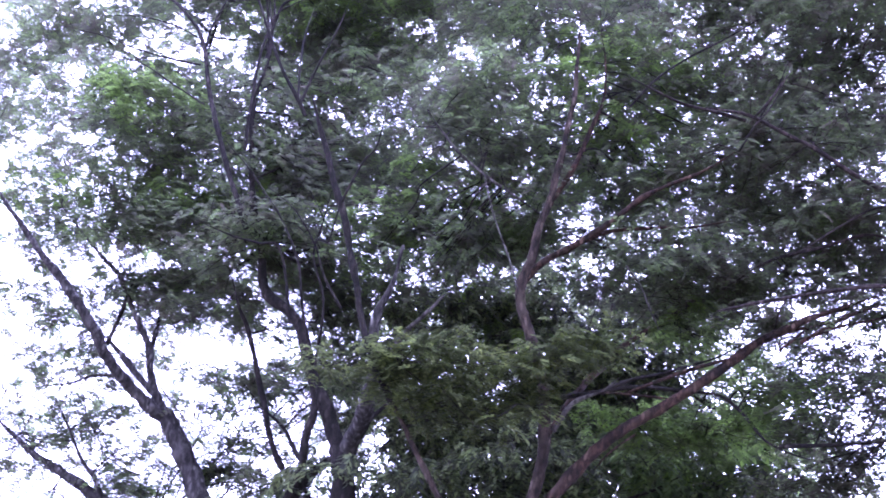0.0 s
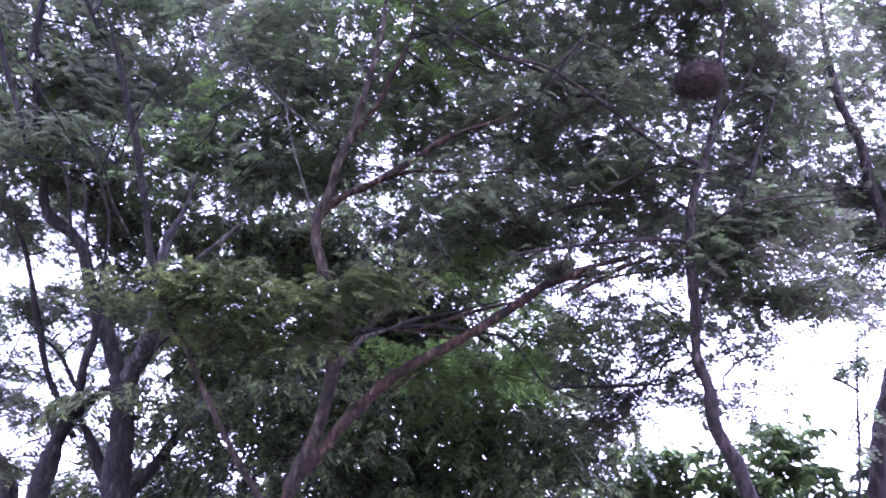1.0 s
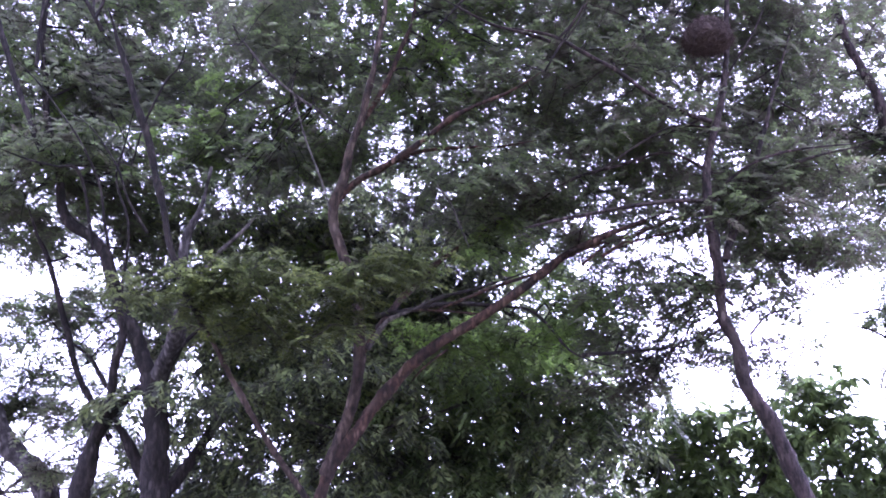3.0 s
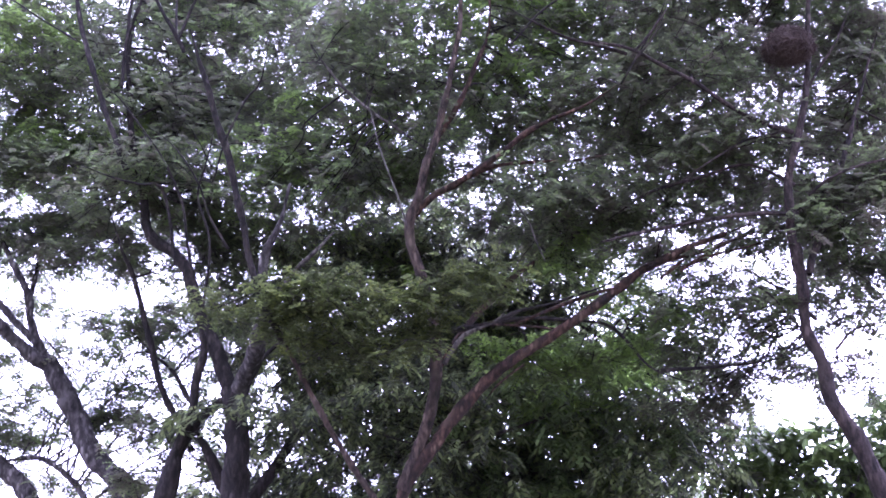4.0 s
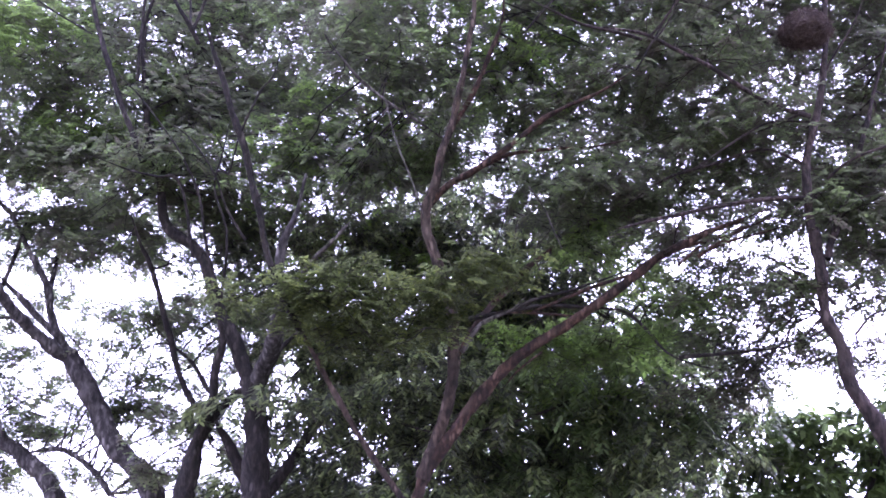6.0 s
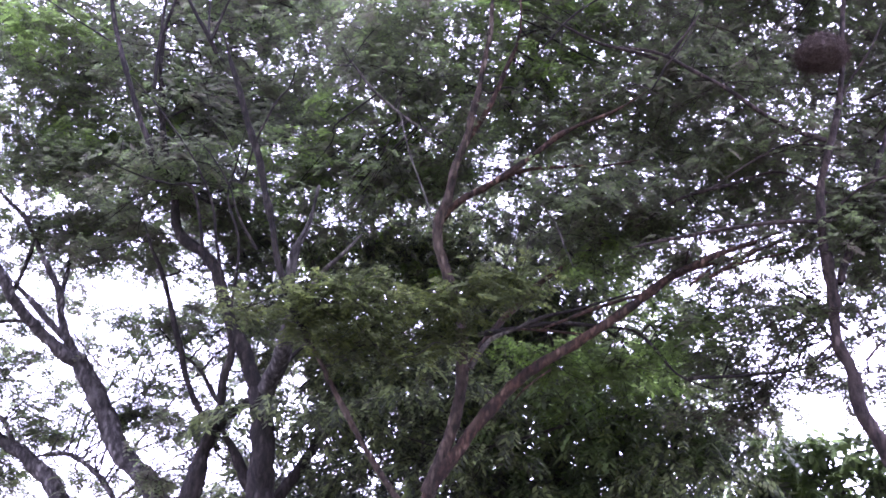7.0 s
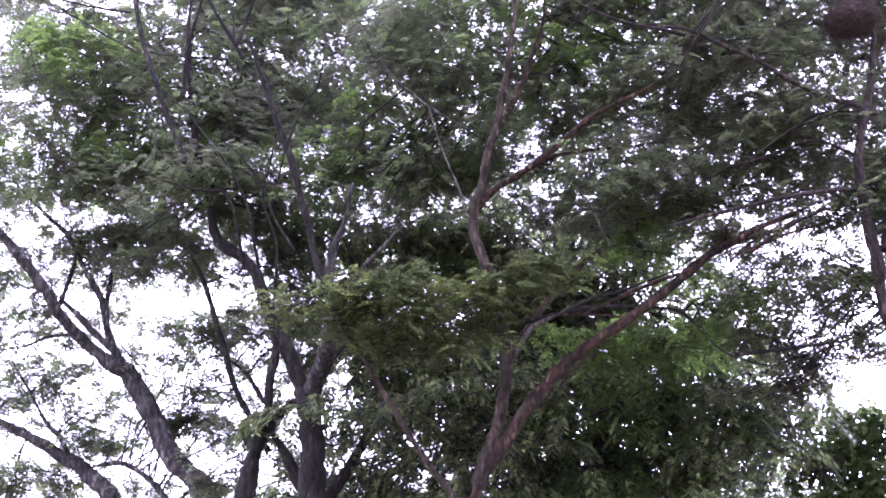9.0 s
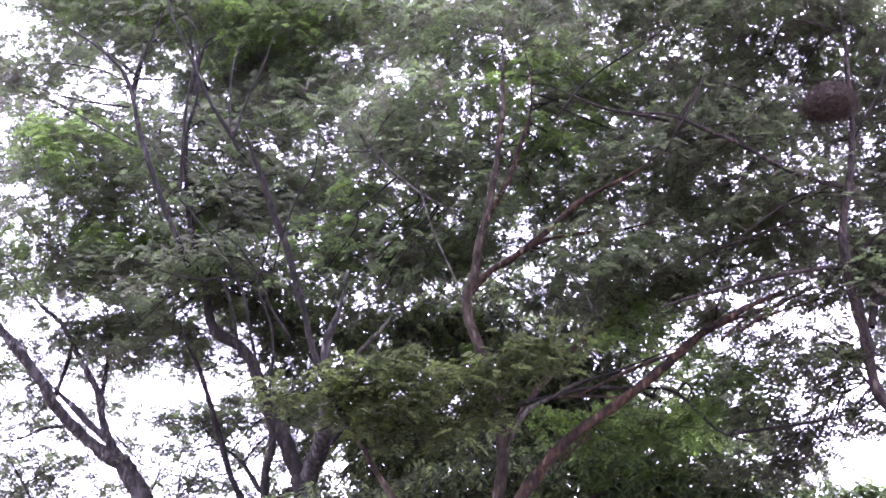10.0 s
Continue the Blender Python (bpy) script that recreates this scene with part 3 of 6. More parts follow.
limb(reddish_tree, "limb", [(-0.12, 13.9, 5.0, 0.04), (0.13, 13.8, 5.37, 0.03), (0.51, 13.69, 5.52, 0.018), (0.75, 13.59, 5.69, 0.004)], bark_pale)
limb(reddish_tree, "limb", [(-0.18, 14.2, 5.03, 0.043), (0.09, 14.31, 5.49, 0.053), (0.46, 14.43, 5.99, 0.048), (0.96, 14.54, 6.51, 0.044), (1.48, 14.66, 6.91, 0.039), (2.09, 14.77, 7.31, 0.035), (2.72, 14.89, 7.63, 0.025), (3.36, 15.0, 8.06, 0.007)], bark_red)
limb(reddish_tree, "limb", [(0.82, 13.7, 5.5, 0.016), (1.34, 13.57, 5.69, 0.025), (1.79, 13.45, 5.83, 0.027), (2.22, 13.32, 5.93, 0.01)], bark_red)
limb(reddish_tree, "limb", [(0.36, 13.8, 5.54, 0.014), (0.89, 13.66, 5.48, 0.018), (1.52, 13.53, 5.39, 0.008)], bark_red)
limb(reddish_tree, "limb", [(-1.96, 13.5, 9.51, 0.014), (-1.63, 13.7, 9.15, 0.023), (-1.21, 13.9, 8.85, 0.023), (-0.79, 14.1, 8.63, 0.021), (-0.32, 14.3, 8.36, 0.011)], bark_pale)
limb(reddish_tree, "vine", [(-1.18, 13.4, 8.57, 0.011), (-1.03, 13.4, 7.98, 0.011), (-0.78, 13.4, 7.29, 0.013), (-0.63, 13.4, 6.82, 0.006)], bark_pale)
limb(reddish_tree, "vine", [(0.83, 13.4, 7.23, 0.009), (1.04, 13.4, 6.9, 0.011), (1.15, 13.4, 6.58, 0.011), (1.26, 13.4, 6.3, 0.004)], bark_pale)
limb(reddish_tree, "limb", [(0.95, 13.6, 4.93, 0.014), (0.62, 13.76, 4.7, 0.014), (0.43, 13.91, 4.5, 0.005)], bark_red)
limb(reddish_tree, "twig", [(0.12, 13.6, 5.84, 0.008), (0.3, 13.6, 6.3, 0.008), (0.47, 13.6, 6.77, 0.006), (0.57, 13.6, 7.12, 0.004)], bark_mauve)
limb(reddish_tree, "twig", [(0.51, 13.6, 5.95, 0.008), (0.61, 13.6, 6.45, 0.008), (0.67, 13.6, 6.79, 0.006), (0.85, 13.6, 7.14, 0.004)], bark_mauve)
limb(reddish_tree, "twig", [(0.98, 13.6, 6.02, 0.008), (0.9, 13.6, 6.34, 0.008), (1.15, 13.6, 6.69, 0.004)], bark_mauve)

# dense dark tree behind
dark_tree = tree("dark_tree", "dense dark green broadleaf tree with drooping leaves", (1.46, 17.5, 0))
limb(dark_tree, "trunk", [(1.46, 17.5, -0.12, 0.293), (1.46, 17.5, 0.25, 0.236), (1.46, 17.5, 1.08, 0.204), (1.46, 17.5, 2.15, 0.189), (1.46, 17.5, 3.23, 0.167), (1.38, 17.5, 4.16, 0.136), (1.24, 17.5, 5.11, 0.106), (0.9, 17.5, 6.29, 0.076), (0.65, 17.5, 7.51, 0.02)], bark_brown)
limb(dark_tree, "limb", [(1.38, 17.3, 3.67, 0.067), (1.96, 17.73, 4.7, 0.061), (2.7, 18.16, 5.73, 0.047), (3.5, 18.6, 6.3, 0.014)], bark_brown)
limb(dark_tree, "limb", [(1.26, 17.4, 5.09, 0.045), (1.83, 17.0, 6.41, 0.044), (2.45, 16.6, 6.12, 0.05), (2.77, 16.2, 5.58, 0.049), (3.24, 15.8, 5.24, 0.041), (3.78, 15.4, 5.29, 0.03), (4.56, 15.0, 5.36, 0.019), (5.01, 14.6, 5.52, 0.004)], bark_brown)
limb(dark_tree, "limb", [(3.23, 15.5, 5.13, 0.023), (3.43, 15.4, 4.81, 0.02), (3.62, 15.3, 4.37, 0.017), (3.72, 15.2, 4.02, 0.006)], bark_brown)
limb(dark_tree, "limb", [(0.12, 15.6, 4.21, 0.017), (0.69, 15.46, 4.34, 0.02), (1.35, 15.32, 4.56, 0.02), (1.75, 15.18, 4.77, 0.006)], bark_brown)

# slender tree that carries the nest
slender_tree = tree("slender_tree", "slender mauve-grey tree with wavy stem and feathery crown", (5.71, 13.0, 0))
limb(slender_tree, "trunk", [(5.58, 13.00, -0.12, 0.197), (5.56, 13.00, 0.25, 0.159), (5.51, 13.00, 1.07, 0.137), (5.45, 13.00, 2.14, 0.127), (5.38, 13.00, 2.68, 0.118), (5.24, 13.00, 3.26, 0.109), (5.02, 13.00, 3.81, 0.100), (4.77, 13.00, 4.32, 0.091), (4.71, 13.00, 4.71, 0.085), (4.57, 13.00, 5.17, 0.076), (4.56, 13.00, 5.72, 0.073), (4.55, 13.00, 6.28, 0.073), (4.49, 13.00, 6.85, 0.064), (4.59, 13.00, 7.53, 0.054), (4.79, 13.00, 8.15, 0.051), (4.94, 13.00, 8.79, 0.045), (5.06, 13.00, 9.54, 0.036), (5.14, 13.00, 10.40, 0.027), (5.23, 13.00, 11.40, 0.007)], bark_mauve)
limb(slender_tree, "limb", [(4.66, 13.0, 6.0, 0.051), (4.9, 13.1, 6.56, 0.045), (5.14, 13.2, 7.05, 0.046), (5.42, 13.3, 7.72, 0.04), (5.71, 13.4, 8.42, 0.029), (5.97, 13.5, 9.15, 0.02), (6.34, 13.6, 10.01, 0.007)], bark_mauve)
limb(slender_tree, "limb", [(4.68, 13.0, 8.06, 0.039), (4.25, 12.88, 8.14, 0.033), (3.82, 12.77, 8.31, 0.033), (3.31, 12.65, 8.64, 0.03), (2.8, 12.53, 8.87, 0.03), (2.38, 12.42, 9.03, 0.024), (1.82, 12.3, 9.08, 0.007)], bark_mauve)
limb(slender_tree, "limb", [(2.46, 12.4, 8.98, 0.019), (2.67, 12.3, 9.21, 0.019), (2.93, 12.2, 9.57, 0.005)], bark_mauve)
limb(slender_tree, "limb", [(4.69, 13.0, 5.38, 0.023), (4.49, 13.14, 5.67, 0.023), (4.23, 13.28, 5.97, 0.017), (3.96, 13.43, 6.21, 0.005)], bark_mauve)
limb(slender_tree, "limb", [(4.89, 13.0, 4.98, 0.02), (5.19, 13.13, 5.27, 0.017), (5.56, 13.26, 5.4, 0.014), (6.03, 13.39, 5.52, 0.004)], bark_mauve)
limb(slender_tree, "limb", [(4.62, 13.0, 6.85, 0.028), (3.98, 12.9, 6.81, 0.028), (3.16, 12.8, 6.65, 0.025), (2.38, 12.7, 6.45, 0.025), (1.91, 12.6, 6.3, 0.007)], bark_mauve)
limb(slender_tree, "limb", [(5.16, 13.2, 7.12, 0.02), (5.9, 12.97, 7.46, 0.02), (6.63, 12.73, 7.58, 0.005)], bark_mauve)
limb(slender_tree, "limb", [(4.62, 13.0, 7.27, 0.023), (4.07, 13.15, 7.64, 0.017), (3.46, 13.3, 7.52, 0.023), (2.76, 13.45, 7.36, 0.02), (2.14, 13.6, 6.98, 0.007)], bark_mauve)
limb(slender_tree, "limb", [(4.79, 13.0, 7.12, 0.02), (5.09, 12.81, 7.32, 0.017), (5.59, 12.61, 7.44, 0.016), (6.56, 12.42, 7.49, 0.005)], bark_mauve)
limb(slender_tree, "limb", [(4.75, 13.1, 8.02, 0.017), (4.11, 12.98, 7.96, 0.014), (3.59, 12.87, 7.64, 0.014), (3.0, 12.75, 7.19, 0.005)], bark_mauve)
limb(slender_tree, "limb", [(4.5, 12.9, 8.04, 0.017), (4.06, 13.08, 7.91, 0.014), (3.62, 13.27, 7.87, 0.005)], bark_mauve)
limb(slender_tree, "limb", [(4.94, 13.0, 8.7, 0.02), (5.07, 12.89, 8.93, 0.017), (5.35, 12.77, 9.35, 0.014), (5.59, 12.66, 9.86, 0.005)], bark_mauve)
limb(slender_tree, "limb", [(0.8, 12.5, 9.16, 0.016), (1.17, 12.35, 9.54, 0.016), (1.58, 12.19, 9.78, 0.016), (2.09, 12.04, 10.0, 0.013), (2.52, 11.88, 10.2, 0.005)], bark_brown)
limb(slender_tree, "limb", [(2.3, 12.7, 8.64, 0.014), (2.58, 12.59, 9.11, 0.014), (2.8, 12.48, 9.47, 0.011), (2.96, 12.37, 9.85, 0.004)], bark_brown)

# stout tree at the edge of the clearing
stout_tree = tree("stout_tree", "stout pale mauve-grey tree with forked trunk", (7.59, 15.0, 0))
limb(stout_tree, "trunk", [(7.59, 15.0, -0.12, 0.29), (7.61, 15.0, 0.25, 0.234), (7.67, 15.0, 1.14, 0.202), (7.74, 15.0, 2.27, 0.187), (7.83, 15.0, 2.9, 0.175), (7.94, 15.0, 3.75, 0.162), (8.01, 15.0, 4.44, 0.154), (8.17, 15.0, 5.15, 0.15), (8.36, 15.0, 5.7, 0.142), (8.58, 15.0, 6.46, 0.138), (8.64, 15.0, 7.22, 0.134), (8.68, 15.0, 7.86, 0.122)], bark_mauve)
limb(stout_tree, "limb", [(8.68, 15.0, 7.71, 0.096), (8.45, 14.91, 8.31, 0.095), (8.22, 14.83, 8.91, 0.094), (8.06, 14.74, 9.57, 0.08), (7.82, 14.66, 10.02, 0.073), (7.62, 14.57, 10.59, 0.06), (7.49, 14.49, 11.27, 0.046), (7.42, 14.4, 12.2, 0.012)], bark_mauve)
limb(stout_tree, "limb", [(8.64, 15.0, 7.03, 0.082), (8.78, 14.77, 7.54, 0.067), (8.96, 14.55, 8.05, 0.053), (9.14, 14.32, 8.95, 0.036), (9.23, 14.09, 9.86, 0.009)], bark_mauve)
limb(stout_tree, "limb", [(8.65, 15.0, 7.91, 0.051), (9.1, 15.15, 8.81, 0.048), (9.43, 15.3, 9.64, 0.042), (9.56, 15.45, 10.6, 0.028), (9.92, 15.6, 11.63, 0.008)], bark_mauve)
limb(stout_tree, "limb", [(8.11, 15.0, 4.75, 0.024), (8.51, 15.13, 5.11, 0.024), (8.97, 15.26, 5.37, 0.017), (9.47, 15.39, 5.58, 0.005)], bark_mauve)
limb(stout_tree, "limb", [(8.31, 15.0, 5.61, 0.02), (8.57, 14.88, 6.05, 0.024), (8.99, 14.76, 6.23, 0.006)], bark_mauve)

# young broadleaf trees below, and a thin sapling
young_tree = tree("young_tree", "young tree with large pointed dark green leaves", (5.54, 15.8, 0))
limb(young_tree, "trunk", [(5.54, 15.8, -0.12, 0.105), (5.54, 15.8, 0.25, 0.085), (5.52, 15.8, 1.11, 0.073), (5.51, 15.8, 2.22, 0.068), (5.49, 15.8, 2.89, 0.055), (5.39, 15.8, 3.57, 0.034), (5.23, 15.8, 4.26, 0.008)], bark_brown)
limb(young_tree, "limb", [(5.5, 15.8, 2.81, 0.038), (5.84, 15.57, 3.48, 0.027), (6.06, 15.34, 4.14, 0.007)], bark_brown)
second_young_tree = tree("young_tree", "bushy young tree with large pointed leaves behind the wavy stem", (7.28, 16.2, 0))
limb(second_young_tree, "trunk", [(7.28, 16.2, -0.12, 0.109), (7.29, 16.2, 0.25, 0.088), (7.29, 16.2, 1.14, 0.076), (7.3, 16.2, 2.29, 0.07), (7.31, 16.2, 2.98, 0.056), (7.22, 16.2, 3.78, 0.035), (7.04, 16.2, 4.68, 0.008)], bark_brown)
limb(second_young_tree, "limb", [(7.31, 16.2, 2.94, 0.039), (7.78, 16.01, 3.51, 0.028), (8.2, 15.83, 3.95, 0.008)], bark_brown)
sapling = tree("sapling", "thin sapling with sparse hanging leaf tufts", (6.73, 13.5, 0))
limb(sapling, "trunk", [(6.73, 13.5, -0.12, 0.036), (6.74, 13.5, 0.25, 0.029), (6.77, 13.5, 1.32, 0.025), (6.81, 13.5, 2.63, 0.023), (6.88, 13.5, 3.68, 0.018), (6.94, 13.5, 4.54, 0.018), (6.99, 13.5, 5.26, 0.015), (7.08, 13.5, 5.97, 0.004)], bark_brown)

limb(sapling, "twig", [(7.03, 13.40, 5.34, 0.020), (6.89, 13.45, 5.45, 0.016), (6.66, 13.50, 5.41, 0.014), (6.42, 13.55, 5.44, 0.011), (6.43, 13.60, 5.70, 0.007), (6.41, 13.65, 5.89, 0.005)], bark_brown)
limb(sapling, "twig", [(6.96, 13.40, 5.02, 0.018), (6.72, 13.45, 5.17, 0.014), (6.47, 13.50, 5.23, 0.011), (6.08, 13.55, 5.24, 0.007), (5.70, 13.60, 5.31, 0.005)], bark_brown)
limb(sapling, "twig", [(7.05, 13.40, 5.38, 0.016), (7.35, 13.45, 5.51, 0.011), (7.59, 13.50, 5.56, 0.004)], bark_brown)
limb(sapling, "twig", [(7.04, 13.40, 5.11, 0.016), (7.20, 13.45, 5.03, 0.011), (7.36, 13.50, 4.98, 0.004)], bark_brown)
limb(sapling, "twig", [(7.09, 13.40, 5.64, 0.014), (7.30, 13.45, 5.72, 0.009), (7.54, 13.50, 5.71, 0.004)], bark_brown)
limb(stout_tree, "limb", [(8.51, 15.00, 5.51, 0.022), (8.83, 15.05, 5.67, 0.017), (9.24, 15.10, 5.84, 0.011), (9.60, 15.15, 5.96, 0.005)], bark_mauve)
limb(stout_tree, "limb", [(8.29, 15.00, 4.71, 0.016), (8.59, 15.05, 4.94, 0.012), (8.96, 15.10, 5.12, 0.008), (9.36, 15.15, 5.27, 0.004)], bark_mauve)
limb(stout_tree, "limb", [(8.83, 15.00, 6.69, 0.030), (9.00, 15.05, 6.84, 0.022), (9.17, 15.10, 7.01, 0.015), (9.34, 15.15, 7.24, 0.007)], bark_mauve)

# finer limbs that show before the leaves
limb(reddish_tree, "limb", [(-3.72, 12.60, 9.09, 0.036), (-3.86, 12.50, 9.36, 0.034), (-4.08, 12.40, 9.72, 0.030), (-4.31, 12.30, 10.24, 0.026), (-4.50, 12.20, 10.73, 0.020), (-4.73, 12.10, 11.28, 0.014), (-4.82, 12.00, 11.73, 0.006)], bark_brown)
limb(reddish_tree, "limb", [(-3.79, 12.50, 9.24, 0.026), (-3.67, 12.50, 9.65, 0.022), (-3.54, 12.40, 9.90, 0.018), (-3.32, 12.30, 10.39, 0.014), (-3.19, 12.20, 10.75, 0.005)], bark_brown)
limb(reddish_tree, "limb", [(-3.83, 12.50, 9.32, 0.020), (-3.89, 12.60, 9.87, 0.016), (-3.92, 12.70, 10.53, 0.012), (-3.86, 12.80, 11.10, 0.005)], bark_brown)
limb(forked_tree, "limb", [(-5.02, 14.60, 8.23, 0.050), (-5.42, 14.50, 9.19, 0.045), (-5.71, 14.40, 9.98, 0.042), (-5.90, 14.40, 10.53, 0.040), (-6.05, 14.30, 11.13, 0.037), (-6.19, 14.30, 11.61, 0.033), (-6.44, 14.20, 11.98, 0.028), (-6.84, 14.20, 12.36, 0.023), (-7.21, 14.10, 12.63, 0.018), (-7.60, 14.00, 12.87, 0.006)], bark_brown)
limb(forked_tree, "limb", [(-6.11, 14.30, 11.36, 0.026), (-6.03, 14.20, 11.68, 0.022), (-5.87, 14.10, 12.05, 0.018), (-5.67, 14.00, 12.43, 0.013), (-5.49, 13.90, 12.79, 0.005)], bark_brown)
limb(forked_tree, "limb", [(-5.32, 14.80, 9.75, 0.030), (-5.30, 14.70, 10.55, 0.028), (-5.24, 14.60, 11.45, 0.025), (-5.05, 14.50, 12.19, 0.020), (-4.74, 14.40, 12.37, 0.014), (-4.44, 14.30, 12.43, 0.005)], bark_brown)
limb(forked_tree, "limb", [(-5.06, 14.50, 12.21, 0.018), (-5.10, 14.40, 12.59, 0.014), (-5.26, 14.30, 12.95, 0.010), (-5.35, 14.30, 13.38, 0.004)], bark_brown)
limb(forked_tree, "limb", [(-5.98, 14.40, 10.37, 0.017), (-6.51, 14.30, 10.68, 0.014), (-7.08, 14.20, 11.03, 0.011), (-7.63, 14.10, 11.17, 0.004)], bark_brown)
limb(forked_tree, "limb", [(-6.13, 14.30, 11.08, 0.018), (-6.66, 14.20, 11.15, 0.015), (-7.21, 14.10, 11.27, 0.012), (-7.71, 14.00, 11.44, 0.009), (-8.26, 13.90, 11.54, 0.004)], bark_brown)
limb(forked_tree, "limb", [(-6.19, 14.30, 11.59, 0.014), (-6.78, 14.40, 11.96, 0.012), (-7.44, 14.50, 12.21, 0.009), (-8.15, 14.50, 12.25, 0.004)], bark_brown)
limb(forked_tree, "limb", [(-4.20, 14.90, 6.76, 0.030), (-4.44, 14.70, 7.90, 0.026), (-4.75, 14.50, 7.93, 0.020), (-5.12, 14.40, 7.99, 0.015), (-5.63, 14.30, 8.17, 0.005)], bark_brown)
limb(forked_tree, "limb", [(-3.83, 14.90, 6.23, 0.026), (-4.00, 14.70, 7.05, 0.024), (-4.14, 14.60, 7.75, 0.021), (-4.48, 14.40, 8.41, 0.017), (-5.01, 14.30, 9.12, 0.012), (-5.52, 14.20, 9.66, 0.005)], bark_brown)
limb(forked_tree, "limb", [(-3.73, 14.90, 6.09, 0.024), (-3.66, 14.70, 7.05, 0.022), (-3.88, 14.60, 7.75, 0.018), (-3.78, 14.50, 8.26, 0.014), (-3.67, 14.40, 8.79, 0.005)], bark_brown)
limb(forked_tree, "limb", [(-3.38, 14.70, 6.96, 0.022), (-3.69, 14.60, 7.47, 0.018), (-3.88, 14.50, 7.98, 0.014), (-4.25, 14.40, 8.50, 0.010), (-4.68, 14.30, 8.83, 0.004)], bark_brown)
limb(slender_tree, "limb", [(2.37, 12.50, 9.00, 0.026), (1.90, 12.40, 9.09, 0.023), (1.54, 12.30, 9.13, 0.019), (1.12, 12.20, 9.30, 0.013), (0.73, 12.10, 9.48, 0.005)], bark_mauve)
limb(slender_tree, "limb", [(2.46, 12.40, 8.85, 0.014), (2.61, 12.30, 9.01, 0.012), (2.80, 12.20, 9.30, 0.008), (2.87, 12.10, 9.50, 0.004)], bark_mauve)
limb(reddish_tree, "limb", [(3.03, 13.20, 6.11, 0.026), (3.37, 13.10, 6.31, 0.020), (3.69, 13.00, 6.46, 0.015), (4.09, 12.90, 6.58, 0.006)], bark_red)
limb(reddish_tree, "limb", [(3.15, 13.20, 6.19, 0.024), (3.57, 13.30, 6.39, 0.019), (3.99, 13.40, 6.52, 0.014), (4.30, 13.50, 6.65, 0.005)], bark_red)
limb(reddish_tree, "limb", [(2.76, 13.20, 6.00, 0.022), (3.18, 13.30, 6.35, 0.017), (3.61, 13.40, 6.57, 0.013), (4.03, 13.50, 6.69, 0.005)], bark_red)
limb(reddish_tree, "limb", [(-0.03, 14, 5.5, 0.04), (0.52, 13.93, 5.58, 0.036), (1.02, 13.85, 5.64, 0.032), (1.6, 13.78, 5.59, 0.027), (2.05, 13.7, 5.52, 0.023), (2.33, 13.62, 5.27, 0.019), (2.6, 13.55, 4.9, 0.015), (2.94, 13.47, 4.71, 0.01), (3.26, 13.4, 4.62, 0.006)], bark_brown)
limb(reddish_tree, "limb", [(2.74, 13.5, 4.82, 0.03), (3.17, 13.45, 4.84, 0.024), (3.54, 13.4, 4.86, 0.018), (3.97, 13.35, 4.89, 0.012), (4.37, 13.3, 4.96, 0.006)], bark_brown)
limb(reddish_tree, "limb", [(0.52, 13.9, 5.55, 0.034), (0.91, 13.86, 5.74, 0.028), (1.34, 13.82, 5.83, 0.023), (1.69, 13.78, 5.94, 0.017), (2.08, 13.74, 6.07, 0.012), (2.52, 13.7, 6.32, 0.006)], bark_brown)
limb(slender_tree, "limb", [(4.68, 13.2, 5.16, 0.026), (4.41, 13.13, 5.45, 0.019), (4.16, 13.07, 5.73, 0.013), (3.9, 13, 5.87, 0.006)], bark_mauve)

# foliage: feathery boughs of the grove
bough(leaning_tree, (-8.08, 17.50, 5.41), (0.96, 0.67, 0.53), 0.50)
bough(leaning_tree, (-6.11, 17.50, 4.89), (0.82, 0.55, 0.41), 0.76)
bough(leaning_tree, (-6.15, 18.00, 5.54), (0.95, 0.57, 0.32), 0.41)
bough(leaning_tree, (-8.81, 18.00, 6.04), (0.89, 0.7, 0.67), 0.45)
bough(leaning_tree, (-6.95, 17.50, 7.49), (1.17, 0.7, 0.37), 0.65)
bough(leaning_tree, (-7.75, 17.00, 7.95), (0.96, 0.63, 0.43), 0.58)
bough(leaning_tree, (-9.41, 17.00, 7.42), (0.99, 0.94, 1.1), 0.60)
bough(leaning_tree, (-6.86, 17.00, 8.17), (0.95, 0.62, 0.42), 0.97)
bough(leaning_tree, (-8.70, 17.50, 6.74), (0.88, 0.59, 0.44), 0.60)
bough(leaning_tree, (-5.38, 17.50, 5.34), (0.61, 0.46, 0.4), 0.55)
bough(leaning_tree, (-7.64, 17.80, 4.39), (0.95, 0.62, 0.42), 0.65)
bough(leaning_tree, (-6.68, 18.00, 6.47), (0.86, 0.51, 0.27), 0.36)
bough(leaning_tree, (-7.34, 18.00, 5.22), (0.43, 0.34, 0.32), 0.36)
bough(leaning_tree, (-12.55, 16.20, 13.31), (1.46, 0.98, 0.73), 0.41)
bough(leaning_tree, (-11.40, 17.31, 14.16), (1.23, 0.94, 0.85), 0.50)
bough(leaning_tree, (-9.37, 16.62, 13.37), (1.59, 1.05, 0.75), 0.52)
bough(leaning_tree, (-11.99, 17.74, 13.15), (1.73, 1.15, 0.82), 0.34)
bough(leaning_tree, (-9.74, 17.05, 12.52), (1.49, 0.97, 0.67), 0.38)
bough(leaning_tree, (-11.84, 16.36, 11.28), (1.57, 1.03, 0.73), 0.40)
bough(leaning_tree, (-11.02, 17.47, 11.54), (1.22, 0.98, 0.96), 0.41)
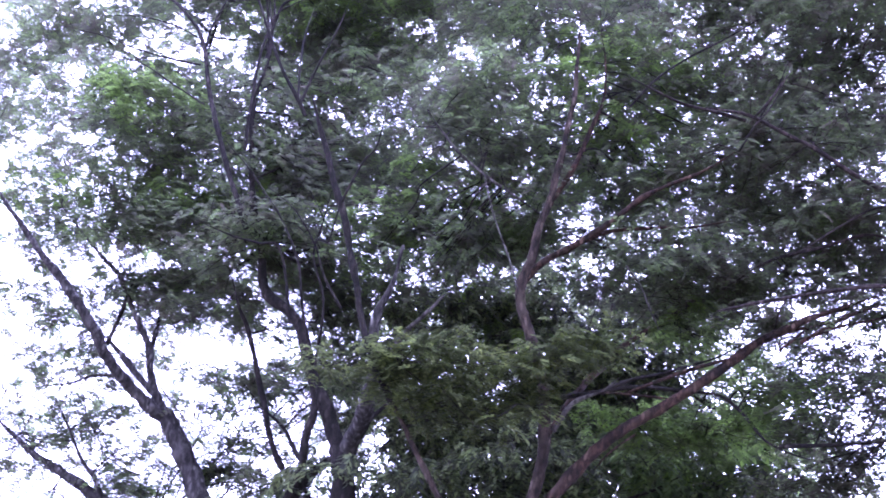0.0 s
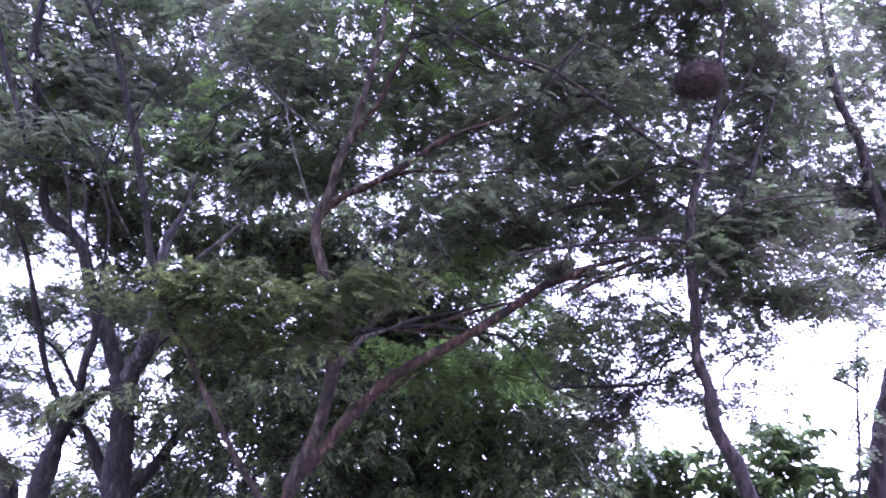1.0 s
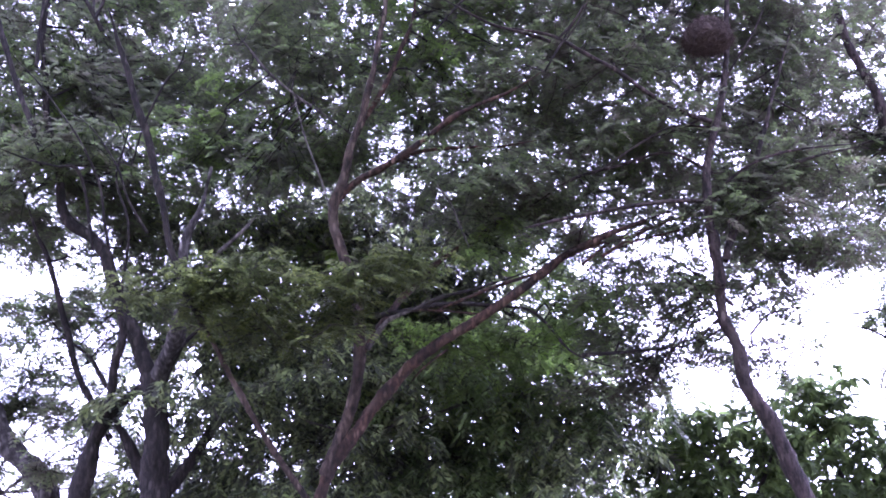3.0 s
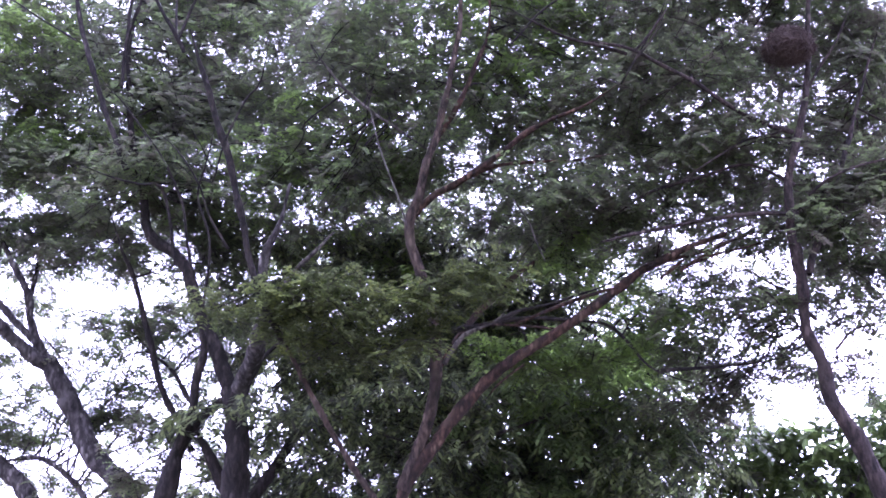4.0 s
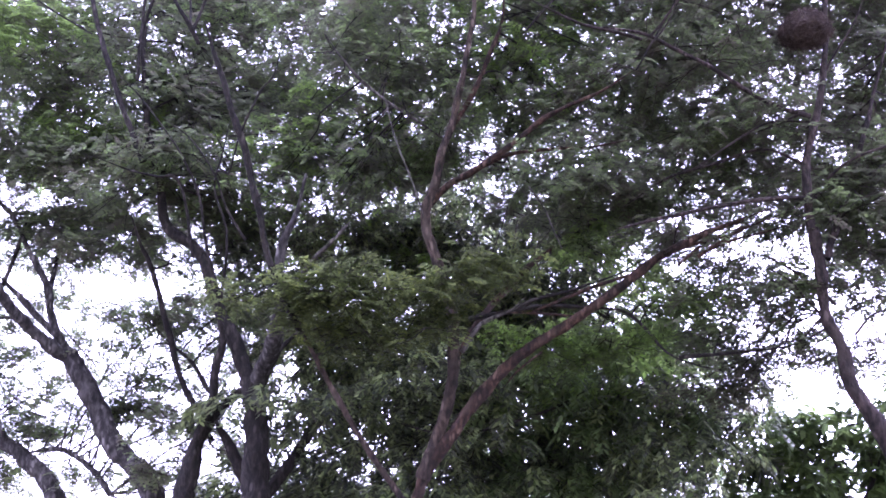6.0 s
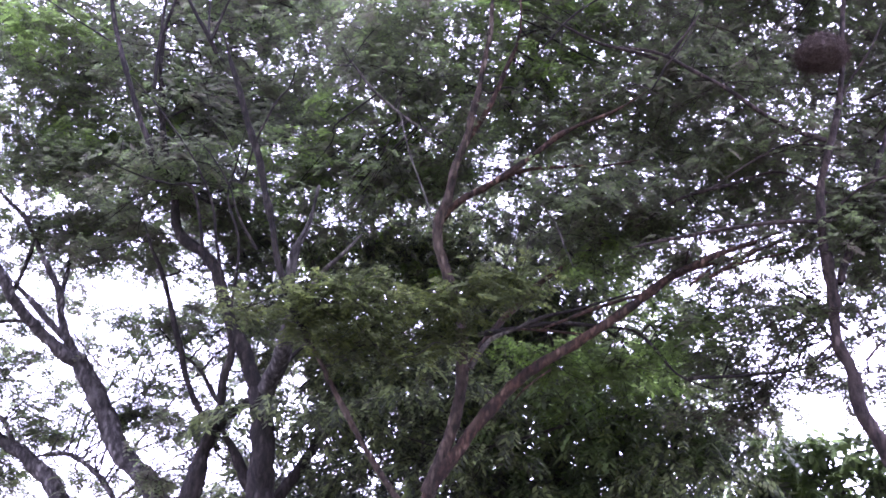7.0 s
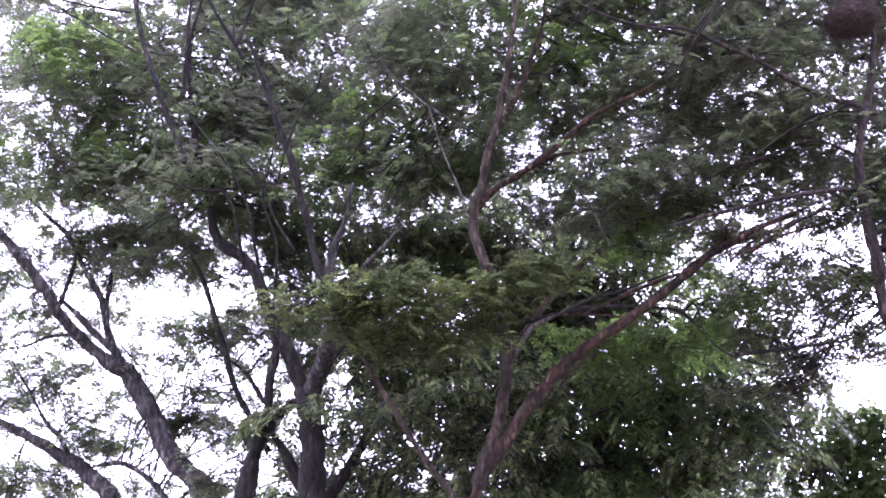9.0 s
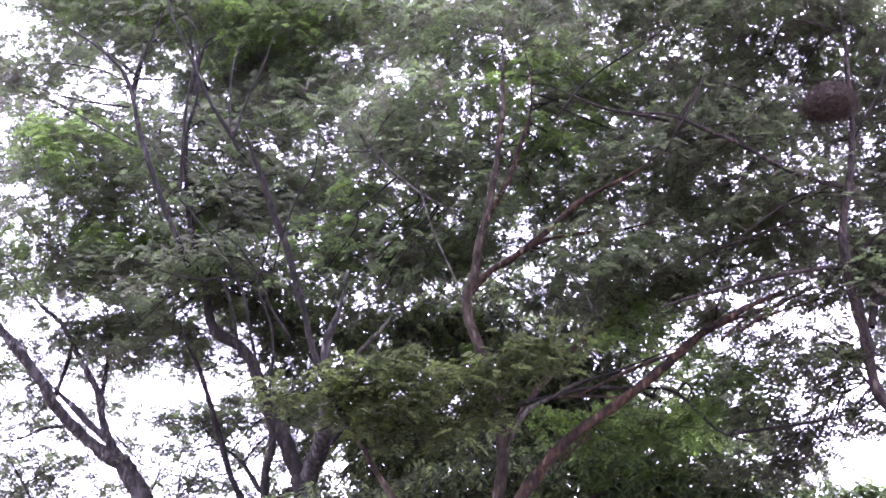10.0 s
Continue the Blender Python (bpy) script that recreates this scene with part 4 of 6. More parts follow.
bough(leaning_tree, (-8.76, 16.79, 11.12), (1.4, 1.03, 0.9), 0.30)
bough(leaning_tree, (-11.37, 17.90, 10.88), (1.19, 0.95, 0.92), 0.35)
bough(leaning_tree, (-11.77, 17.21, 9.34), (1.16, 0.93, 0.9), 0.36)
bough(leaning_tree, (-9.70, 16.52, 8.90), (1.4, 0.92, 0.65), 0.33)
bough(leaning_tree, (-8.85, 17.64, 9.60), (1.42, 1.03, 0.87), 0.26)
bough(low_tree, (-4.87, 18.00, 4.90), (0.82, 0.55, 0.41), 0.63)
bough(low_tree, (-4.10, 18.50, 4.54), (0.83, 0.56, 0.42), 0.25)
bough(low_tree, (-4.94, 18.50, 3.83), (0.83, 0.56, 0.42), 0.54)
bough(low_tree, (-3.50, 18.50, 3.42), (0.82, 0.58, 0.46), 0.39)
bough(low_tree, (-4.53, 18.50, 2.91), (0.93, 0.6, 0.41), 0.39)
bough(low_tree, (-2.97, 18.50, 2.87), (0.71, 0.5, 0.41), 0.53)
bough(low_tree, (-4.91, 18.00, 6.47), (0.84, 0.56, 0.42), 0.43)
bough(low_tree, (-3.84, 18.00, 6.95), (0.93, 0.63, 0.47), 0.69)
bough(low_tree, (-4.43, 18.30, 5.87), (0.84, 0.56, 0.42), 0.56)
bough(low_tree, (-3.13, 18.30, 6.26), (0.83, 0.58, 0.47), 0.58)
bough(low_tree, (-5.21, 18.00, 7.27), (0.85, 0.57, 0.42), 0.53)
bough(low_tree, (-8.06, 18.00, 3.93), (1.29, 0.77, 0.43), 0.70)
bough(low_tree, (-9.53, 18.00, 5.41), (1.12, 0.91, 0.9), 0.60)
bough(low_tree, (-6.83, 18.00, 3.75), (0.94, 0.59, 0.37), 0.60)
bough(low_tree, (-9.04, 18.00, 3.82), (0.99, 0.74, 0.66), 0.65)
bough(low_tree, (-7.87, 17.50, 4.72), (0.84, 0.52, 0.32), 0.40)
bough(low_tree, (-7.47, 18.00, 4.72), (0.53, 0.36, 0.27), 0.44)
bough(leaning_tree, (-7.64, 17.20, 8.35), (0.85, 0.60, 0.35), 0.60)
bough(leaning_tree, (-6.75, 17.20, 8.46), (0.85, 0.60, 0.35), 0.60)
bough(leaning_tree, (-7.32, 17.20, 9.01), (0.85, 0.60, 0.35), 0.60)
bough(leaning_tree, (-5.89, 17.20, 7.98), (0.85, 0.60, 0.35), 0.50)
bough(leaning_tree, (-7.45, 17.20, 7.77), (0.85, 0.60, 0.35), 0.45)
bough(leaning_tree, (-6.46, 17.20, 7.77), (0.85, 0.60, 0.35), 0.40)
bough(leaning_tree, (-5.54, 17.20, 8.41), (0.85, 0.60, 0.35), 0.50)
bough(low_tree, (-7.06, 18.20, 7.36), (0.70, 0.50, 0.25), 0.30)
bough(low_tree, (-6.20, 18.20, 7.52), (0.70, 0.50, 0.25), 0.40)
bough(low_tree, (-7.44, 18.20, 7.14), (0.70, 0.50, 0.25), 0.30)
bough(low_tree, (-6.45, 18.20, 6.61), (0.70, 0.50, 0.25), 0.35)
bough(low_tree, (-5.57, 18.20, 6.93), (0.70, 0.50, 0.25), 0.35)
bough(low_tree, (-5.77, 18.20, 5.88), (0.70, 0.50, 0.25), 0.35)
bough(low_tree, (-6.66, 18.20, 5.78), (0.70, 0.50, 0.25), 0.35)
bough(low_tree, (-5.02, 18.20, 6.51), (0.70, 0.50, 0.25), 0.30)
bough(low_tree, (-7.12, 18.20, 4.78), (0.70, 0.50, 0.25), 0.40)
bough(low_tree, (-5.29, 18.20, 5.18), (0.70, 0.50, 0.25), 0.40)
bough(low_tree, (-7.70, 18.20, 6.09), (0.70, 0.50, 0.25), 0.35)
bough(low_tree, (-6.15, 18.20, 4.88), (0.70, 0.50, 0.25), 0.35)
bough(low_tree, (-7.42, 18.20, 5.48), (0.70, 0.50, 0.25), 0.40)
bough(forked_tree, (-8.05, 16.24, 15.18), (1.68, 1.14, 0.86), 0.68, tint="bright")
bough(forked_tree, (-5.76, 15.40, 14.61), (1.34, 0.96, 0.8), 0.71)
bough(forked_tree, (-4.73, 16.76, 15.63), (1.48, 1.0, 0.75), 0.65)
bough(forked_tree, (-2.46, 15.92, 14.74), (1.64, 1.16, 0.94), 0.71)
bough(forked_tree, (-7.21, 17.28, 14.83), (1.57, 1.09, 0.85), 0.60)
bough(forked_tree, (-5.18, 16.44, 14.31), (1.37, 1.03, 0.92), 0.74, tint="bright")
bough(forked_tree, (-3.74, 15.60, 13.38), (1.42, 0.97, 0.74), 0.87, tint="bright")
bough(forked_tree, (-4.43, 16.96, 12.94), (1.35, 1.0, 0.89), 0.82)
bough(forked_tree, (-2.33, 16.12, 12.84), (1.52, 0.98, 0.65), 0.56)
bough(forked_tree, (-7.77, 15.27, 10.92), (1.32, 0.88, 0.62), 0.53, tint="bright")
bough(forked_tree, (-6.68, 16.63, 11.68), (1.47, 1.01, 0.79), 0.51)
bough(forked_tree, (-4.66, 15.79, 11.47), (1.42, 0.98, 0.76), 0.45)
bough(forked_tree, (-3.65, 17.15, 12.40), (1.58, 1.09, 0.84), 0.66)
bough(forked_tree, (-7.56, 16.31, 10.73), (1.45, 1.02, 0.82), 0.70)
bough(forked_tree, (-5.03, 15.47, 10.05), (1.25, 0.91, 0.78), 0.69)
bough(forked_tree, (-4.12, 16.83, 10.82), (1.3, 0.87, 0.63), 0.75)
bough(forked_tree, (-2.33, 15.99, 10.34), (1.17, 0.84, 0.69), 0.72)
bough(forked_tree, (-8.55, 17.35, 9.88), (1.66, 1.07, 0.72), 0.83, tint="bright")
bough(forked_tree, (-6.00, 16.51, 9.74), (1.23, 0.92, 0.82), 0.84, tint="bright")
bough(forked_tree, (-4.60, 15.67, 9.18), (0.97, 0.8, 0.81), 0.56)
bough(forked_tree, (-3.53, 17.03, 9.89), (1.48, 0.97, 0.68), 0.74)
bough(forked_tree, (-7.05, 16.19, 8.48), (1.46, 0.95, 0.64), 0.60)
bough(forked_tree, (-4.81, 15.35, 8.33), (1.26, 0.91, 0.76), 0.86)
bough(forked_tree, (-3.96, 16.71, 8.67), (1.31, 0.93, 0.76), 0.63)
bough(forked_tree, (-2.49, 15.87, 8.48), (1.36, 0.89, 0.61), 0.73, tint="bright")
bough(forked_tree, (-9.47, 15.00, 14.60), (1.18, 0.89, 0.79), 0.45)
bough(forked_tree, (-8.47, 16.55, 16.16), (1.25, 1.05, 1.08), 0.44)
bough(forked_tree, (-8.32, 15.59, 13.92), (1.29, 0.98, 0.9), 0.52)
bough(forked_tree, (-10.26, 17.14, 14.12), (1.64, 1.08, 0.76), 0.55)
bough(forked_tree, (-8.27, 16.18, 11.97), (1.19, 0.91, 0.84), 0.25)
bough(forked_tree, (-8.38, 15.22, 10.85), (1.35, 0.96, 0.78), 0.30)
bough(forked_tree, (-7.74, 16.77, 11.42), (1.27, 0.91, 0.74), 0.32)
bough(forked_tree, (-7.70, 15.81, 10.19), (1.35, 0.92, 0.7), 0.45)
bough(forked_tree, (-9.43, 17.36, 9.75), (1.24, 1.01, 1.0), 0.37)
bough(forked_tree, (-7.20, 16.41, 9.45), (1.09, 0.87, 0.85), 0.58)
bough(forked_tree, (-5.36, 17.00, 6.51), (0.9, 0.59, 0.4), 0.70)
bough(forked_tree, (-5.58, 17.00, 5.81), (0.9, 0.54, 0.3), 0.55)
bough(forked_tree, (-4.69, 16.50, 4.13), (0.66, 0.55, 0.56), 0.97)
bough(forked_tree, (-3.65, 17.40, 7.68), (0.56, 0.46, 0.47), 0.64)
bough(forked_tree, (-4.05, 17.80, 4.96), (0.48, 0.43, 0.48), 0.35)
bough(forked_tree, (-5.72, 16.50, 7.56), (1.1, 0.7, 0.45), 0.75)
bough(forked_tree, (-6.44, 17.50, 6.75), (0.94, 0.57, 0.31), 0.60)
bough(forked_tree, (-4.62, 16.50, 7.26), (0.59, 0.44, 0.39), 0.53)
bough(forked_tree, (-3.87, 16.50, 7.67), (0.88, 0.61, 0.49), 0.73)
bough(forked_tree, (-3.61, 17.40, 6.94), (0.57, 0.51, 0.57), 0.63)
bough(forked_tree, (-3.87, 16.80, 6.16), (0.39, 0.37, 0.43), 0.73)
bough(forked_tree, (-3.14, 16.50, 5.99), (0.56, 0.4, 0.33), 0.78)
bough(forked_tree, (-4.00, 16.80, 7.16), (0.44, 0.4, 0.44), 0.74)
bough(forked_tree, (-6.26, 15.60, 13.34), (1.48, 0.98, 0.69), 0.41)
bough(forked_tree, (-4.94, 16.59, 14.52), (1.34, 0.95, 0.76), 0.46)
bough(forked_tree, (-3.18, 15.98, 14.01), (1.22, 0.87, 0.72), 0.39)
bough(forked_tree, (-5.66, 16.97, 12.98), (1.25, 0.91, 0.77), 0.45)
bough(forked_tree, (-4.24, 16.36, 12.76), (1.2, 0.87, 0.74), 0.60)
bough(forked_tree, (-5.61, 15.74, 11.57), (1.38, 0.96, 0.76), 0.24)
bough(forked_tree, (-4.64, 16.73, 11.77), (1.54, 1.11, 0.93), 0.20)
bough(forked_tree, (-3.16, 16.12, 11.70), (1.1, 0.84, 0.76), 0.36)
bough(forked_tree, (-5.49, 17.11, 10.83), (1.5, 0.98, 0.67), 0.36)
bough(forked_tree, (-3.67, 16.50, 10.83), (1.04, 0.84, 0.84), 0.30)
bough(reddish_tree, (0.29, 15.50, 14.51), (1.25, 0.94, 0.85), 0.65, tint="bright")
bough(reddish_tree, (-2.10, 15.15, 13.41), (1.44, 0.98, 0.73), 0.63)
bough(reddish_tree, (-0.58, 14.23, 12.49), (1.28, 0.95, 0.83), 0.46)
bough(reddish_tree, (0.59, 15.72, 13.72), (1.3, 0.99, 0.89), 0.57)
bough(reddish_tree, (2.41, 14.80, 13.16), (1.37, 0.93, 0.69), 0.65)
bough(reddish_tree, (3.19, 13.88, 12.37), (1.01, 0.73, 0.61), 0.65)
bough(reddish_tree, (-1.09, 15.36, 12.27), (1.18, 0.89, 0.81), 0.46)
bough(reddish_tree, (-0.05, 14.45, 11.95), (1.44, 0.91, 0.58), 0.49)
bough(reddish_tree, (2.06, 15.93, 12.55), (1.42, 0.94, 0.66), 0.22)
bough(reddish_tree, (2.84, 15.01, 11.80), (1.4, 0.94, 0.7), 0.27)
bough(reddish_tree, (-1.45, 14.10, 10.55), (1.0, 0.7, 0.56), 0.65)
bough(reddish_tree, (-0.89, 15.58, 11.35), (1.36, 0.97, 0.81), 0.65)
bough(reddish_tree, (0.79, 14.66, 10.88), (1.3, 0.93, 0.77), 0.65, tint="bright")
bough(reddish_tree, (2.32, 16.15, 12.00), (1.46, 1.06, 0.91), 0.48)
bough(reddish_tree, (3.38, 15.23, 11.20), (1.27, 0.88, 0.69), 0.65)
bough(reddish_tree, (-0.87, 14.31, 9.86), (0.98, 0.7, 0.58), 0.65)
bough(reddish_tree, (0.00, 15.80, 10.34), (1.09, 0.83, 0.76), 0.53, tint="bright")
bough(reddish_tree, (1.21, 14.88, 9.72), (1.0, 0.75, 0.67), 0.65, tint="bright")
bough(reddish_tree, (2.93, 13.96, 9.66), (1.34, 0.9, 0.66), 0.58)
bough(reddish_tree, (-1.58, 15.45, 9.23), (1.26, 0.82, 0.57), 0.65, tint="bright")
bough(reddish_tree, (-0.22, 14.53, 8.98), (1.14, 0.84, 0.72), 0.52)
bough(reddish_tree, (1.30, 16.01, 9.63), (1.4, 0.96, 0.74), 0.65)
bough(reddish_tree, (2.16, 15.10, 9.08), (1.14, 0.84, 0.72), 0.49)
bough(reddish_tree, (3.15, 14.18, 8.88), (1.29, 0.91, 0.73), 0.65)
bough(reddish_tree, (0.15, 15.50, 7.79), (0.63, 0.45, 0.36), 0.36)
bough(reddish_tree, (0.69, 15.50, 7.69), (0.63, 0.49, 0.45), 0.53)
bough(reddish_tree, (1.04, 15.00, 9.03), (0.73, 0.49, 0.36), 0.65)
bough(reddish_tree, (0.42, 15.50, 8.47), (0.55, 0.41, 0.37), 0.42)
bough(reddish_tree, (1.90, 13.80, 7.45), (1.15, 0.74, 0.49), 0.68)
bough(reddish_tree, (2.82, 14.00, 7.71), (0.93, 0.64, 0.5), 0.38)
bough(reddish_tree, (-1.72, 15.00, 8.16), (0.98, 0.68, 0.53), 0.65)
bough(reddish_tree, (-2.21, 15.50, 7.79), (0.73, 0.53, 0.46), 0.45)
bough(reddish_tree, (-0.95, 15.50, 8.38), (0.46, 0.45, 0.55), 0.65)
bough(reddish_tree, (1.53, 15.00, 7.49), (0.61, 0.43, 0.35), 0.73)
bough(reddish_tree, (2.62, 14.50, 7.03), (0.94, 0.55, 0.3), 0.38)
bough(reddish_tree, (-2.35, 12.80, 5.38), (0.73, 0.46, 0.29), 0.86, tint="olive")
bough(reddish_tree, (-1.33, 12.80, 5.61), (0.8, 0.53, 0.36), 0.86, tint="olive")
bough(reddish_tree, (-0.39, 12.80, 5.62), (0.65, 0.43, 0.29), 0.86, tint="olive")
bough(reddish_tree, (0.42, 13.00, 5.91), (0.59, 0.4, 0.3), 0.86, tint="olive")
bough(reddish_tree, (-1.19, 13.00, 5.06), (0.88, 0.53, 0.29), 0.86, tint="olive")
bough(reddish_tree, (-2.07, 12.80, 5.68), (0.52, 0.33, 0.22), 0.86, tint="olive")
bough(reddish_tree, (-0.61, 13.00, 5.22), (0.66, 0.41, 0.26), 0.86, tint="olive")
bough(reddish_tree, (2.74, 13.80, 5.70), (0.79, 0.57, 0.48), 0.97, tint="bright")
bough(reddish_tree, (1.85, 14.40, 6.55), (0.83, 0.54, 0.37), 0.79, tint="bright")
bough(reddish_tree, (1.01, 14.50, 5.23), (0.89, 0.55, 0.32), 0.76, tint="bright")
bough(reddish_tree, (1.96, 14.50, 5.16), (0.73, 0.48, 0.33), 0.74, tint="bright")
bough(reddish_tree, (2.44, 15.00, 5.37), (0.68, 0.5, 0.42), 0.72, tint="bright")
bough(reddish_tree, (-3.79, 16.00, 7.88), (0.76, 0.51, 0.38), 0.68)
bough(reddish_tree, (-0.77, 15.50, 8.68), (0.55, 0.5, 0.55), 0.65)
bough(reddish_tree, (0.43, 15.50, 9.08), (0.84, 0.59, 0.47), 0.52)
bough(reddish_tree, (1.04, 15.20, 8.24), (0.81, 0.55, 0.4), 0.65)
bough(reddish_tree, (1.97, 14.50, 7.12), (0.93, 0.59, 0.38), 0.87)
bough(reddish_tree, (2.93, 14.30, 7.22), (0.85, 0.53, 0.34), 0.52)
bough(reddish_tree, (3.71, 14.00, 7.71), (0.77, 0.57, 0.51), 0.45)
bough(reddish_tree, (3.59, 14.50, 5.91), (0.76, 0.55, 0.46), 0.39)
bough(reddish_tree, (3.29, 14.80, 5.32), (0.85, 0.53, 0.34), 0.72)
bough(reddish_tree, (-2.16, 15.50, 8.68), (0.74, 0.59, 0.56), 0.65)
bough(reddish_tree, (-0.31, 15.00, 9.65), (0.74, 0.58, 0.55), 0.55)
bough(reddish_tree, (-3.27, 17.40, 7.99), (0.56, 0.42, 0.37), 0.41)
bough(slender_tree, (2.81, 13.92, 12.22), (1.14, 0.85, 0.75), 0.58, tint="dusky")
bough(slender_tree, (3.95, 13.13, 11.44), (1.28, 0.86, 0.63), 0.60, tint="dusky")
bough(slender_tree, (5.51, 14.40, 12.69), (1.25, 0.86, 0.65), 0.57, tint="dusky")
bough(slender_tree, (1.94, 13.62, 11.06), (1.08, 0.79, 0.68), 0.24, tint="dusky")
bough(slender_tree, (3.77, 14.89, 11.96), (1.19, 0.89, 0.79), 0.60, tint="dusky")
bough(slender_tree, (5.09, 14.10, 11.32), (1.06, 0.77, 0.65), 0.60, tint="dusky")
bough(slender_tree, (5.96, 13.32, 11.02), (1.06, 0.75, 0.6), 0.57, tint="dusky")
bough(slender_tree, (3.15, 14.59, 10.71), (1.0, 0.7, 0.56), 0.60, tint="dusky")
bough(slender_tree, (4.53, 14.70, 10.58), (0.95, 0.74, 0.69), 0.60, tint="dusky")
bough(slender_tree, (6.07, 14.70, 11.07), (0.94, 0.76, 0.74), 0.56, tint="dusky")
bough(slender_tree, (2.08, 14.29, 9.16), (1.01, 0.7, 0.53), 0.60, tint="dusky")
bough(slender_tree, (3.36, 13.50, 9.25), (0.96, 0.76, 0.73), 0.60, tint="dusky")
bough(slender_tree, (5.42, 14.77, 10.01), (1.2, 0.92, 0.84), 0.60, tint="dusky")
bough(slender_tree, (5.97, 13.99, 9.61), (1.07, 0.77, 0.63), 0.50, tint="dusky")
bough(slender_tree, (3.86, 13.20, 7.95), (0.94, 0.65, 0.51), 0.60, tint="dusky")
bough(slender_tree, (5.96, 14.47, 8.87), (1.14, 0.83, 0.69), 0.60, tint="dusky")
bough(slender_tree, (2.14, 13.69, 7.24), (0.85, 0.6, 0.48), 0.51, tint="dusky")
bough(slender_tree, (3.83, 14.95, 8.07), (1.2, 0.86, 0.7), 0.54, tint="dusky")
bough(slender_tree, (4.84, 14.17, 8.05), (1.15, 0.78, 0.57), 0.60, tint="dusky")
bough(slender_tree, (5.89, 13.39, 7.56), (0.96, 0.67, 0.54), 0.60, tint="dusky")
bough(slender_tree, (3.18, 14.66, 7.23), (0.92, 0.71, 0.67), 0.44, tint="dusky")
bough(slender_tree, (4.34, 13.87, 6.97), (1.09, 0.82, 0.73), 0.60, tint="dusky")
bough(slender_tree, (5.30, 13.09, 6.62), (0.93, 0.71, 0.65), 0.60, tint="dusky")
bough(slender_tree, (6.06, 13.50, 6.41), (1.26, 0.74, 0.38), 0.60, tint="dusky")
bough(slender_tree, (3.96, 13.50, 5.25), (1.02, 0.67, 0.47), 0.45, tint="dusky")
bough(slender_tree, (4.89, 13.50, 4.59), (0.71, 0.46, 0.32), 0.60, tint="dusky")
bough(slender_tree, (5.11, 13.30, 5.59), (0.64, 0.43, 0.32), 0.60, tint="dusky")
bough(slender_tree, (2.77, 13.50, 6.32), (0.71, 0.44, 0.28), 0.60, tint="dusky")
bough(slender_tree, (3.78, 14.00, 5.95), (0.9, 0.57, 0.37), 0.43, tint="dusky")
bough(slender_tree, (3.23, 14.50, 5.80), (0.59, 0.41, 0.33), 0.60, tint="dusky")
bough(slender_tree, (4.37, 13.50, 5.84), (0.88, 0.52, 0.28), 0.48, tint="dusky")
bough(slender_tree, (3.27, 14.00, 4.53), (0.56, 0.39, 0.32), 0.60, tint="dusky")
bough(slender_tree, (4.41, 14.00, 4.75), (0.65, 0.38, 0.2), 0.30, tint="dusky")
bough(slender_tree, (3.52, 14.00, 4.86), (0.48, 0.32, 0.24), 0.60, tint="dusky")
bough(slender_tree, (3.53, 13.40, 5.36), (0.62, 0.38, 0.23), 0.49, tint="dusky")
bough(slender_tree, (3.73, 13.30, 4.87), (0.61, 0.36, 0.19), 0.22, tint="dusky")
bough(slender_tree, (4.18, 13.50, 4.71), (0.55, 0.33, 0.2), 0.33, tint="dusky")
bough(slender_tree, (3.65, 13.60, 4.43), (0.62, 0.38, 0.22), 0.33, tint="dusky")
bough(slender_tree, (4.51, 13.50, 5.12), (0.56, 0.34, 0.2), 0.39, tint="dusky")
bough(slender_tree, (5.30, 13.50, 4.85), (0.48, 0.31, 0.2), 0.53, tint="dusky")
bough(slender_tree, (3.79, 13.60, 5.33), (0.63, 0.43, 0.32), 0.27, tint="dusky")
bough(slender_tree, (3.85, 13.80, 4.62), (0.63, 0.45, 0.36), 0.25, tint="dusky")
bough(slender_tree, (3.36, 14.00, 4.35), (0.56, 0.39, 0.32), 0.56, tint="dusky")
bough(slender_tree, (4.58, 13.60, 5.89), (0.73, 0.47, 0.32), 0.27, tint="dusky")
bough(slender_tree, (4.16, 13.70, 5.06), (0.64, 0.39, 0.24), 0.11, tint="dusky")
bough(slender_tree, (5.49, 14.20, 6.74), (0.7, 0.45, 0.3), 0.58, tint="dusky")
bough(slender_tree, (6.40, 14.20, 7.16), (0.81, 0.5, 0.31), 0.53, tint="dusky")
bough(slender_tree, (7.06, 14.00, 6.42), (0.71, 0.44, 0.27), 0.60, tint="dusky")
bough(slender_tree, (5.73, 13.60, 7.28), (0.77, 0.48, 0.3), 0.58, tint="dusky")
bough(slender_tree, (5.32, 13.50, 6.53), (0.66, 0.41, 0.25), 0.53, tint="dusky")
bough(slender_tree, (4.76, 13.50, 6.99), (0.58, 0.37, 0.25), 0.56, tint="dusky")
bough(slender_tree, (6.44, 13.80, 6.54), (0.69, 0.43, 0.26), 0.47, tint="dusky")
bough(stout_tree, (7.53, 15.30, 8.28), (0.89, 0.58, 0.4), 0.56, tint="dusky")
bough(stout_tree, (8.38, 15.30, 8.05), (0.91, 0.59, 0.4), 0.56, tint="dusky")
bough(stout_tree, (7.97, 15.40, 7.37), (0.89, 0.53, 0.3), 0.55, tint="dusky")
bough(stout_tree, (8.78, 15.50, 8.99), (0.94, 0.63, 0.47), 0.49, tint="dusky")
bough(stout_tree, (9.63, 16.71, 15.21), (1.86, 1.22, 0.86), 0.48, tint="dusky")
bough(stout_tree, (10.66, 15.94, 14.23), (1.8, 1.28, 1.05), 0.47, tint="dusky")
bough(stout_tree, (7.79, 15.18, 12.78), (1.31, 0.99, 0.89), 0.56, tint="dusky")
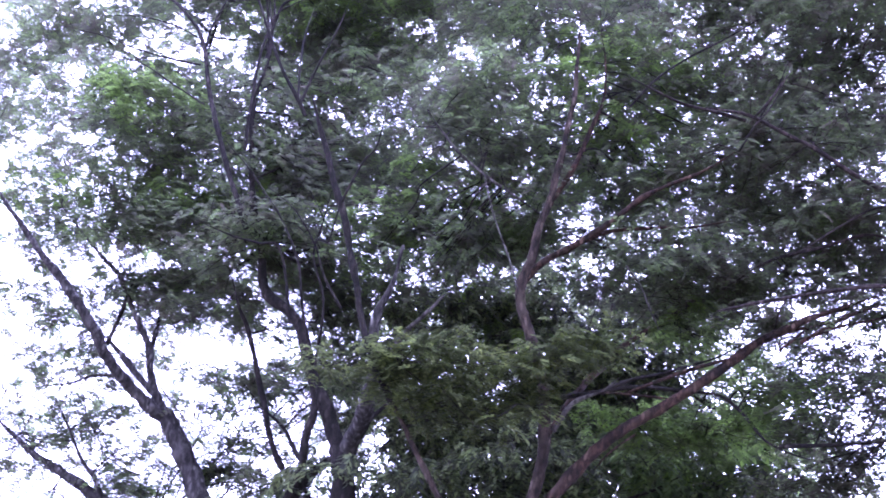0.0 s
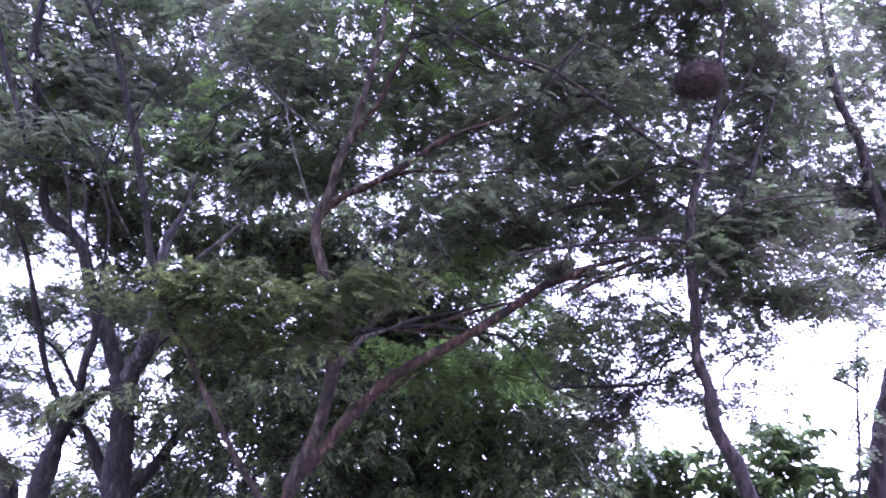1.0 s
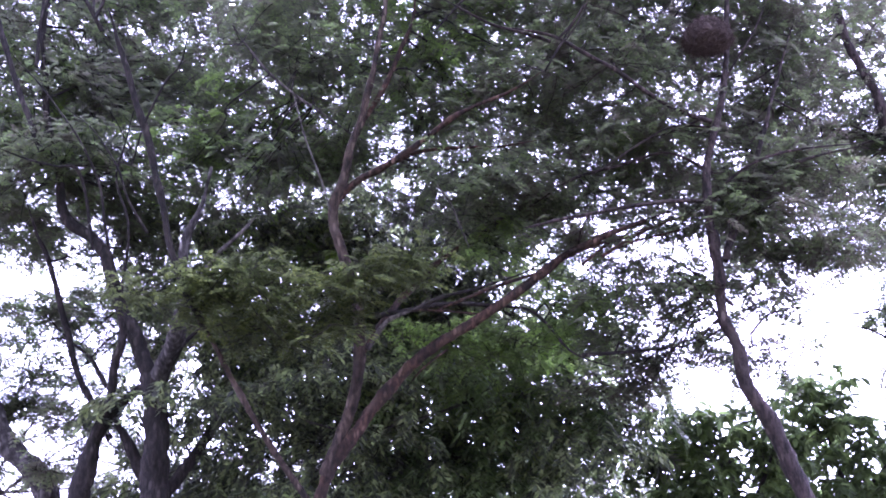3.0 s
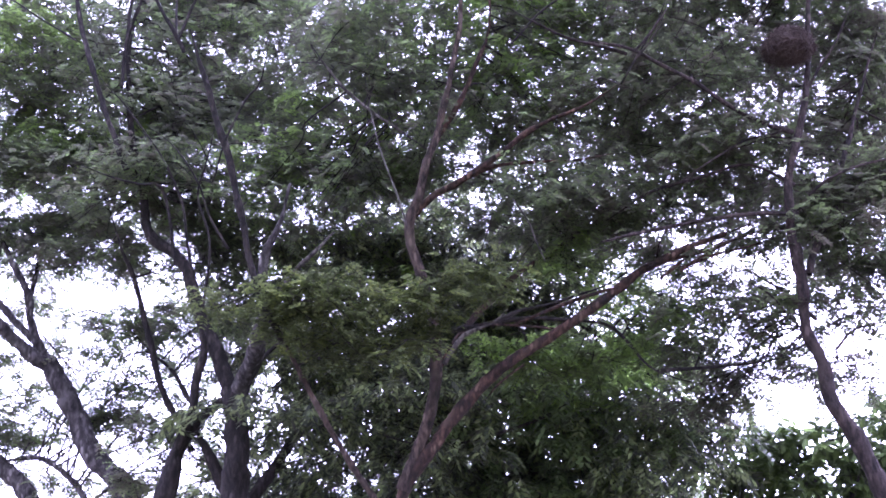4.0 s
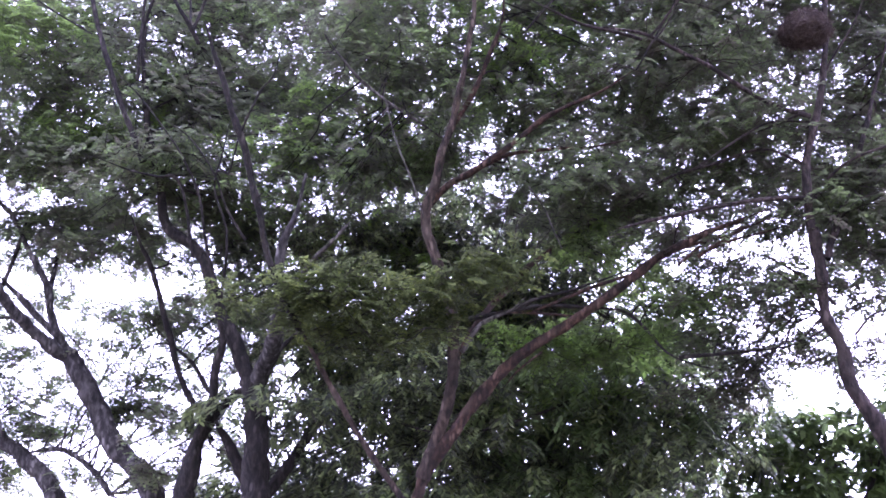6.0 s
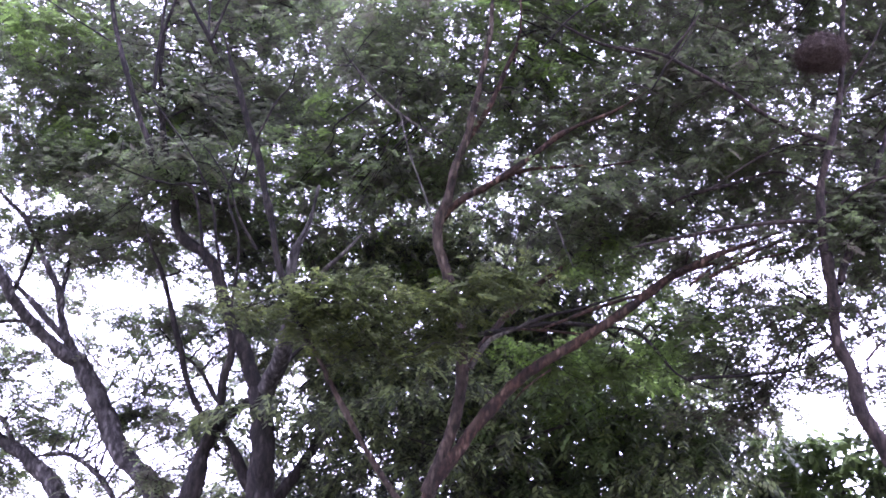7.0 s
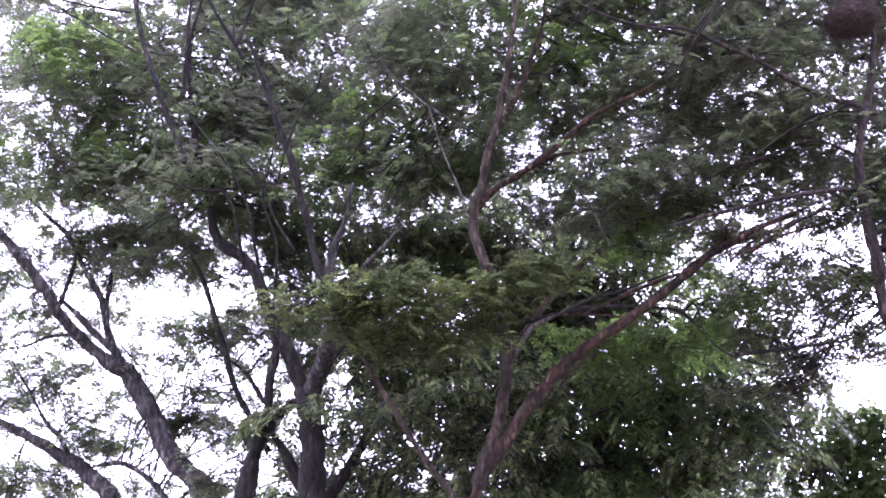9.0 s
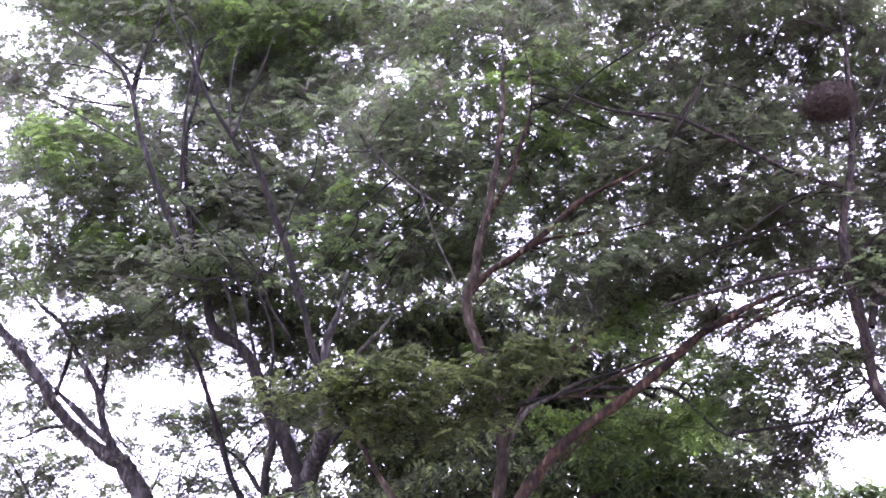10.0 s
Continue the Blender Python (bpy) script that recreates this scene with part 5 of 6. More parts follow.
bough(stout_tree, (9.42, 16.42, 13.24), (1.28, 0.97, 0.87), 0.47, tint="dusky")
bough(stout_tree, (11.23, 15.65, 13.38), (1.66, 1.23, 1.07), 0.54, tint="dusky")
bough(stout_tree, (8.99, 16.89, 12.53), (1.72, 1.18, 0.91), 0.54, tint="dusky")
bough(stout_tree, (10.22, 16.12, 12.11), (1.21, 0.9, 0.8), 0.54, tint="dusky")
bough(stout_tree, (7.53, 15.36, 10.56), (1.3, 0.96, 0.82), 0.48, tint="dusky")
bough(stout_tree, (11.64, 16.60, 11.50), (1.77, 1.2, 0.9), 0.54, tint="dusky")
bough(stout_tree, (8.57, 15.83, 9.81), (1.58, 1.04, 0.74), 0.59, tint="dusky")
bough(stout_tree, (9.48, 15.07, 9.46), (1.38, 0.9, 0.63), 0.46, tint="dusky")
bough(stout_tree, (7.79, 16.30, 8.92), (1.35, 0.89, 0.63), 0.65, tint="dusky")
bough(stout_tree, (9.15, 15.54, 8.80), (1.32, 0.95, 0.8), 0.63, tint="dusky")
bough(stout_tree, (11.78, 16.78, 9.77), (1.23, 0.9, 0.78), 0.47, tint="dusky")
bough(stout_tree, (8.80, 16.01, 8.13), (1.49, 1.02, 0.77), 0.60, tint="dusky")
bough(stout_tree, (10.19, 16.80, 8.38), (1.24, 0.89, 0.73), 0.49, tint="dusky")
bough(stout_tree, (7.37, 14.60, 6.72), (0.84, 0.52, 0.32), 0.89, tint="dusky")
bough(stout_tree, (10.15, 16.80, 7.08), (0.59, 0.53, 0.59), 0.50, tint="dusky")
bough(stout_tree, (9.82, 15.50, 5.53), (0.81, 0.64, 0.61), 0.50, tint="dusky")
bough(reddish_tree, (1.71, 14.90, 10.82), (0.76, 0.54, 0.43), 0.65)
bough(reddish_tree, (1.39, 15.20, 11.45), (0.59, 0.44, 0.39), 0.50)
bough(reddish_tree, (1.82, 15.00, 10.44), (0.76, 0.53, 0.43), 0.65)

# foliage: drooping broad leaves of the dark tree
bough(forked_tree, (-7.68, 16.80, 16.37), (1.55, 1.29, 1.31), 0.29)
bough(forked_tree, (-7.08, 18.00, 16.43), (2.19, 1.56, 1.26), 0.32)
bough(forked_tree, (-5.26, 17.46, 15.49), (1.48, 1.21, 1.21), 0.34)
bough(forked_tree, (-3.44, 16.93, 15.38), (1.63, 1.12, 0.85), 0.26)
bough(forked_tree, (-6.25, 17.79, 14.58), (1.57, 1.29, 1.31), 0.35)
bough(forked_tree, (-3.56, 17.26, 14.16), (1.92, 1.26, 0.89), 0.43)
bough(forked_tree, (-5.06, 18.12, 12.86), (1.71, 1.25, 1.07), 0.19)
bough(forked_tree, (-3.44, 17.59, 12.47), (1.47, 1.13, 1.05), 0.30)
bough(forked_tree, (-7.38, 17.05, 11.48), (1.46, 1.04, 0.84), 0.22)
bough(forked_tree, (-5.68, 17.92, 11.57), (1.66, 1.19, 0.99), 0.34)
bough(forked_tree, (-3.43, 17.38, 11.18), (1.85, 1.19, 0.8), 0.29)
bough(forked_tree, (-6.33, 16.85, 9.58), (1.64, 1.18, 0.98), 0.50)
bough(forked_tree, (-5.18, 17.71, 10.04), (1.48, 1.02, 0.78), 0.19)
bough(forked_tree, (-3.12, 17.18, 9.82), (1.64, 1.13, 0.89), 0.36)
bough(forked_tree, (-7.39, 18.04, 9.01), (1.94, 1.32, 0.99), 0.22)
bough(forked_tree, (-5.42, 17.51, 8.89), (1.64, 1.13, 0.87), 0.51)
bough(forked_tree, (-3.74, 16.97, 8.51), (1.66, 1.17, 0.95), 0.30)
bough(reddish_tree, (-1.49, 16.46, 15.09), (1.7, 1.26, 1.09), 0.29)
bough(reddish_tree, (0.14, 15.93, 14.19), (1.86, 1.26, 0.95), 0.26)
bough(reddish_tree, (2.16, 16.79, 15.11), (1.56, 1.24, 1.19), 0.30)
bough(reddish_tree, (3.55, 16.26, 14.73), (1.73, 1.22, 0.98), 0.29)
bough(reddish_tree, (-2.12, 17.12, 14.13), (1.58, 1.2, 1.09), 0.22)
bough(reddish_tree, (-0.65, 16.59, 13.73), (1.45, 1.02, 0.82), 0.17)
bough(reddish_tree, (1.33, 16.05, 13.16), (1.82, 1.29, 1.05), 0.18)
bough(reddish_tree, (2.87, 16.92, 13.47), (1.32, 0.96, 0.82), 0.07)
bough(reddish_tree, (-1.21, 16.38, 12.36), (1.6, 1.2, 1.07), 0.30)
bough(reddish_tree, (0.07, 15.85, 11.95), (1.66, 1.21, 1.02), 0.18)
bough(reddish_tree, (1.78, 16.71, 12.51), (1.42, 1.08, 0.97), 0.18)
bough(reddish_tree, (3.83, 16.18, 11.96), (1.55, 1.16, 1.03), 0.23)
bough(reddish_tree, (-2.26, 17.04, 10.83), (1.79, 1.24, 0.96), 0.25)
bough(reddish_tree, (-0.75, 16.51, 10.81), (1.54, 1.12, 0.95), 0.24)
bough(reddish_tree, (0.81, 15.97, 10.34), (1.66, 1.21, 1.02), 0.22)
bough(reddish_tree, (2.76, 16.84, 10.67), (1.68, 1.24, 1.07), 0.45)
bough(reddish_tree, (-1.37, 16.30, 9.57), (1.39, 0.97, 0.77), 0.32)
bough(reddish_tree, (0.43, 17.17, 9.58), (1.33, 0.99, 0.86), 0.23)
bough(reddish_tree, (2.01, 16.63, 9.33), (1.34, 0.96, 0.8), 0.22)
bough(reddish_tree, (3.16, 16.10, 9.38), (1.66, 1.14, 0.89), 0.20)
bough(reddish_tree, (-2.39, 16.96, 8.53), (1.53, 1.16, 1.04), 0.32)
bough(reddish_tree, (-0.85, 16.43, 8.57), (1.66, 1.15, 0.88), 0.43)
bough(reddish_tree, (0.88, 15.90, 8.30), (1.56, 1.06, 0.81), 0.31)
bough(reddish_tree, (2.90, 16.76, 8.32), (1.54, 1.15, 1.03), 0.21)
bough(slender_tree, (3.20, 14.60, 13.32), (1.34, 0.99, 0.85), 0.13, tint="dusky")
bough(slender_tree, (4.81, 15.22, 14.02), (1.46, 1.02, 0.8), 0.13, tint="dusky")
bough(slender_tree, (3.66, 15.45, 13.05), (1.33, 1.02, 0.95), 0.15, tint="dusky")
bough(slender_tree, (5.26, 15.07, 13.19), (1.82, 1.22, 0.89), 0.14, tint="dusky")
bough(slender_tree, (3.04, 14.69, 11.28), (1.23, 0.94, 0.86), 0.04, tint="dusky")
bough(slender_tree, (4.84, 15.31, 11.49), (1.24, 0.97, 0.92), 0.14, tint="dusky")
bough(slender_tree, (6.45, 14.93, 11.45), (1.78, 1.16, 0.8), 0.14, tint="dusky")
bough(slender_tree, (3.86, 15.54, 10.43), (1.32, 1.05, 1.02), 0.18, tint="dusky")
bough(slender_tree, (5.58, 15.16, 10.69), (1.27, 0.92, 0.77), 0.13, tint="dusky")
bough(slender_tree, (3.17, 14.78, 8.80), (1.45, 1.05, 0.88), 0.14, tint="dusky")
bough(slender_tree, (4.81, 15.40, 9.45), (1.65, 1.07, 0.73), 0.45, tint="dusky")
bough(slender_tree, (6.51, 15.02, 9.46), (1.5, 1.0, 0.72), 0.21, tint="dusky")
bough(slender_tree, (4.17, 14.63, 8.12), (1.5, 0.97, 0.66), 0.23, tint="dusky")
bough(slender_tree, (5.97, 15.25, 8.18), (1.15, 0.89, 0.84), 0.21, tint="dusky")
bough(slender_tree, (3.31, 14.87, 7.17), (1.24, 0.88, 0.71), 0.09, tint="dusky")
bough(slender_tree, (4.80, 15.49, 7.37), (1.24, 0.94, 0.85), 0.21, tint="dusky")
bough(slender_tree, (6.10, 15.11, 7.55), (1.51, 1.1, 0.93), 0.16, tint="dusky")
bough(stout_tree, (9.76, 16.51, 14.89), (1.61, 1.25, 1.17), 0.20, tint="dusky")
bough(stout_tree, (8.59, 16.72, 13.33), (1.84, 1.27, 0.99), 0.21, tint="dusky")
bough(stout_tree, (10.45, 16.38, 13.06), (1.77, 1.21, 0.92), 0.19, tint="dusky")
bough(stout_tree, (9.68, 16.94, 11.93), (1.91, 1.29, 0.95), 0.14, tint="dusky")
bough(stout_tree, (10.96, 16.59, 11.84), (1.82, 1.37, 1.21), 0.21, tint="dusky")
bough(stout_tree, (8.99, 17.15, 10.92), (1.79, 1.2, 0.88), 0.16, tint="dusky")
bough(stout_tree, (9.93, 16.81, 10.67), (1.94, 1.4, 1.16), 0.26, tint="dusky")
bough(stout_tree, (9.30, 16.46, 8.92), (1.74, 1.16, 0.83), 0.28, tint="dusky")
bough(stout_tree, (11.10, 17.02, 9.41), (1.99, 1.32, 0.95), 0.20, tint="dusky")
bough(stout_tree, (7.68, 16.67, 7.66), (1.78, 1.17, 0.82), 0.26, tint="dusky")
bough(stout_tree, (10.05, 16.33, 7.73), (1.55, 1.05, 0.79), 0.19, tint="dusky")
bough(dark_tree, (2.21, 16.80, 4.34), (0.84, 0.61, 0.51), 0.40)
bough(dark_tree, (1.57, 16.80, 3.81), (0.83, 0.54, 0.37), 0.68, tint="lit_tier")
bough(dark_tree, (0.89, 17.20, 4.39), (0.85, 0.64, 0.57), 0.59)
bough(dark_tree, (-0.03, 17.40, 3.86), (0.76, 0.51, 0.38), 0.64)
bough(dark_tree, (2.58, 16.50, 3.78), (0.73, 0.49, 0.36), 0.57)
bough(dark_tree, (-2.65, 16.90, 7.83), (0.86, 0.62, 0.52), 0.32)
bough(dark_tree, (-1.85, 17.95, 8.21), (0.92, 0.72, 0.68), 0.46)
bough(dark_tree, (-0.65, 17.30, 8.37), (0.91, 0.65, 0.54), 0.46)
bough(dark_tree, (1.00, 18.35, 8.72), (1.11, 0.81, 0.69), 0.46)
bough(dark_tree, (-2.22, 17.70, 7.73), (0.76, 0.56, 0.48), 0.32, tint="bright")
bough(dark_tree, (-1.08, 17.05, 7.27), (0.95, 0.63, 0.45), 0.46, tint="bright")
bough(dark_tree, (-0.16, 18.10, 7.66), (0.81, 0.66, 0.66), 0.46)
bough(dark_tree, (1.06, 17.45, 7.55), (0.72, 0.57, 0.53), 0.46)
bough(dark_tree, (-3.05, 18.50, 7.00), (0.82, 0.68, 0.69), 0.63)
bough(dark_tree, (-1.45, 17.86, 6.58), (1.06, 0.72, 0.54), 0.63)
bough(dark_tree, (-0.31, 17.21, 6.67), (0.87, 0.62, 0.51), 0.60)
bough(dark_tree, (0.95, 18.26, 6.81), (0.83, 0.61, 0.51), 0.63)
bough(dark_tree, (-2.23, 17.61, 6.14), (0.8, 0.57, 0.46), 0.44)
bough(dark_tree, (-1.32, 16.96, 5.86), (0.87, 0.66, 0.59), 0.42)
bough(dark_tree, (-0.01, 18.01, 5.89), (0.91, 0.62, 0.47), 0.44)
bough(dark_tree, (1.46, 17.36, 5.83), (0.98, 0.73, 0.63), 0.68, tint="lit_tier")
bough(dark_tree, (3.40, 15.50, 4.81), (0.79, 0.55, 0.44), 0.37)
bough(dark_tree, (3.76, 15.50, 4.23), (0.61, 0.47, 0.44), 0.54, tint="lit_tier")
bough(dark_tree, (3.13, 15.30, 3.87), (0.77, 0.56, 0.47), 0.67)
bough(dark_tree, (2.78, 15.50, 5.50), (0.7, 0.47, 0.35), 0.65, tint="bright")
bough(dark_tree, (-3.48, 18.00, 4.01), (0.7, 0.47, 0.35), 0.32)
bough(dark_tree, (-4.49, 18.00, 3.42), (0.61, 0.5, 0.5), 0.42)
bough(dark_tree, (-2.86, 17.80, 3.64), (0.69, 0.49, 0.39), 0.65)
bough(dark_tree, (-3.79, 18.00, 2.85), (0.8, 0.52, 0.35), 0.42)
bough(dark_tree, (-3.17, 18.20, 5.52), (0.61, 0.41, 0.31), 0.36)
bough(dark_tree, (3.29, 16.00, 3.85), (0.71, 0.5, 0.4), 0.44)
bough(dark_tree, (3.56, 16.00, 4.75), (0.54, 0.37, 0.27), 0.23, tint="lit_tier")
bough(dark_tree, (3.96, 16.00, 4.19), (0.36, 0.28, 0.27), 0.29)
bough(dark_tree, (3.34, 15.80, 3.15), (0.61, 0.43, 0.35), 0.53, tint="lit_tier")
bough(dark_tree, (3.95, 15.80, 3.00), (0.44, 0.32, 0.27), 0.32)
bough(dark_tree, (-1.86, 17.50, 8.15), (0.91, 0.64, 0.51), 0.46)
bough(dark_tree, (1.23, 17.00, 7.55), (0.78, 0.53, 0.39), 0.46)
bough(dark_tree, (-0.54, 17.50, 8.04), (0.51, 0.45, 0.51), 0.46)
bough(dark_tree, (-1.25, 17.50, 8.15), (0.81, 0.64, 0.61), 0.35)
bough(dark_tree, (-2.72, 17.80, 8.15), (0.73, 0.54, 0.47), 0.28)
bough(dark_tree, (0.16, 17.30, 7.55), (0.89, 0.62, 0.5), 0.46)
bough(dark_tree, (1.66, 17.30, 8.18), (0.7, 0.59, 0.6), 0.63)
bough(dark_tree, (-0.13, 17.50, 6.27), (0.59, 0.53, 0.59), 0.49)
bough(dark_tree, (-0.99, 17.50, 5.57), (1.07, 0.74, 0.58), 0.56)
bough(dark_tree, (-2.00, 17.80, 5.73), (0.7, 0.49, 0.4), 0.55)
bough(dark_tree, (0.73, 17.00, 6.64), (0.86, 0.61, 0.48), 0.63)
bough(dark_tree, (1.50, 17.00, 7.04), (0.78, 0.52, 0.39), 0.63)
bough(dark_tree, (-1.62, 18.00, 8.39), (0.94, 0.71, 0.63), 0.46)
bough(dark_tree, (-2.83, 18.00, 8.40), (0.95, 0.66, 0.53), 0.32)
bough(dark_tree, (0.62, 17.60, 8.13), (1.22, 0.78, 0.51), 0.46)
bough(dark_tree, (-0.13, 17.80, 7.34), (0.91, 0.68, 0.61), 0.55)
bough(dark_tree, (1.86, 17.80, 8.46), (0.73, 0.51, 0.42), 0.63)
bough(dark_tree, (-2.31, 18.00, 6.23), (1.22, 0.82, 0.61), 0.61)
bough(dark_tree, (-0.83, 18.00, 5.91), (1.2, 0.86, 0.7), 0.53)
bough(dark_tree, (-1.10, 18.20, 9.52), (0.86, 0.63, 0.54), 0.63)
bough(dark_tree, (-2.53, 18.00, 5.51), (0.91, 0.59, 0.4), 0.36)
bough(dark_tree, (-1.55, 18.00, 5.26), (0.9, 0.63, 0.5), 0.65)
bough(dark_tree, (-2.89, 18.00, 4.52), (0.6, 0.54, 0.6), 0.27)
bough(dark_tree, (3.10, 16.50, 5.77), (0.56, 0.42, 0.37), 0.65)
bough(dark_tree, (2.35, 16.50, 5.72), (0.65, 0.46, 0.37), 0.68, tint="lit_tier")
bough(dark_tree, (1.28, 17.50, 6.72), (1.09, 0.71, 0.49), 0.63)
bough(dark_tree, (2.47, 17.50, 7.11), (0.9, 0.63, 0.5), 0.63)
bough(dark_tree, (0.31, 17.80, 6.54), (0.9, 0.63, 0.5), 0.63)
bough(dark_tree, (-2.84, 15.60, 4.71), (1.02, 0.64, 0.41), 0.65)
bough(dark_tree, (-2.08, 17.33, 4.73), (0.86, 0.66, 0.61), 0.40)
bough(dark_tree, (-0.94, 16.26, 4.92), (0.92, 0.61, 0.45), 0.64)
bough(dark_tree, (0.76, 17.99, 5.33), (1.15, 0.78, 0.58), 0.68)
bough(dark_tree, (1.41, 16.92, 4.93), (0.86, 0.61, 0.49), 0.68, tint="lit_tier")
bough(dark_tree, (2.92, 15.85, 4.75), (0.92, 0.6, 0.43), 0.45)
bough(dark_tree, (-2.27, 17.58, 4.39), (1.21, 0.78, 0.52), 0.46)
bough(dark_tree, (-0.92, 16.51, 4.05), (1.04, 0.65, 0.41), 0.64)
bough(dark_tree, (0.04, 18.24, 4.52), (0.99, 0.7, 0.56), 0.64)
bough(dark_tree, (1.16, 17.17, 4.37), (1.16, 0.71, 0.42), 0.68)
bough(dark_tree, (2.39, 16.10, 4.40), (1.05, 0.71, 0.53), 0.59, tint="lit_tier")
bough(dark_tree, (-3.16, 17.83, 3.72), (1.17, 0.8, 0.61), 0.59)
bough(dark_tree, (-1.76, 16.76, 3.57), (0.84, 0.59, 0.47), 0.59)
bough(dark_tree, (-0.60, 15.70, 3.30), (1.03, 0.68, 0.48), 0.64)
bough(dark_tree, (0.88, 17.43, 3.81), (0.87, 0.59, 0.45), 0.68)
bough(dark_tree, (1.34, 16.36, 3.52), (0.91, 0.65, 0.53), 0.68, tint="lit_tier")
bough(dark_tree, (3.30, 18.09, 3.72), (1.23, 0.81, 0.56), 0.68)
bough(dark_tree, (-2.55, 17.02, 2.71), (1.06, 0.71, 0.51), 0.65)
bough(dark_tree, (-1.07, 15.95, 2.64), (0.77, 0.56, 0.48), 0.64)
bough(dark_tree, (-0.33, 17.68, 3.14), (1.05, 0.73, 0.58), 0.64)
bough(dark_tree, (1.17, 16.61, 3.05), (0.97, 0.69, 0.57), 0.63)
bough(dark_tree, (2.17, 18.34, 3.29), (1.0, 0.67, 0.49), 0.68, tint="lit_tier")
bough(dark_tree, (-1.60, 16.20, 2.20), (0.84, 0.62, 0.55), 0.63)
bough(dark_tree, (-0.60, 17.93, 2.37), (0.95, 0.65, 0.49), 0.64)
bough(dark_tree, (1.45, 15.79, 2.28), (0.83, 0.61, 0.52), 0.68)
bough(dark_tree, (3.04, 17.52, 2.43), (0.9, 0.63, 0.5), 0.68, tint="lit_tier")
bough(dark_tree, (-2.12, 18.60, 3.58), (1.02, 0.71, 0.56), 0.65)
bough(dark_tree, (-2.04, 18.60, 2.82), (1.02, 0.71, 0.56), 0.65)
bough(dark_tree, (-0.93, 18.60, 3.14), (1.01, 0.71, 0.56), 0.64)
bough(dark_tree, (0.15, 18.60, 2.90), (1.01, 0.7, 0.56), 0.64)
bough(dark_tree, (1.32, 18.60, 2.94), (1.01, 0.71, 0.56), 0.68)
bough(dark_tree, (2.49, 18.40, 2.87), (1.01, 0.68, 0.5), 0.68)
bough(dark_tree, (3.60, 18.00, 2.88), (0.8, 0.56, 0.45), 0.68, tint="lit_tier")
bough(dark_tree, (2.74, 16.50, 4.53), (0.64, 0.48, 0.41), 0.58)
bough(dark_tree, (3.17, 16.80, 4.23), (0.56, 0.42, 0.37), 0.48, tint="lit_tier")
bough(dark_tree, (-0.47, 15.40, 4.96), (0.77, 0.54, 0.43), 0.64)
bough(dark_tree, (0.87, 16.39, 5.38), (0.76, 0.56, 0.49), 0.68)
bough(dark_tree, (2.02, 15.78, 5.10), (0.73, 0.51, 0.4), 0.38, tint="bright")
bough(dark_tree, (3.16, 16.77, 5.40), (1.0, 0.66, 0.46), 0.39)
bough(dark_tree, (0.05, 16.16, 4.59), (0.86, 0.55, 0.36), 0.64)
bough(dark_tree, (1.29, 15.54, 4.58), (0.97, 0.59, 0.35), 0.51, tint="lit_tier")
bough(dark_tree, (2.58, 16.53, 4.99), (0.95, 0.61, 0.41), 0.41, tint="bright")
bough(dark_tree, (3.29, 16.00, 4.47), (0.63, 0.44, 0.36), 0.29)
bough(dark_tree, (2.83, 16.00, 5.08), (0.54, 0.38, 0.31), 0.30, tint="bright")
bough(dark_tree, (3.55, 16.00, 2.84), (0.53, 0.36, 0.27), 0.53, tint="lit_tier")
bough(dark_tree, (2.40, 14.80, 2.94), (0.73, 0.5, 0.37), 0.68)
bough(dark_tree, (0.12, 15.00, 3.99), (0.49, 0.37, 0.33), 0.64)
bough(dark_tree, (1.93, 15.30, 4.80), (0.51, 0.34, 0.24), 0.57, tint="bright")
bough(dark_tree, (2.88, 15.30, 4.76), (0.6, 0.41, 0.3), 0.37)
bough(dark_tree, (1.16, 15.30, 5.02), (0.43, 0.29, 0.21), 0.59, tint="lit_tier")

# foliage: large leaves of the young trees and the sapling
bough(young_tree, (4.97, 15.60, 3.70), (0.71, 0.62, 0.67), 0.62)
bough(young_tree, (5.75, 15.80, 3.58), (0.64, 0.6, 0.69), 0.62)
bough(young_tree, (5.11, 15.60, 2.86), (1.16, 0.76, 0.53), 0.62)
bough(young_tree, (4.39, 15.80, 3.10), (0.45, 0.4, 0.45), 0.62)
bough(young_tree, (5.10, 15.70, 4.24), (0.45, 0.35, 0.32), 0.62)
bough(young_tree, (4.34, 15.90, 3.71), (0.54, 0.43, 0.4), 0.62)
bough(young_tree, (4.78, 15.80, 4.42), (0.36, 0.27, 0.23), 0.62)
bough(young_tree, (5.72, 15.90, 4.12), (0.46, 0.33, 0.28), 0.62)
bough(young_tree, (4.62, 15.90, 4.16), (0.45, 0.33, 0.27), 0.62)
bough(second_young_tree, (7.07, 16.20, 4.41), (0.73, 0.61, 0.63), 0.62)
bough(second_young_tree, (7.39, 16.20, 3.43), (1.07, 0.76, 0.63), 0.62)
bough(second_young_tree, (8.73, 16.40, 3.40), (0.91, 0.64, 0.51), 0.62)
bough(second_young_tree, (6.79, 16.00, 2.86), (1.13, 0.68, 0.38), 0.62)
bough(second_young_tree, (9.37, 16.40, 3.89), (0.72, 0.58, 0.57), 0.62)
bough(second_young_tree, (8.05, 16.30, 4.01), (0.7, 0.51, 0.45), 0.49)
bough(second_young_tree, (6.71, 16.20, 4.76), (0.48, 0.35, 0.29), 0.60)
bough(second_young_tree, (6.93, 16.20, 5.15), (0.29, 0.24, 0.24), 0.62)
bough(second_young_tree, (6.47, 16.20, 3.93), (0.57, 0.47, 0.48), 0.56)
bough(second_young_tree, (7.59, 16.30, 4.26), (0.59, 0.42, 0.34), 0.60)
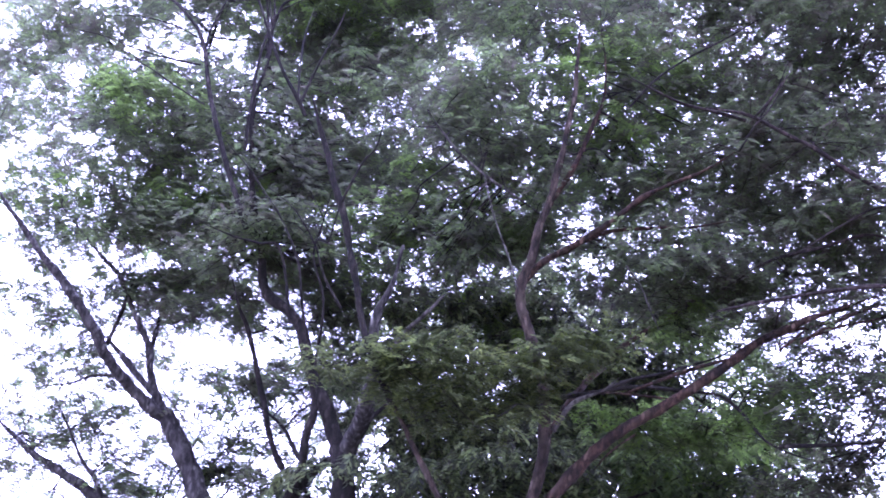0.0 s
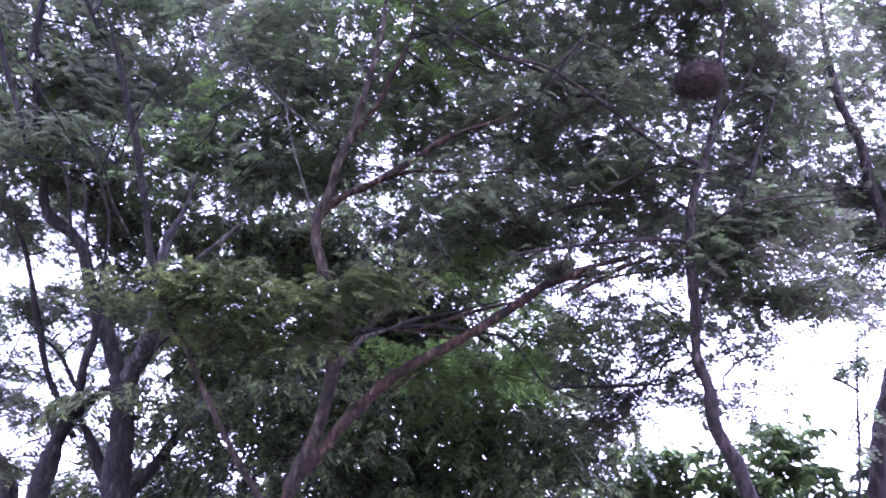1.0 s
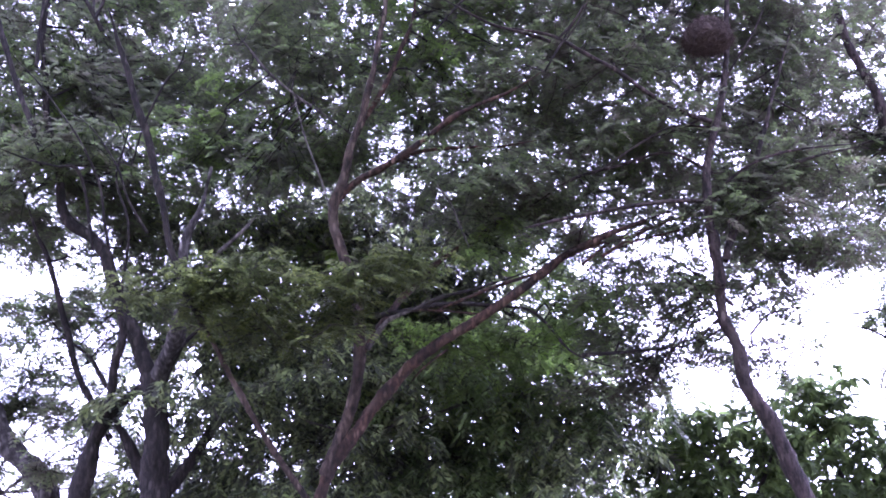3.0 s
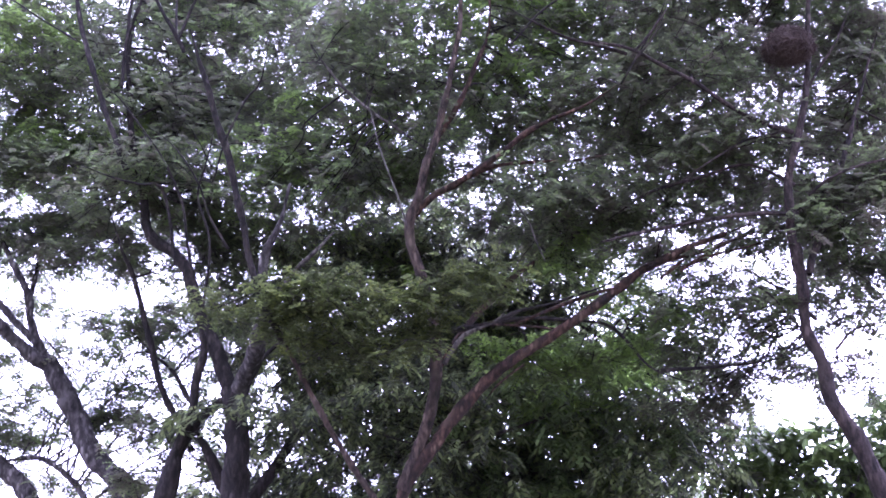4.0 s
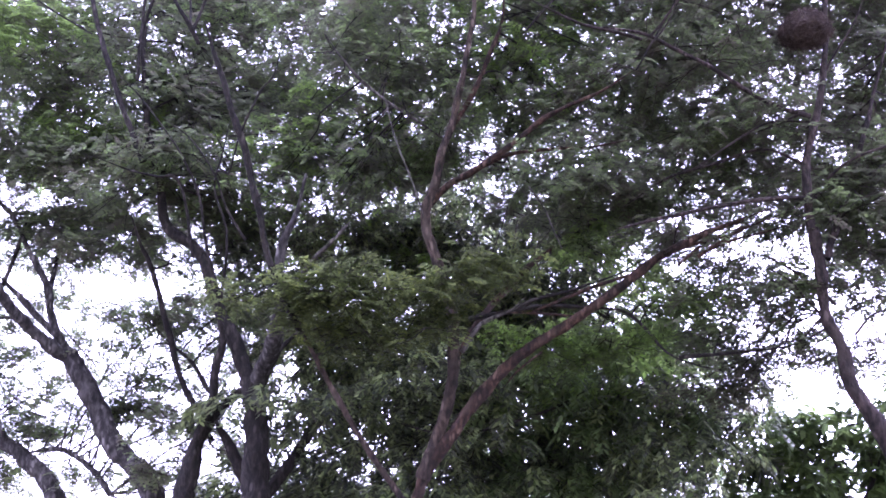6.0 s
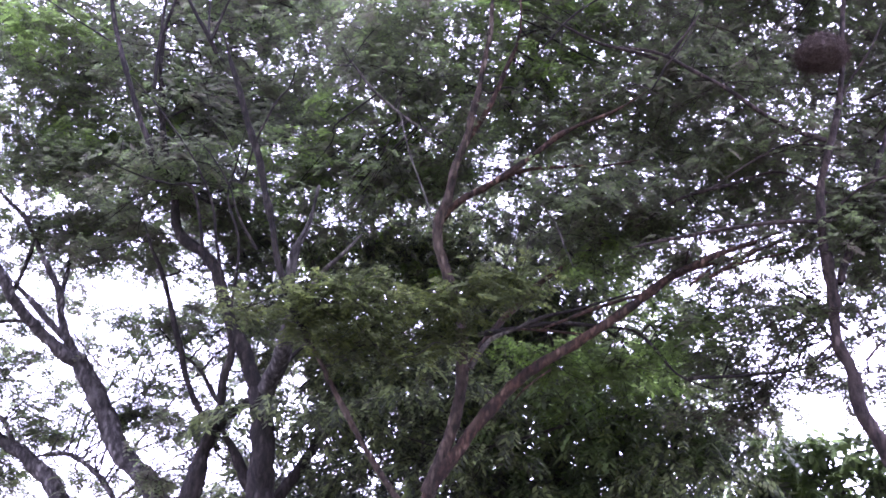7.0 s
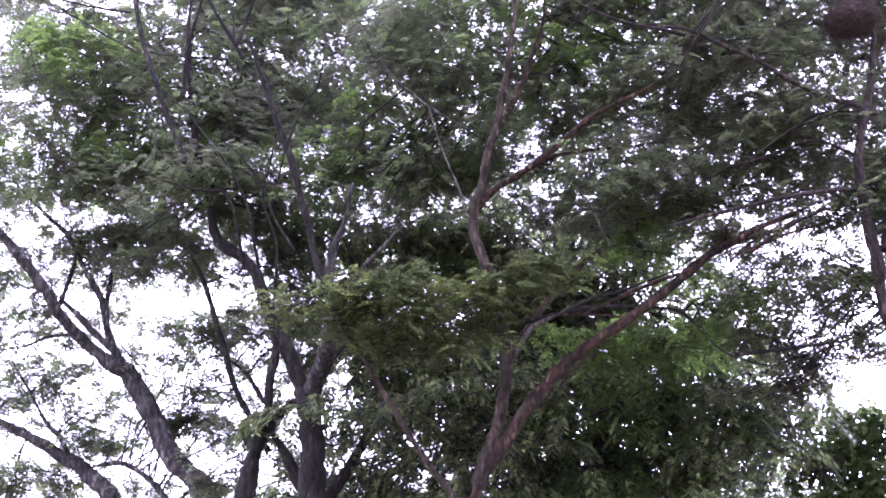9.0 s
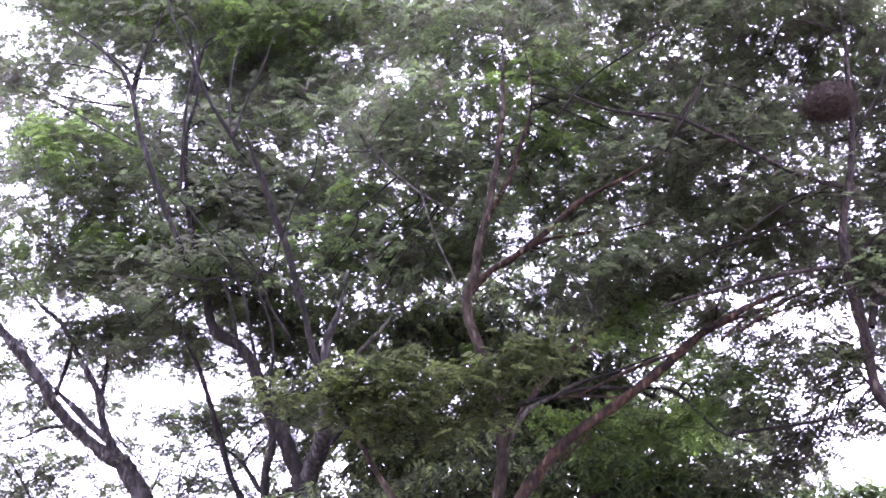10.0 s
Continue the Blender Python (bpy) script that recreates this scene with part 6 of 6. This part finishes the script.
bough(second_young_tree, (9.40, 16.50, 4.56), (0.62, 0.44, 0.36), 0.62)
bough(second_young_tree, (8.58, 16.40, 3.86), (0.61, 0.45, 0.4), 0.60)
bough(stout_tree, (9.01, 15.30, 6.01), (0.17, 0.17, 0.17), 0.45, tint="dusky")
bough(stout_tree, (9.42, 15.30, 6.08), (0.19, 0.19, 0.19), 0.45, tint="dusky")
bough(stout_tree, (9.54, 15.30, 5.69), (0.17, 0.17, 0.17), 0.45, tint="dusky")
bough(stout_tree, (9.08, 15.30, 5.55), (0.10, 0.10, 0.10), 0.45, tint="dusky")
bough(stout_tree, (9.40, 15.30, 7.00), (0.21, 0.21, 0.21), 0.45, tint="dusky")
bough(slender_tree, (7.57, 15.80, 11.42), (0.55, 0.45, 0.35), 0.32, tint="dusky")
bough(slender_tree, (7.92, 15.80, 10.43), (0.55, 0.45, 0.35), 0.35, tint="dusky")
bough(slender_tree, (7.54, 15.80, 9.51), (0.55, 0.45, 0.35), 0.35, tint="dusky")
bough(slender_tree, (8.10, 15.80, 8.70), (0.55, 0.45, 0.35), 0.35, tint="dusky")
bough(slender_tree, (8.55, 15.80, 11.53), (0.55, 0.45, 0.35), 0.28, tint="dusky")
bough(slender_tree, (7.16, 15.80, 8.41), (0.55, 0.45, 0.35), 0.32, tint="dusky")
bough(slender_tree, (6.68, 15.80, 9.00), (0.55, 0.45, 0.35), 0.28, tint="dusky")
bough(slender_tree, (6.62, 15.80, 7.85), (0.55, 0.45, 0.35), 0.32, tint="dusky")
bough(slender_tree, (7.52, 15.80, 7.72), (0.55, 0.45, 0.35), 0.35, tint="dusky")
bough(sapling, (7.04, 13.50, 5.40), (0.10, 0.10, 0.10), 0.60)
bough(sapling, (6.82, 13.50, 5.29), (0.09, 0.09, 0.09), 0.60)
bough(sapling, (6.99, 13.50, 4.76), (0.09, 0.09, 0.09), 0.60)
bough(sapling, (7.16, 13.50, 5.88), (0.07, 0.07, 0.07), 0.60)
bough(sapling, (6.96, 13.50, 4.49), (0.06, 0.06, 0.06), 0.60)
bough(sapling, (6.96, 13.50, 4.26), (0.07, 0.07, 0.07), 0.60)
bough(sapling, (7.14, 13.50, 5.70), (0.05, 0.05, 0.05), 0.60)
bough(sapling, (6.93, 13.50, 5.46), (0.07, 0.07, 0.07), 0.60)
bough(sapling, (7.21, 13.50, 5.48), (0.06, 0.06, 0.06), 0.60)
bough(sapling, (6.96, 13.50, 5.02), (0.05, 0.05, 0.05), 0.60)
bough(sapling, (6.38, 13.50, 5.43), (0.04, 0.04, 0.04), 0.60)
bough(sapling, (6.45, 13.50, 5.23), (0.04, 0.04, 0.04), 0.60)
bough(reddish_tree, (-1.29, 15.20, 8.19), (0.55, 0.45, 0.35), 0.35)
bough(reddish_tree, (-0.75, 15.20, 8.49), (0.55, 0.45, 0.35), 0.30)
bough(reddish_tree, (1.04, 15.20, 8.10), (0.55, 0.45, 0.35), 0.40)
bough(reddish_tree, (1.77, 15.20, 8.49), (0.55, 0.45, 0.35), 0.40)
bough(reddish_tree, (2.29, 15.20, 8.10), (0.55, 0.45, 0.35), 0.40)
bough(reddish_tree, (1.56, 15.20, 7.66), (0.55, 0.45, 0.35), 0.35)
bough(reddish_tree, (2.62, 15.20, 7.52), (0.55, 0.45, 0.35), 0.35)
bough(reddish_tree, (-2.34, 15.20, 7.71), (0.55, 0.45, 0.35), 0.35)
bough(reddish_tree, (-2.99, 15.20, 8.19), (0.55, 0.45, 0.35), 0.35)
bough(reddish_tree, (-3.16, 15.20, 10.97), (0.55, 0.45, 0.35), 0.30)
bough(reddish_tree, (-2.09, 15.20, 10.33), (0.55, 0.45, 0.35), 0.35)
bough(reddish_tree, (-1.26, 15.20, 10.97), (0.55, 0.45, 0.35), 0.35)
bough(reddish_tree, (-0.78, 15.20, 10.01), (0.55, 0.45, 0.35), 0.35)
bough(reddish_tree, (-2.61, 15.20, 9.49), (0.55, 0.45, 0.35), 0.30)
bough(reddish_tree, (-1.49, 15.20, 9.19), (0.55, 0.45, 0.35), 0.35)
bough(reddish_tree, (2.88, 15.20, 8.99), (0.55, 0.45, 0.35), 0.30)
bough(reddish_tree, (0.79, 15.20, 8.99), (0.55, 0.45, 0.35), 0.25)
bough(forked_tree, (-8.86, 16.00, 12.95), (0.7, 0.5, 0.4), 0.30)
bough(forked_tree, (-7.79, 16.00, 12.13), (0.7, 0.5, 0.4), 0.28)
bough(forked_tree, (-8.39, 16.00, 10.98), (0.7, 0.5, 0.4), 0.32)
bough(forked_tree, (-6.88, 16.00, 12.80), (0.7, 0.5, 0.4), 0.30)
bough(forked_tree, (-5.84, 16.00, 11.75), (0.7, 0.5, 0.4), 0.28)
bough(forked_tree, (-7.28, 16.00, 10.45), (0.7, 0.5, 0.4), 0.32)
bough(low_tree, (-10.45, 18.00, 7.82), (0.75, 0.50, 0.28), 0.30)
bough(low_tree, (-9.64, 18.00, 7.28), (0.75, 0.50, 0.28), 0.30)
bough(low_tree, (-10.13, 18.00, 6.49), (0.75, 0.50, 0.28), 0.35)
bough(low_tree, (-8.93, 18.00, 5.57), (0.75, 0.50, 0.28), 0.35)
bough(low_tree, (-9.44, 18.00, 4.93), (0.75, 0.50, 0.28), 0.35)
bough(low_tree, (-7.96, 18.00, 5.00), (0.75, 0.50, 0.28), 0.35)
bough(low_tree, (-7.81, 18.00, 6.46), (0.75, 0.50, 0.28), 0.30)
bough(low_tree, (-7.42, 18.00, 7.91), (0.75, 0.50, 0.28), 0.25)
bough(low_tree, (-6.94, 18.00, 7.04), (0.75, 0.50, 0.28), 0.30)
bough(reddish_tree, (-1.86, 14.80, 9.96), (0.55, 0.45, 0.32), 0.40)
bough(reddish_tree, (-1.30, 14.80, 9.70), (0.55, 0.45, 0.32), 0.40)
bough(reddish_tree, (-2.31, 15.00, 10.34), (0.55, 0.45, 0.32), 0.40)
bough(reddish_tree, (1.49, 14.50, 10.58), (0.55, 0.45, 0.32), 0.40)
bough(reddish_tree, (2.00, 14.50, 10.01), (0.55, 0.45, 0.32), 0.40)
bough(reddish_tree, (0.95, 14.50, 10.28), (0.55, 0.45, 0.32), 0.35)
bough(stout_tree, (8.21, 16.00, 11.10), (0.55, 0.45, 0.32), 0.40, tint="dusky")
bough(stout_tree, (8.52, 16.00, 9.76), (0.55, 0.45, 0.32), 0.40, tint="dusky")
bough(stout_tree, (7.32, 15.50, 8.45), (0.55, 0.45, 0.32), 0.35, tint="dusky")
bough(stout_tree, (8.41, 16.00, 8.36), (0.55, 0.45, 0.32), 0.40, tint="dusky")
bough(stout_tree, (7.77, 16.00, 7.44), (0.55, 0.45, 0.32), 0.40, tint="dusky")
bough(stout_tree, (7.30, 15.50, 9.70), (0.55, 0.45, 0.32), 0.30, tint="dusky")
bough(reddish_tree, (1.51, 14.50, 8.31), (0.55, 0.45, 0.32), 0.30)
bough(reddish_tree, (0.65, 14.50, 7.94), (0.55, 0.45, 0.32), 0.25)

bough(young_tree, (4.60, 15.70, 2.60), (0.60, 0.50, 0.40), 0.55)
bough(young_tree, (5.60, 15.70, 2.50), (0.70, 0.50, 0.40), 0.55)
bough(young_tree, (5.00, 15.90, 3.30), (0.60, 0.50, 0.50), 0.55)
bough(second_young_tree, (7.30, 16.30, 2.60), (0.70, 0.50, 0.40), 0.55)
bough(second_young_tree, (8.40, 16.40, 2.70), (0.70, 0.50, 0.40), 0.55)
bough(second_young_tree, (7.90, 16.20, 3.20), (0.60, 0.50, 0.40), 0.55)
bough(second_young_tree, (9.40, 16.40, 3.00), (0.60, 0.50, 0.40), 0.55)
bough(second_young_tree, (6.30, 16.10, 3.30), (0.50, 0.50, 0.40), 0.55)
bough(slender_tree, (5.45, 13.60, 5.90), (0.45, 0.40, 0.30), 0.40, tint="dusky")
bough(slender_tree, (5.93, 13.60, 6.31), (0.45, 0.40, 0.35), 0.45, tint="dusky")
bough(slender_tree, (5.45, 13.60, 5.35), (0.40, 0.40, 0.20), 0.30, tint="dusky")
bough(slender_tree, (5.73, 13.60, 4.88), (0.35, 0.40, 0.20), 0.30, tint="dusky")
bough(dark_tree, (-3.54, 17.40, 7.88), (0.60, 0.50, 0.40), 0.50)
bough(dark_tree, (-2.60, 17.40, 7.24), (0.60, 0.50, 0.40), 0.50)
bough(dark_tree, (-3.37, 17.40, 6.83), (0.50, 0.50, 0.35), 0.45)
bough(dark_tree, (-3.90, 17.40, 7.35), (0.40, 0.50, 0.35), 0.40)
bough(dark_tree, (-2.23, 17.40, 7.98), (0.60, 0.50, 0.40), 0.50)
bough(dark_tree, (-1.32, 17.40, 7.55), (0.60, 0.50, 0.40), 0.50)
bough(dark_tree, (-0.62, 17.40, 7.97), (0.60, 0.50, 0.40), 0.50)
bough(dark_tree, (-2.57, 17.40, 6.42), (0.60, 0.50, 0.35), 0.45)

# ---- growth ----
grow(leaning_tree, "feathery", bark_grey, 0.22, 1.30)
grow(low_tree, "feathery", bark_grey, 0.22, 1.30)
grow(forked_tree, "feathery", bark_brown, 0.24, 1.03)
grow(reddish_tree, "feathery", bark_brown, 0.24, 0.98)
grow(slender_tree, "feathery", bark_mauve, 0.24, 1.30)
grow(stout_tree, "feathery", bark_mauve, 0.24, 0.96)
grow(dark_tree, "droop", bark_brown, 0.27, 1.48)
grow(young_tree, "broad", bark_brown, 0.27, 1.0)
grow(second_young_tree, "broad", bark_brown, 0.27, 1.0)
grow(sapling, "feathery", bark_brown, 0.02, 5.0)


# ---- unseen canopy added over the boughs, to block light from above ----
def unseen_canopy(owner, middle, wide, deep, seed, layers=2.4):
    """An added light-blocking canopy out of view, coarse sprays in a sloping, domed cloud."""
    own = np.random.default_rng(seed)
    size = 0.46
    n = int(layers * math.pi * wide * deep / (size * size * 0.22))
    a, r = own.uniform(0, 2 * np.pi, n), np.sqrt(own.uniform(0, 1, n))
    x, y = middle[0] + np.cos(a) * r * wide, middle[1] + np.sin(a) * r * deep
    z = 2.6 + 0.86 * y + (1.3 - r) * own.uniform(0, 2.2, n)
    pos = np.stack([x, y, z], 1)
    pos += np.array([noise.noise_vector(Vector(p * 0.6)) for p in pos]) * np.array((0.8, 0.8, 0.3))
    leaf = np.array([(0, 0, 0), (0.5, 0.22, 0.02), (1.0, 0, -0.12), (0.5, -0.22, 0.02)]) * size
    m = turn_arrays(own.uniform(0, 6.3, n), own.normal(0.12, 0.3, n), own.normal(0, 0.3, n))
    v = np.einsum("vk,nkj->nvj", leaf, m) * own.uniform(0.6, 1.2, n)[:, None, None] + (pos - np.array(owner.location))[:, None, :]
    part("unseen_canopy", quads("unseen_canopy", v.reshape(-1, 3), np.arange(n * 4).reshape(-1, 4)), LEAF["leaf"], owner, kind="stuff")


unseen_canopy(leaning_tree, (-10.5, 15.5), 3.6, 3.6, 21, 1.2)
unseen_canopy(forked_tree, (-5.4, 15.6), 4.6, 3.8, 22)
unseen_canopy(reddish_tree, (0.2, 14.6), 4.6, 4.0, 23)
unseen_canopy(slender_tree, (5.2, 13.0), 3.6, 3.4, 24)
unseen_canopy(stout_tree, (10.0, 15.2), 3.6, 3.6, 25)


# ---- unseen broad trees added round and over the viewer to block sky light ----
def unseen_shade_tree(base, height, reach, seed):
    own = np.random.default_rng(seed)
    ob = tree("unseen_shade_tree", "unseen broad leafy tree added near the viewer to block light", base)
    x, y, z = base
    limb(ob, "trunk", [(x, y, -0.12, 0.3), (x, y, 0.3, 0.24), (x + 0.15, y, height * 0.3, 0.2), (x - 0.1, y + 0.1, height * 0.55, 0.15), (x, y, height * 0.9, 0.03)], bark_grey)
    for k in range(7):
        a = 2 * math.pi * (k + own.uniform(-0.2, 0.2)) / 7
        dx, dy = math.cos(a) * reach * 0.75, math.sin(a) * reach * 0.75
        top = height * own.uniform(0.72, 0.9)
        limb(ob, "limb", [(x, y, height * 0.42, 0.1), (x + dx * 0.45, y + dy * 0.45, height * 0.62, 0.07), (x + dx, y + dy, top, 0.02)], bark_grey)
    n = 5200
    d = own.normal(size=(n, 3))
    d /= np.linalg.norm(d, axis=1)[:, None]
    pos = d * (own.uniform(0, 1, n) ** 0.4)[:, None] * np.array((reach, reach, height * 0.24)) + np.array((0, 0, height * 0.76))
    pos += np.array([noise.noise_vector(Vector(p * 0.45)) for p in pos]) * 0.9
    leaf = np.array([(0, 0, 0), (0.22, 0.1, 0.02), (0.46, 0, -0.05), (0.22, -0.1, 0.02)])
    m = turn_arrays(own.uniform(0, 6.3, n), own.normal(0.15, 0.4, n), own.normal(0, 0.4, n))
    v = np.einsum("vk,nkj->nvj", leaf, m) * own.uniform(0.7, 1.3, n)[:, None, None] + pos[:, None, :]
    fs = np.arange(n * 4).reshape(-1, 4)
    part("crown", quads("crown", v.reshape(-1, 3), fs), LEAF["broad"], ob, kind="stuff")
    return ob


last = None
for at, high, wide, seed in (((-8.5, -4.0, 0), 12.0, 5.0, 11), ((-1.0, -7.0, 0), 14.0, 6.0, 12), ((7.5, -4.5, 0), 12.5, 5.2, 13), ((-14.0, 5.0, 0), 14.0, 5.2, 15), ((14.5, 5.0, 0), 14.0, 5.2, 16), ((16.0, 11.5, 0), 15.0, 4.6, 17), ((-16.0, 12.5, 0), 15.0, 4.6, 18), ((1.8, -1.8, 0), 13.5, 5.0, 14)):
    last = unseen_shade_tree(at, high, wide, seed)
# sloping roof of sprays added over the viewer, keeps front light off the grove
unseen_canopy(last, (-0.5, 5.6), 11.0, 5.4, 26, 3.2)


# ---- nest ----
def build_nest():
    nest = new("nest")
    nest.location = (4.66, 12.72, 9.19)
    tagged(nest, "domed reddish-brown twig nest wedged on the slender stem", "nest")
    m, n, l, b = shader("nest_straw")
    geo = n.new("ShaderNodeNewGeometry")
    tc = n.new("ShaderNodeTexCoord")
    ns = n.new("ShaderNodeTexNoise")
    ns.inputs["Scale"].default_value = 14
    ns.inputs["Detail"].default_value = 6
    l.new(tc.outputs["Object"], ns.inputs["Vector"])
    mixv = n.new("ShaderNodeMath")
    mixv.operation = "MULTIPLY_ADD"
    mixv.inputs[1].default_value = 0.4
    l.new(geo.outputs["Random Per Island"], mixv.inputs[0])
    l.new(ns.outputs["Fac"], mixv.inputs[2])
    r = ramp(n, [(0.3, (0.030, 0.021, 0.0185)), (0.6, (0.058, 0.039, 0.034)), (0.95, (0.094, 0.068, 0.060))])
    l.new(mixv.outputs["Value"], r.inputs["Fac"])
    l.new(r.outputs["Color"], b.inputs["Base Color"])
    b.inputs["Roughness"].default_value = 0.95
    bm = bmesh.new()
    bmesh.ops.create_icosphere(bm, subdivisions=4, radius=1)
    for v in bm.verts:
        k = 1 + 0.2 * noise.noise(v.co * 1.6 + Vector((3, 1, 7))) + 0.16 * noise.noise(v.co * 5)
        z = v.co.z
        wide, tall = (1 - 0.3 * z * z, 0.34) if z > 0 else (1 - 0.25 * z * z, 0.15)
        v.co = Vector((v.co.x * 0.33 * k * wide, v.co.y * 0.32 * k * wide, z * tall * k))
    me = bpy.data.meshes.new("core")
    bm.to_mesh(me)
    bm.free()
    part("core", me, m, nest)
    vs, fs, count = [], [], 0
    for _ in range(1100):
        d = rng.normal(size=3)
        d /= np.linalg.norm(d)
        wide = 1 - 0.3 * d[2] ** 2
        a = d * np.array((0.33 * wide, 0.31 * wide, 0.33 if d[2] > 0 else 0.15))
        t = np.cross(d, rng.normal(size=3))
        t /= np.linalg.norm(t)
        h = rng.uniform(0.04, 0.13)
        lift = d * rng.uniform(0.0, 0.07)
        c = spline([(*(a - t * h), 0.003), (*(a + d * 0.02), 0.0035), (*(a + t * h + lift), 0.002)], 0.08)
        v, f = tube(c, 4)
        vs.append(v)
        fs.append(np.array(f) + count)
        count += len(v)
    part("straw", quads("straw", np.vstack(vs), np.vstack(fs)), m, nest, kind="stuff")


build_nest()
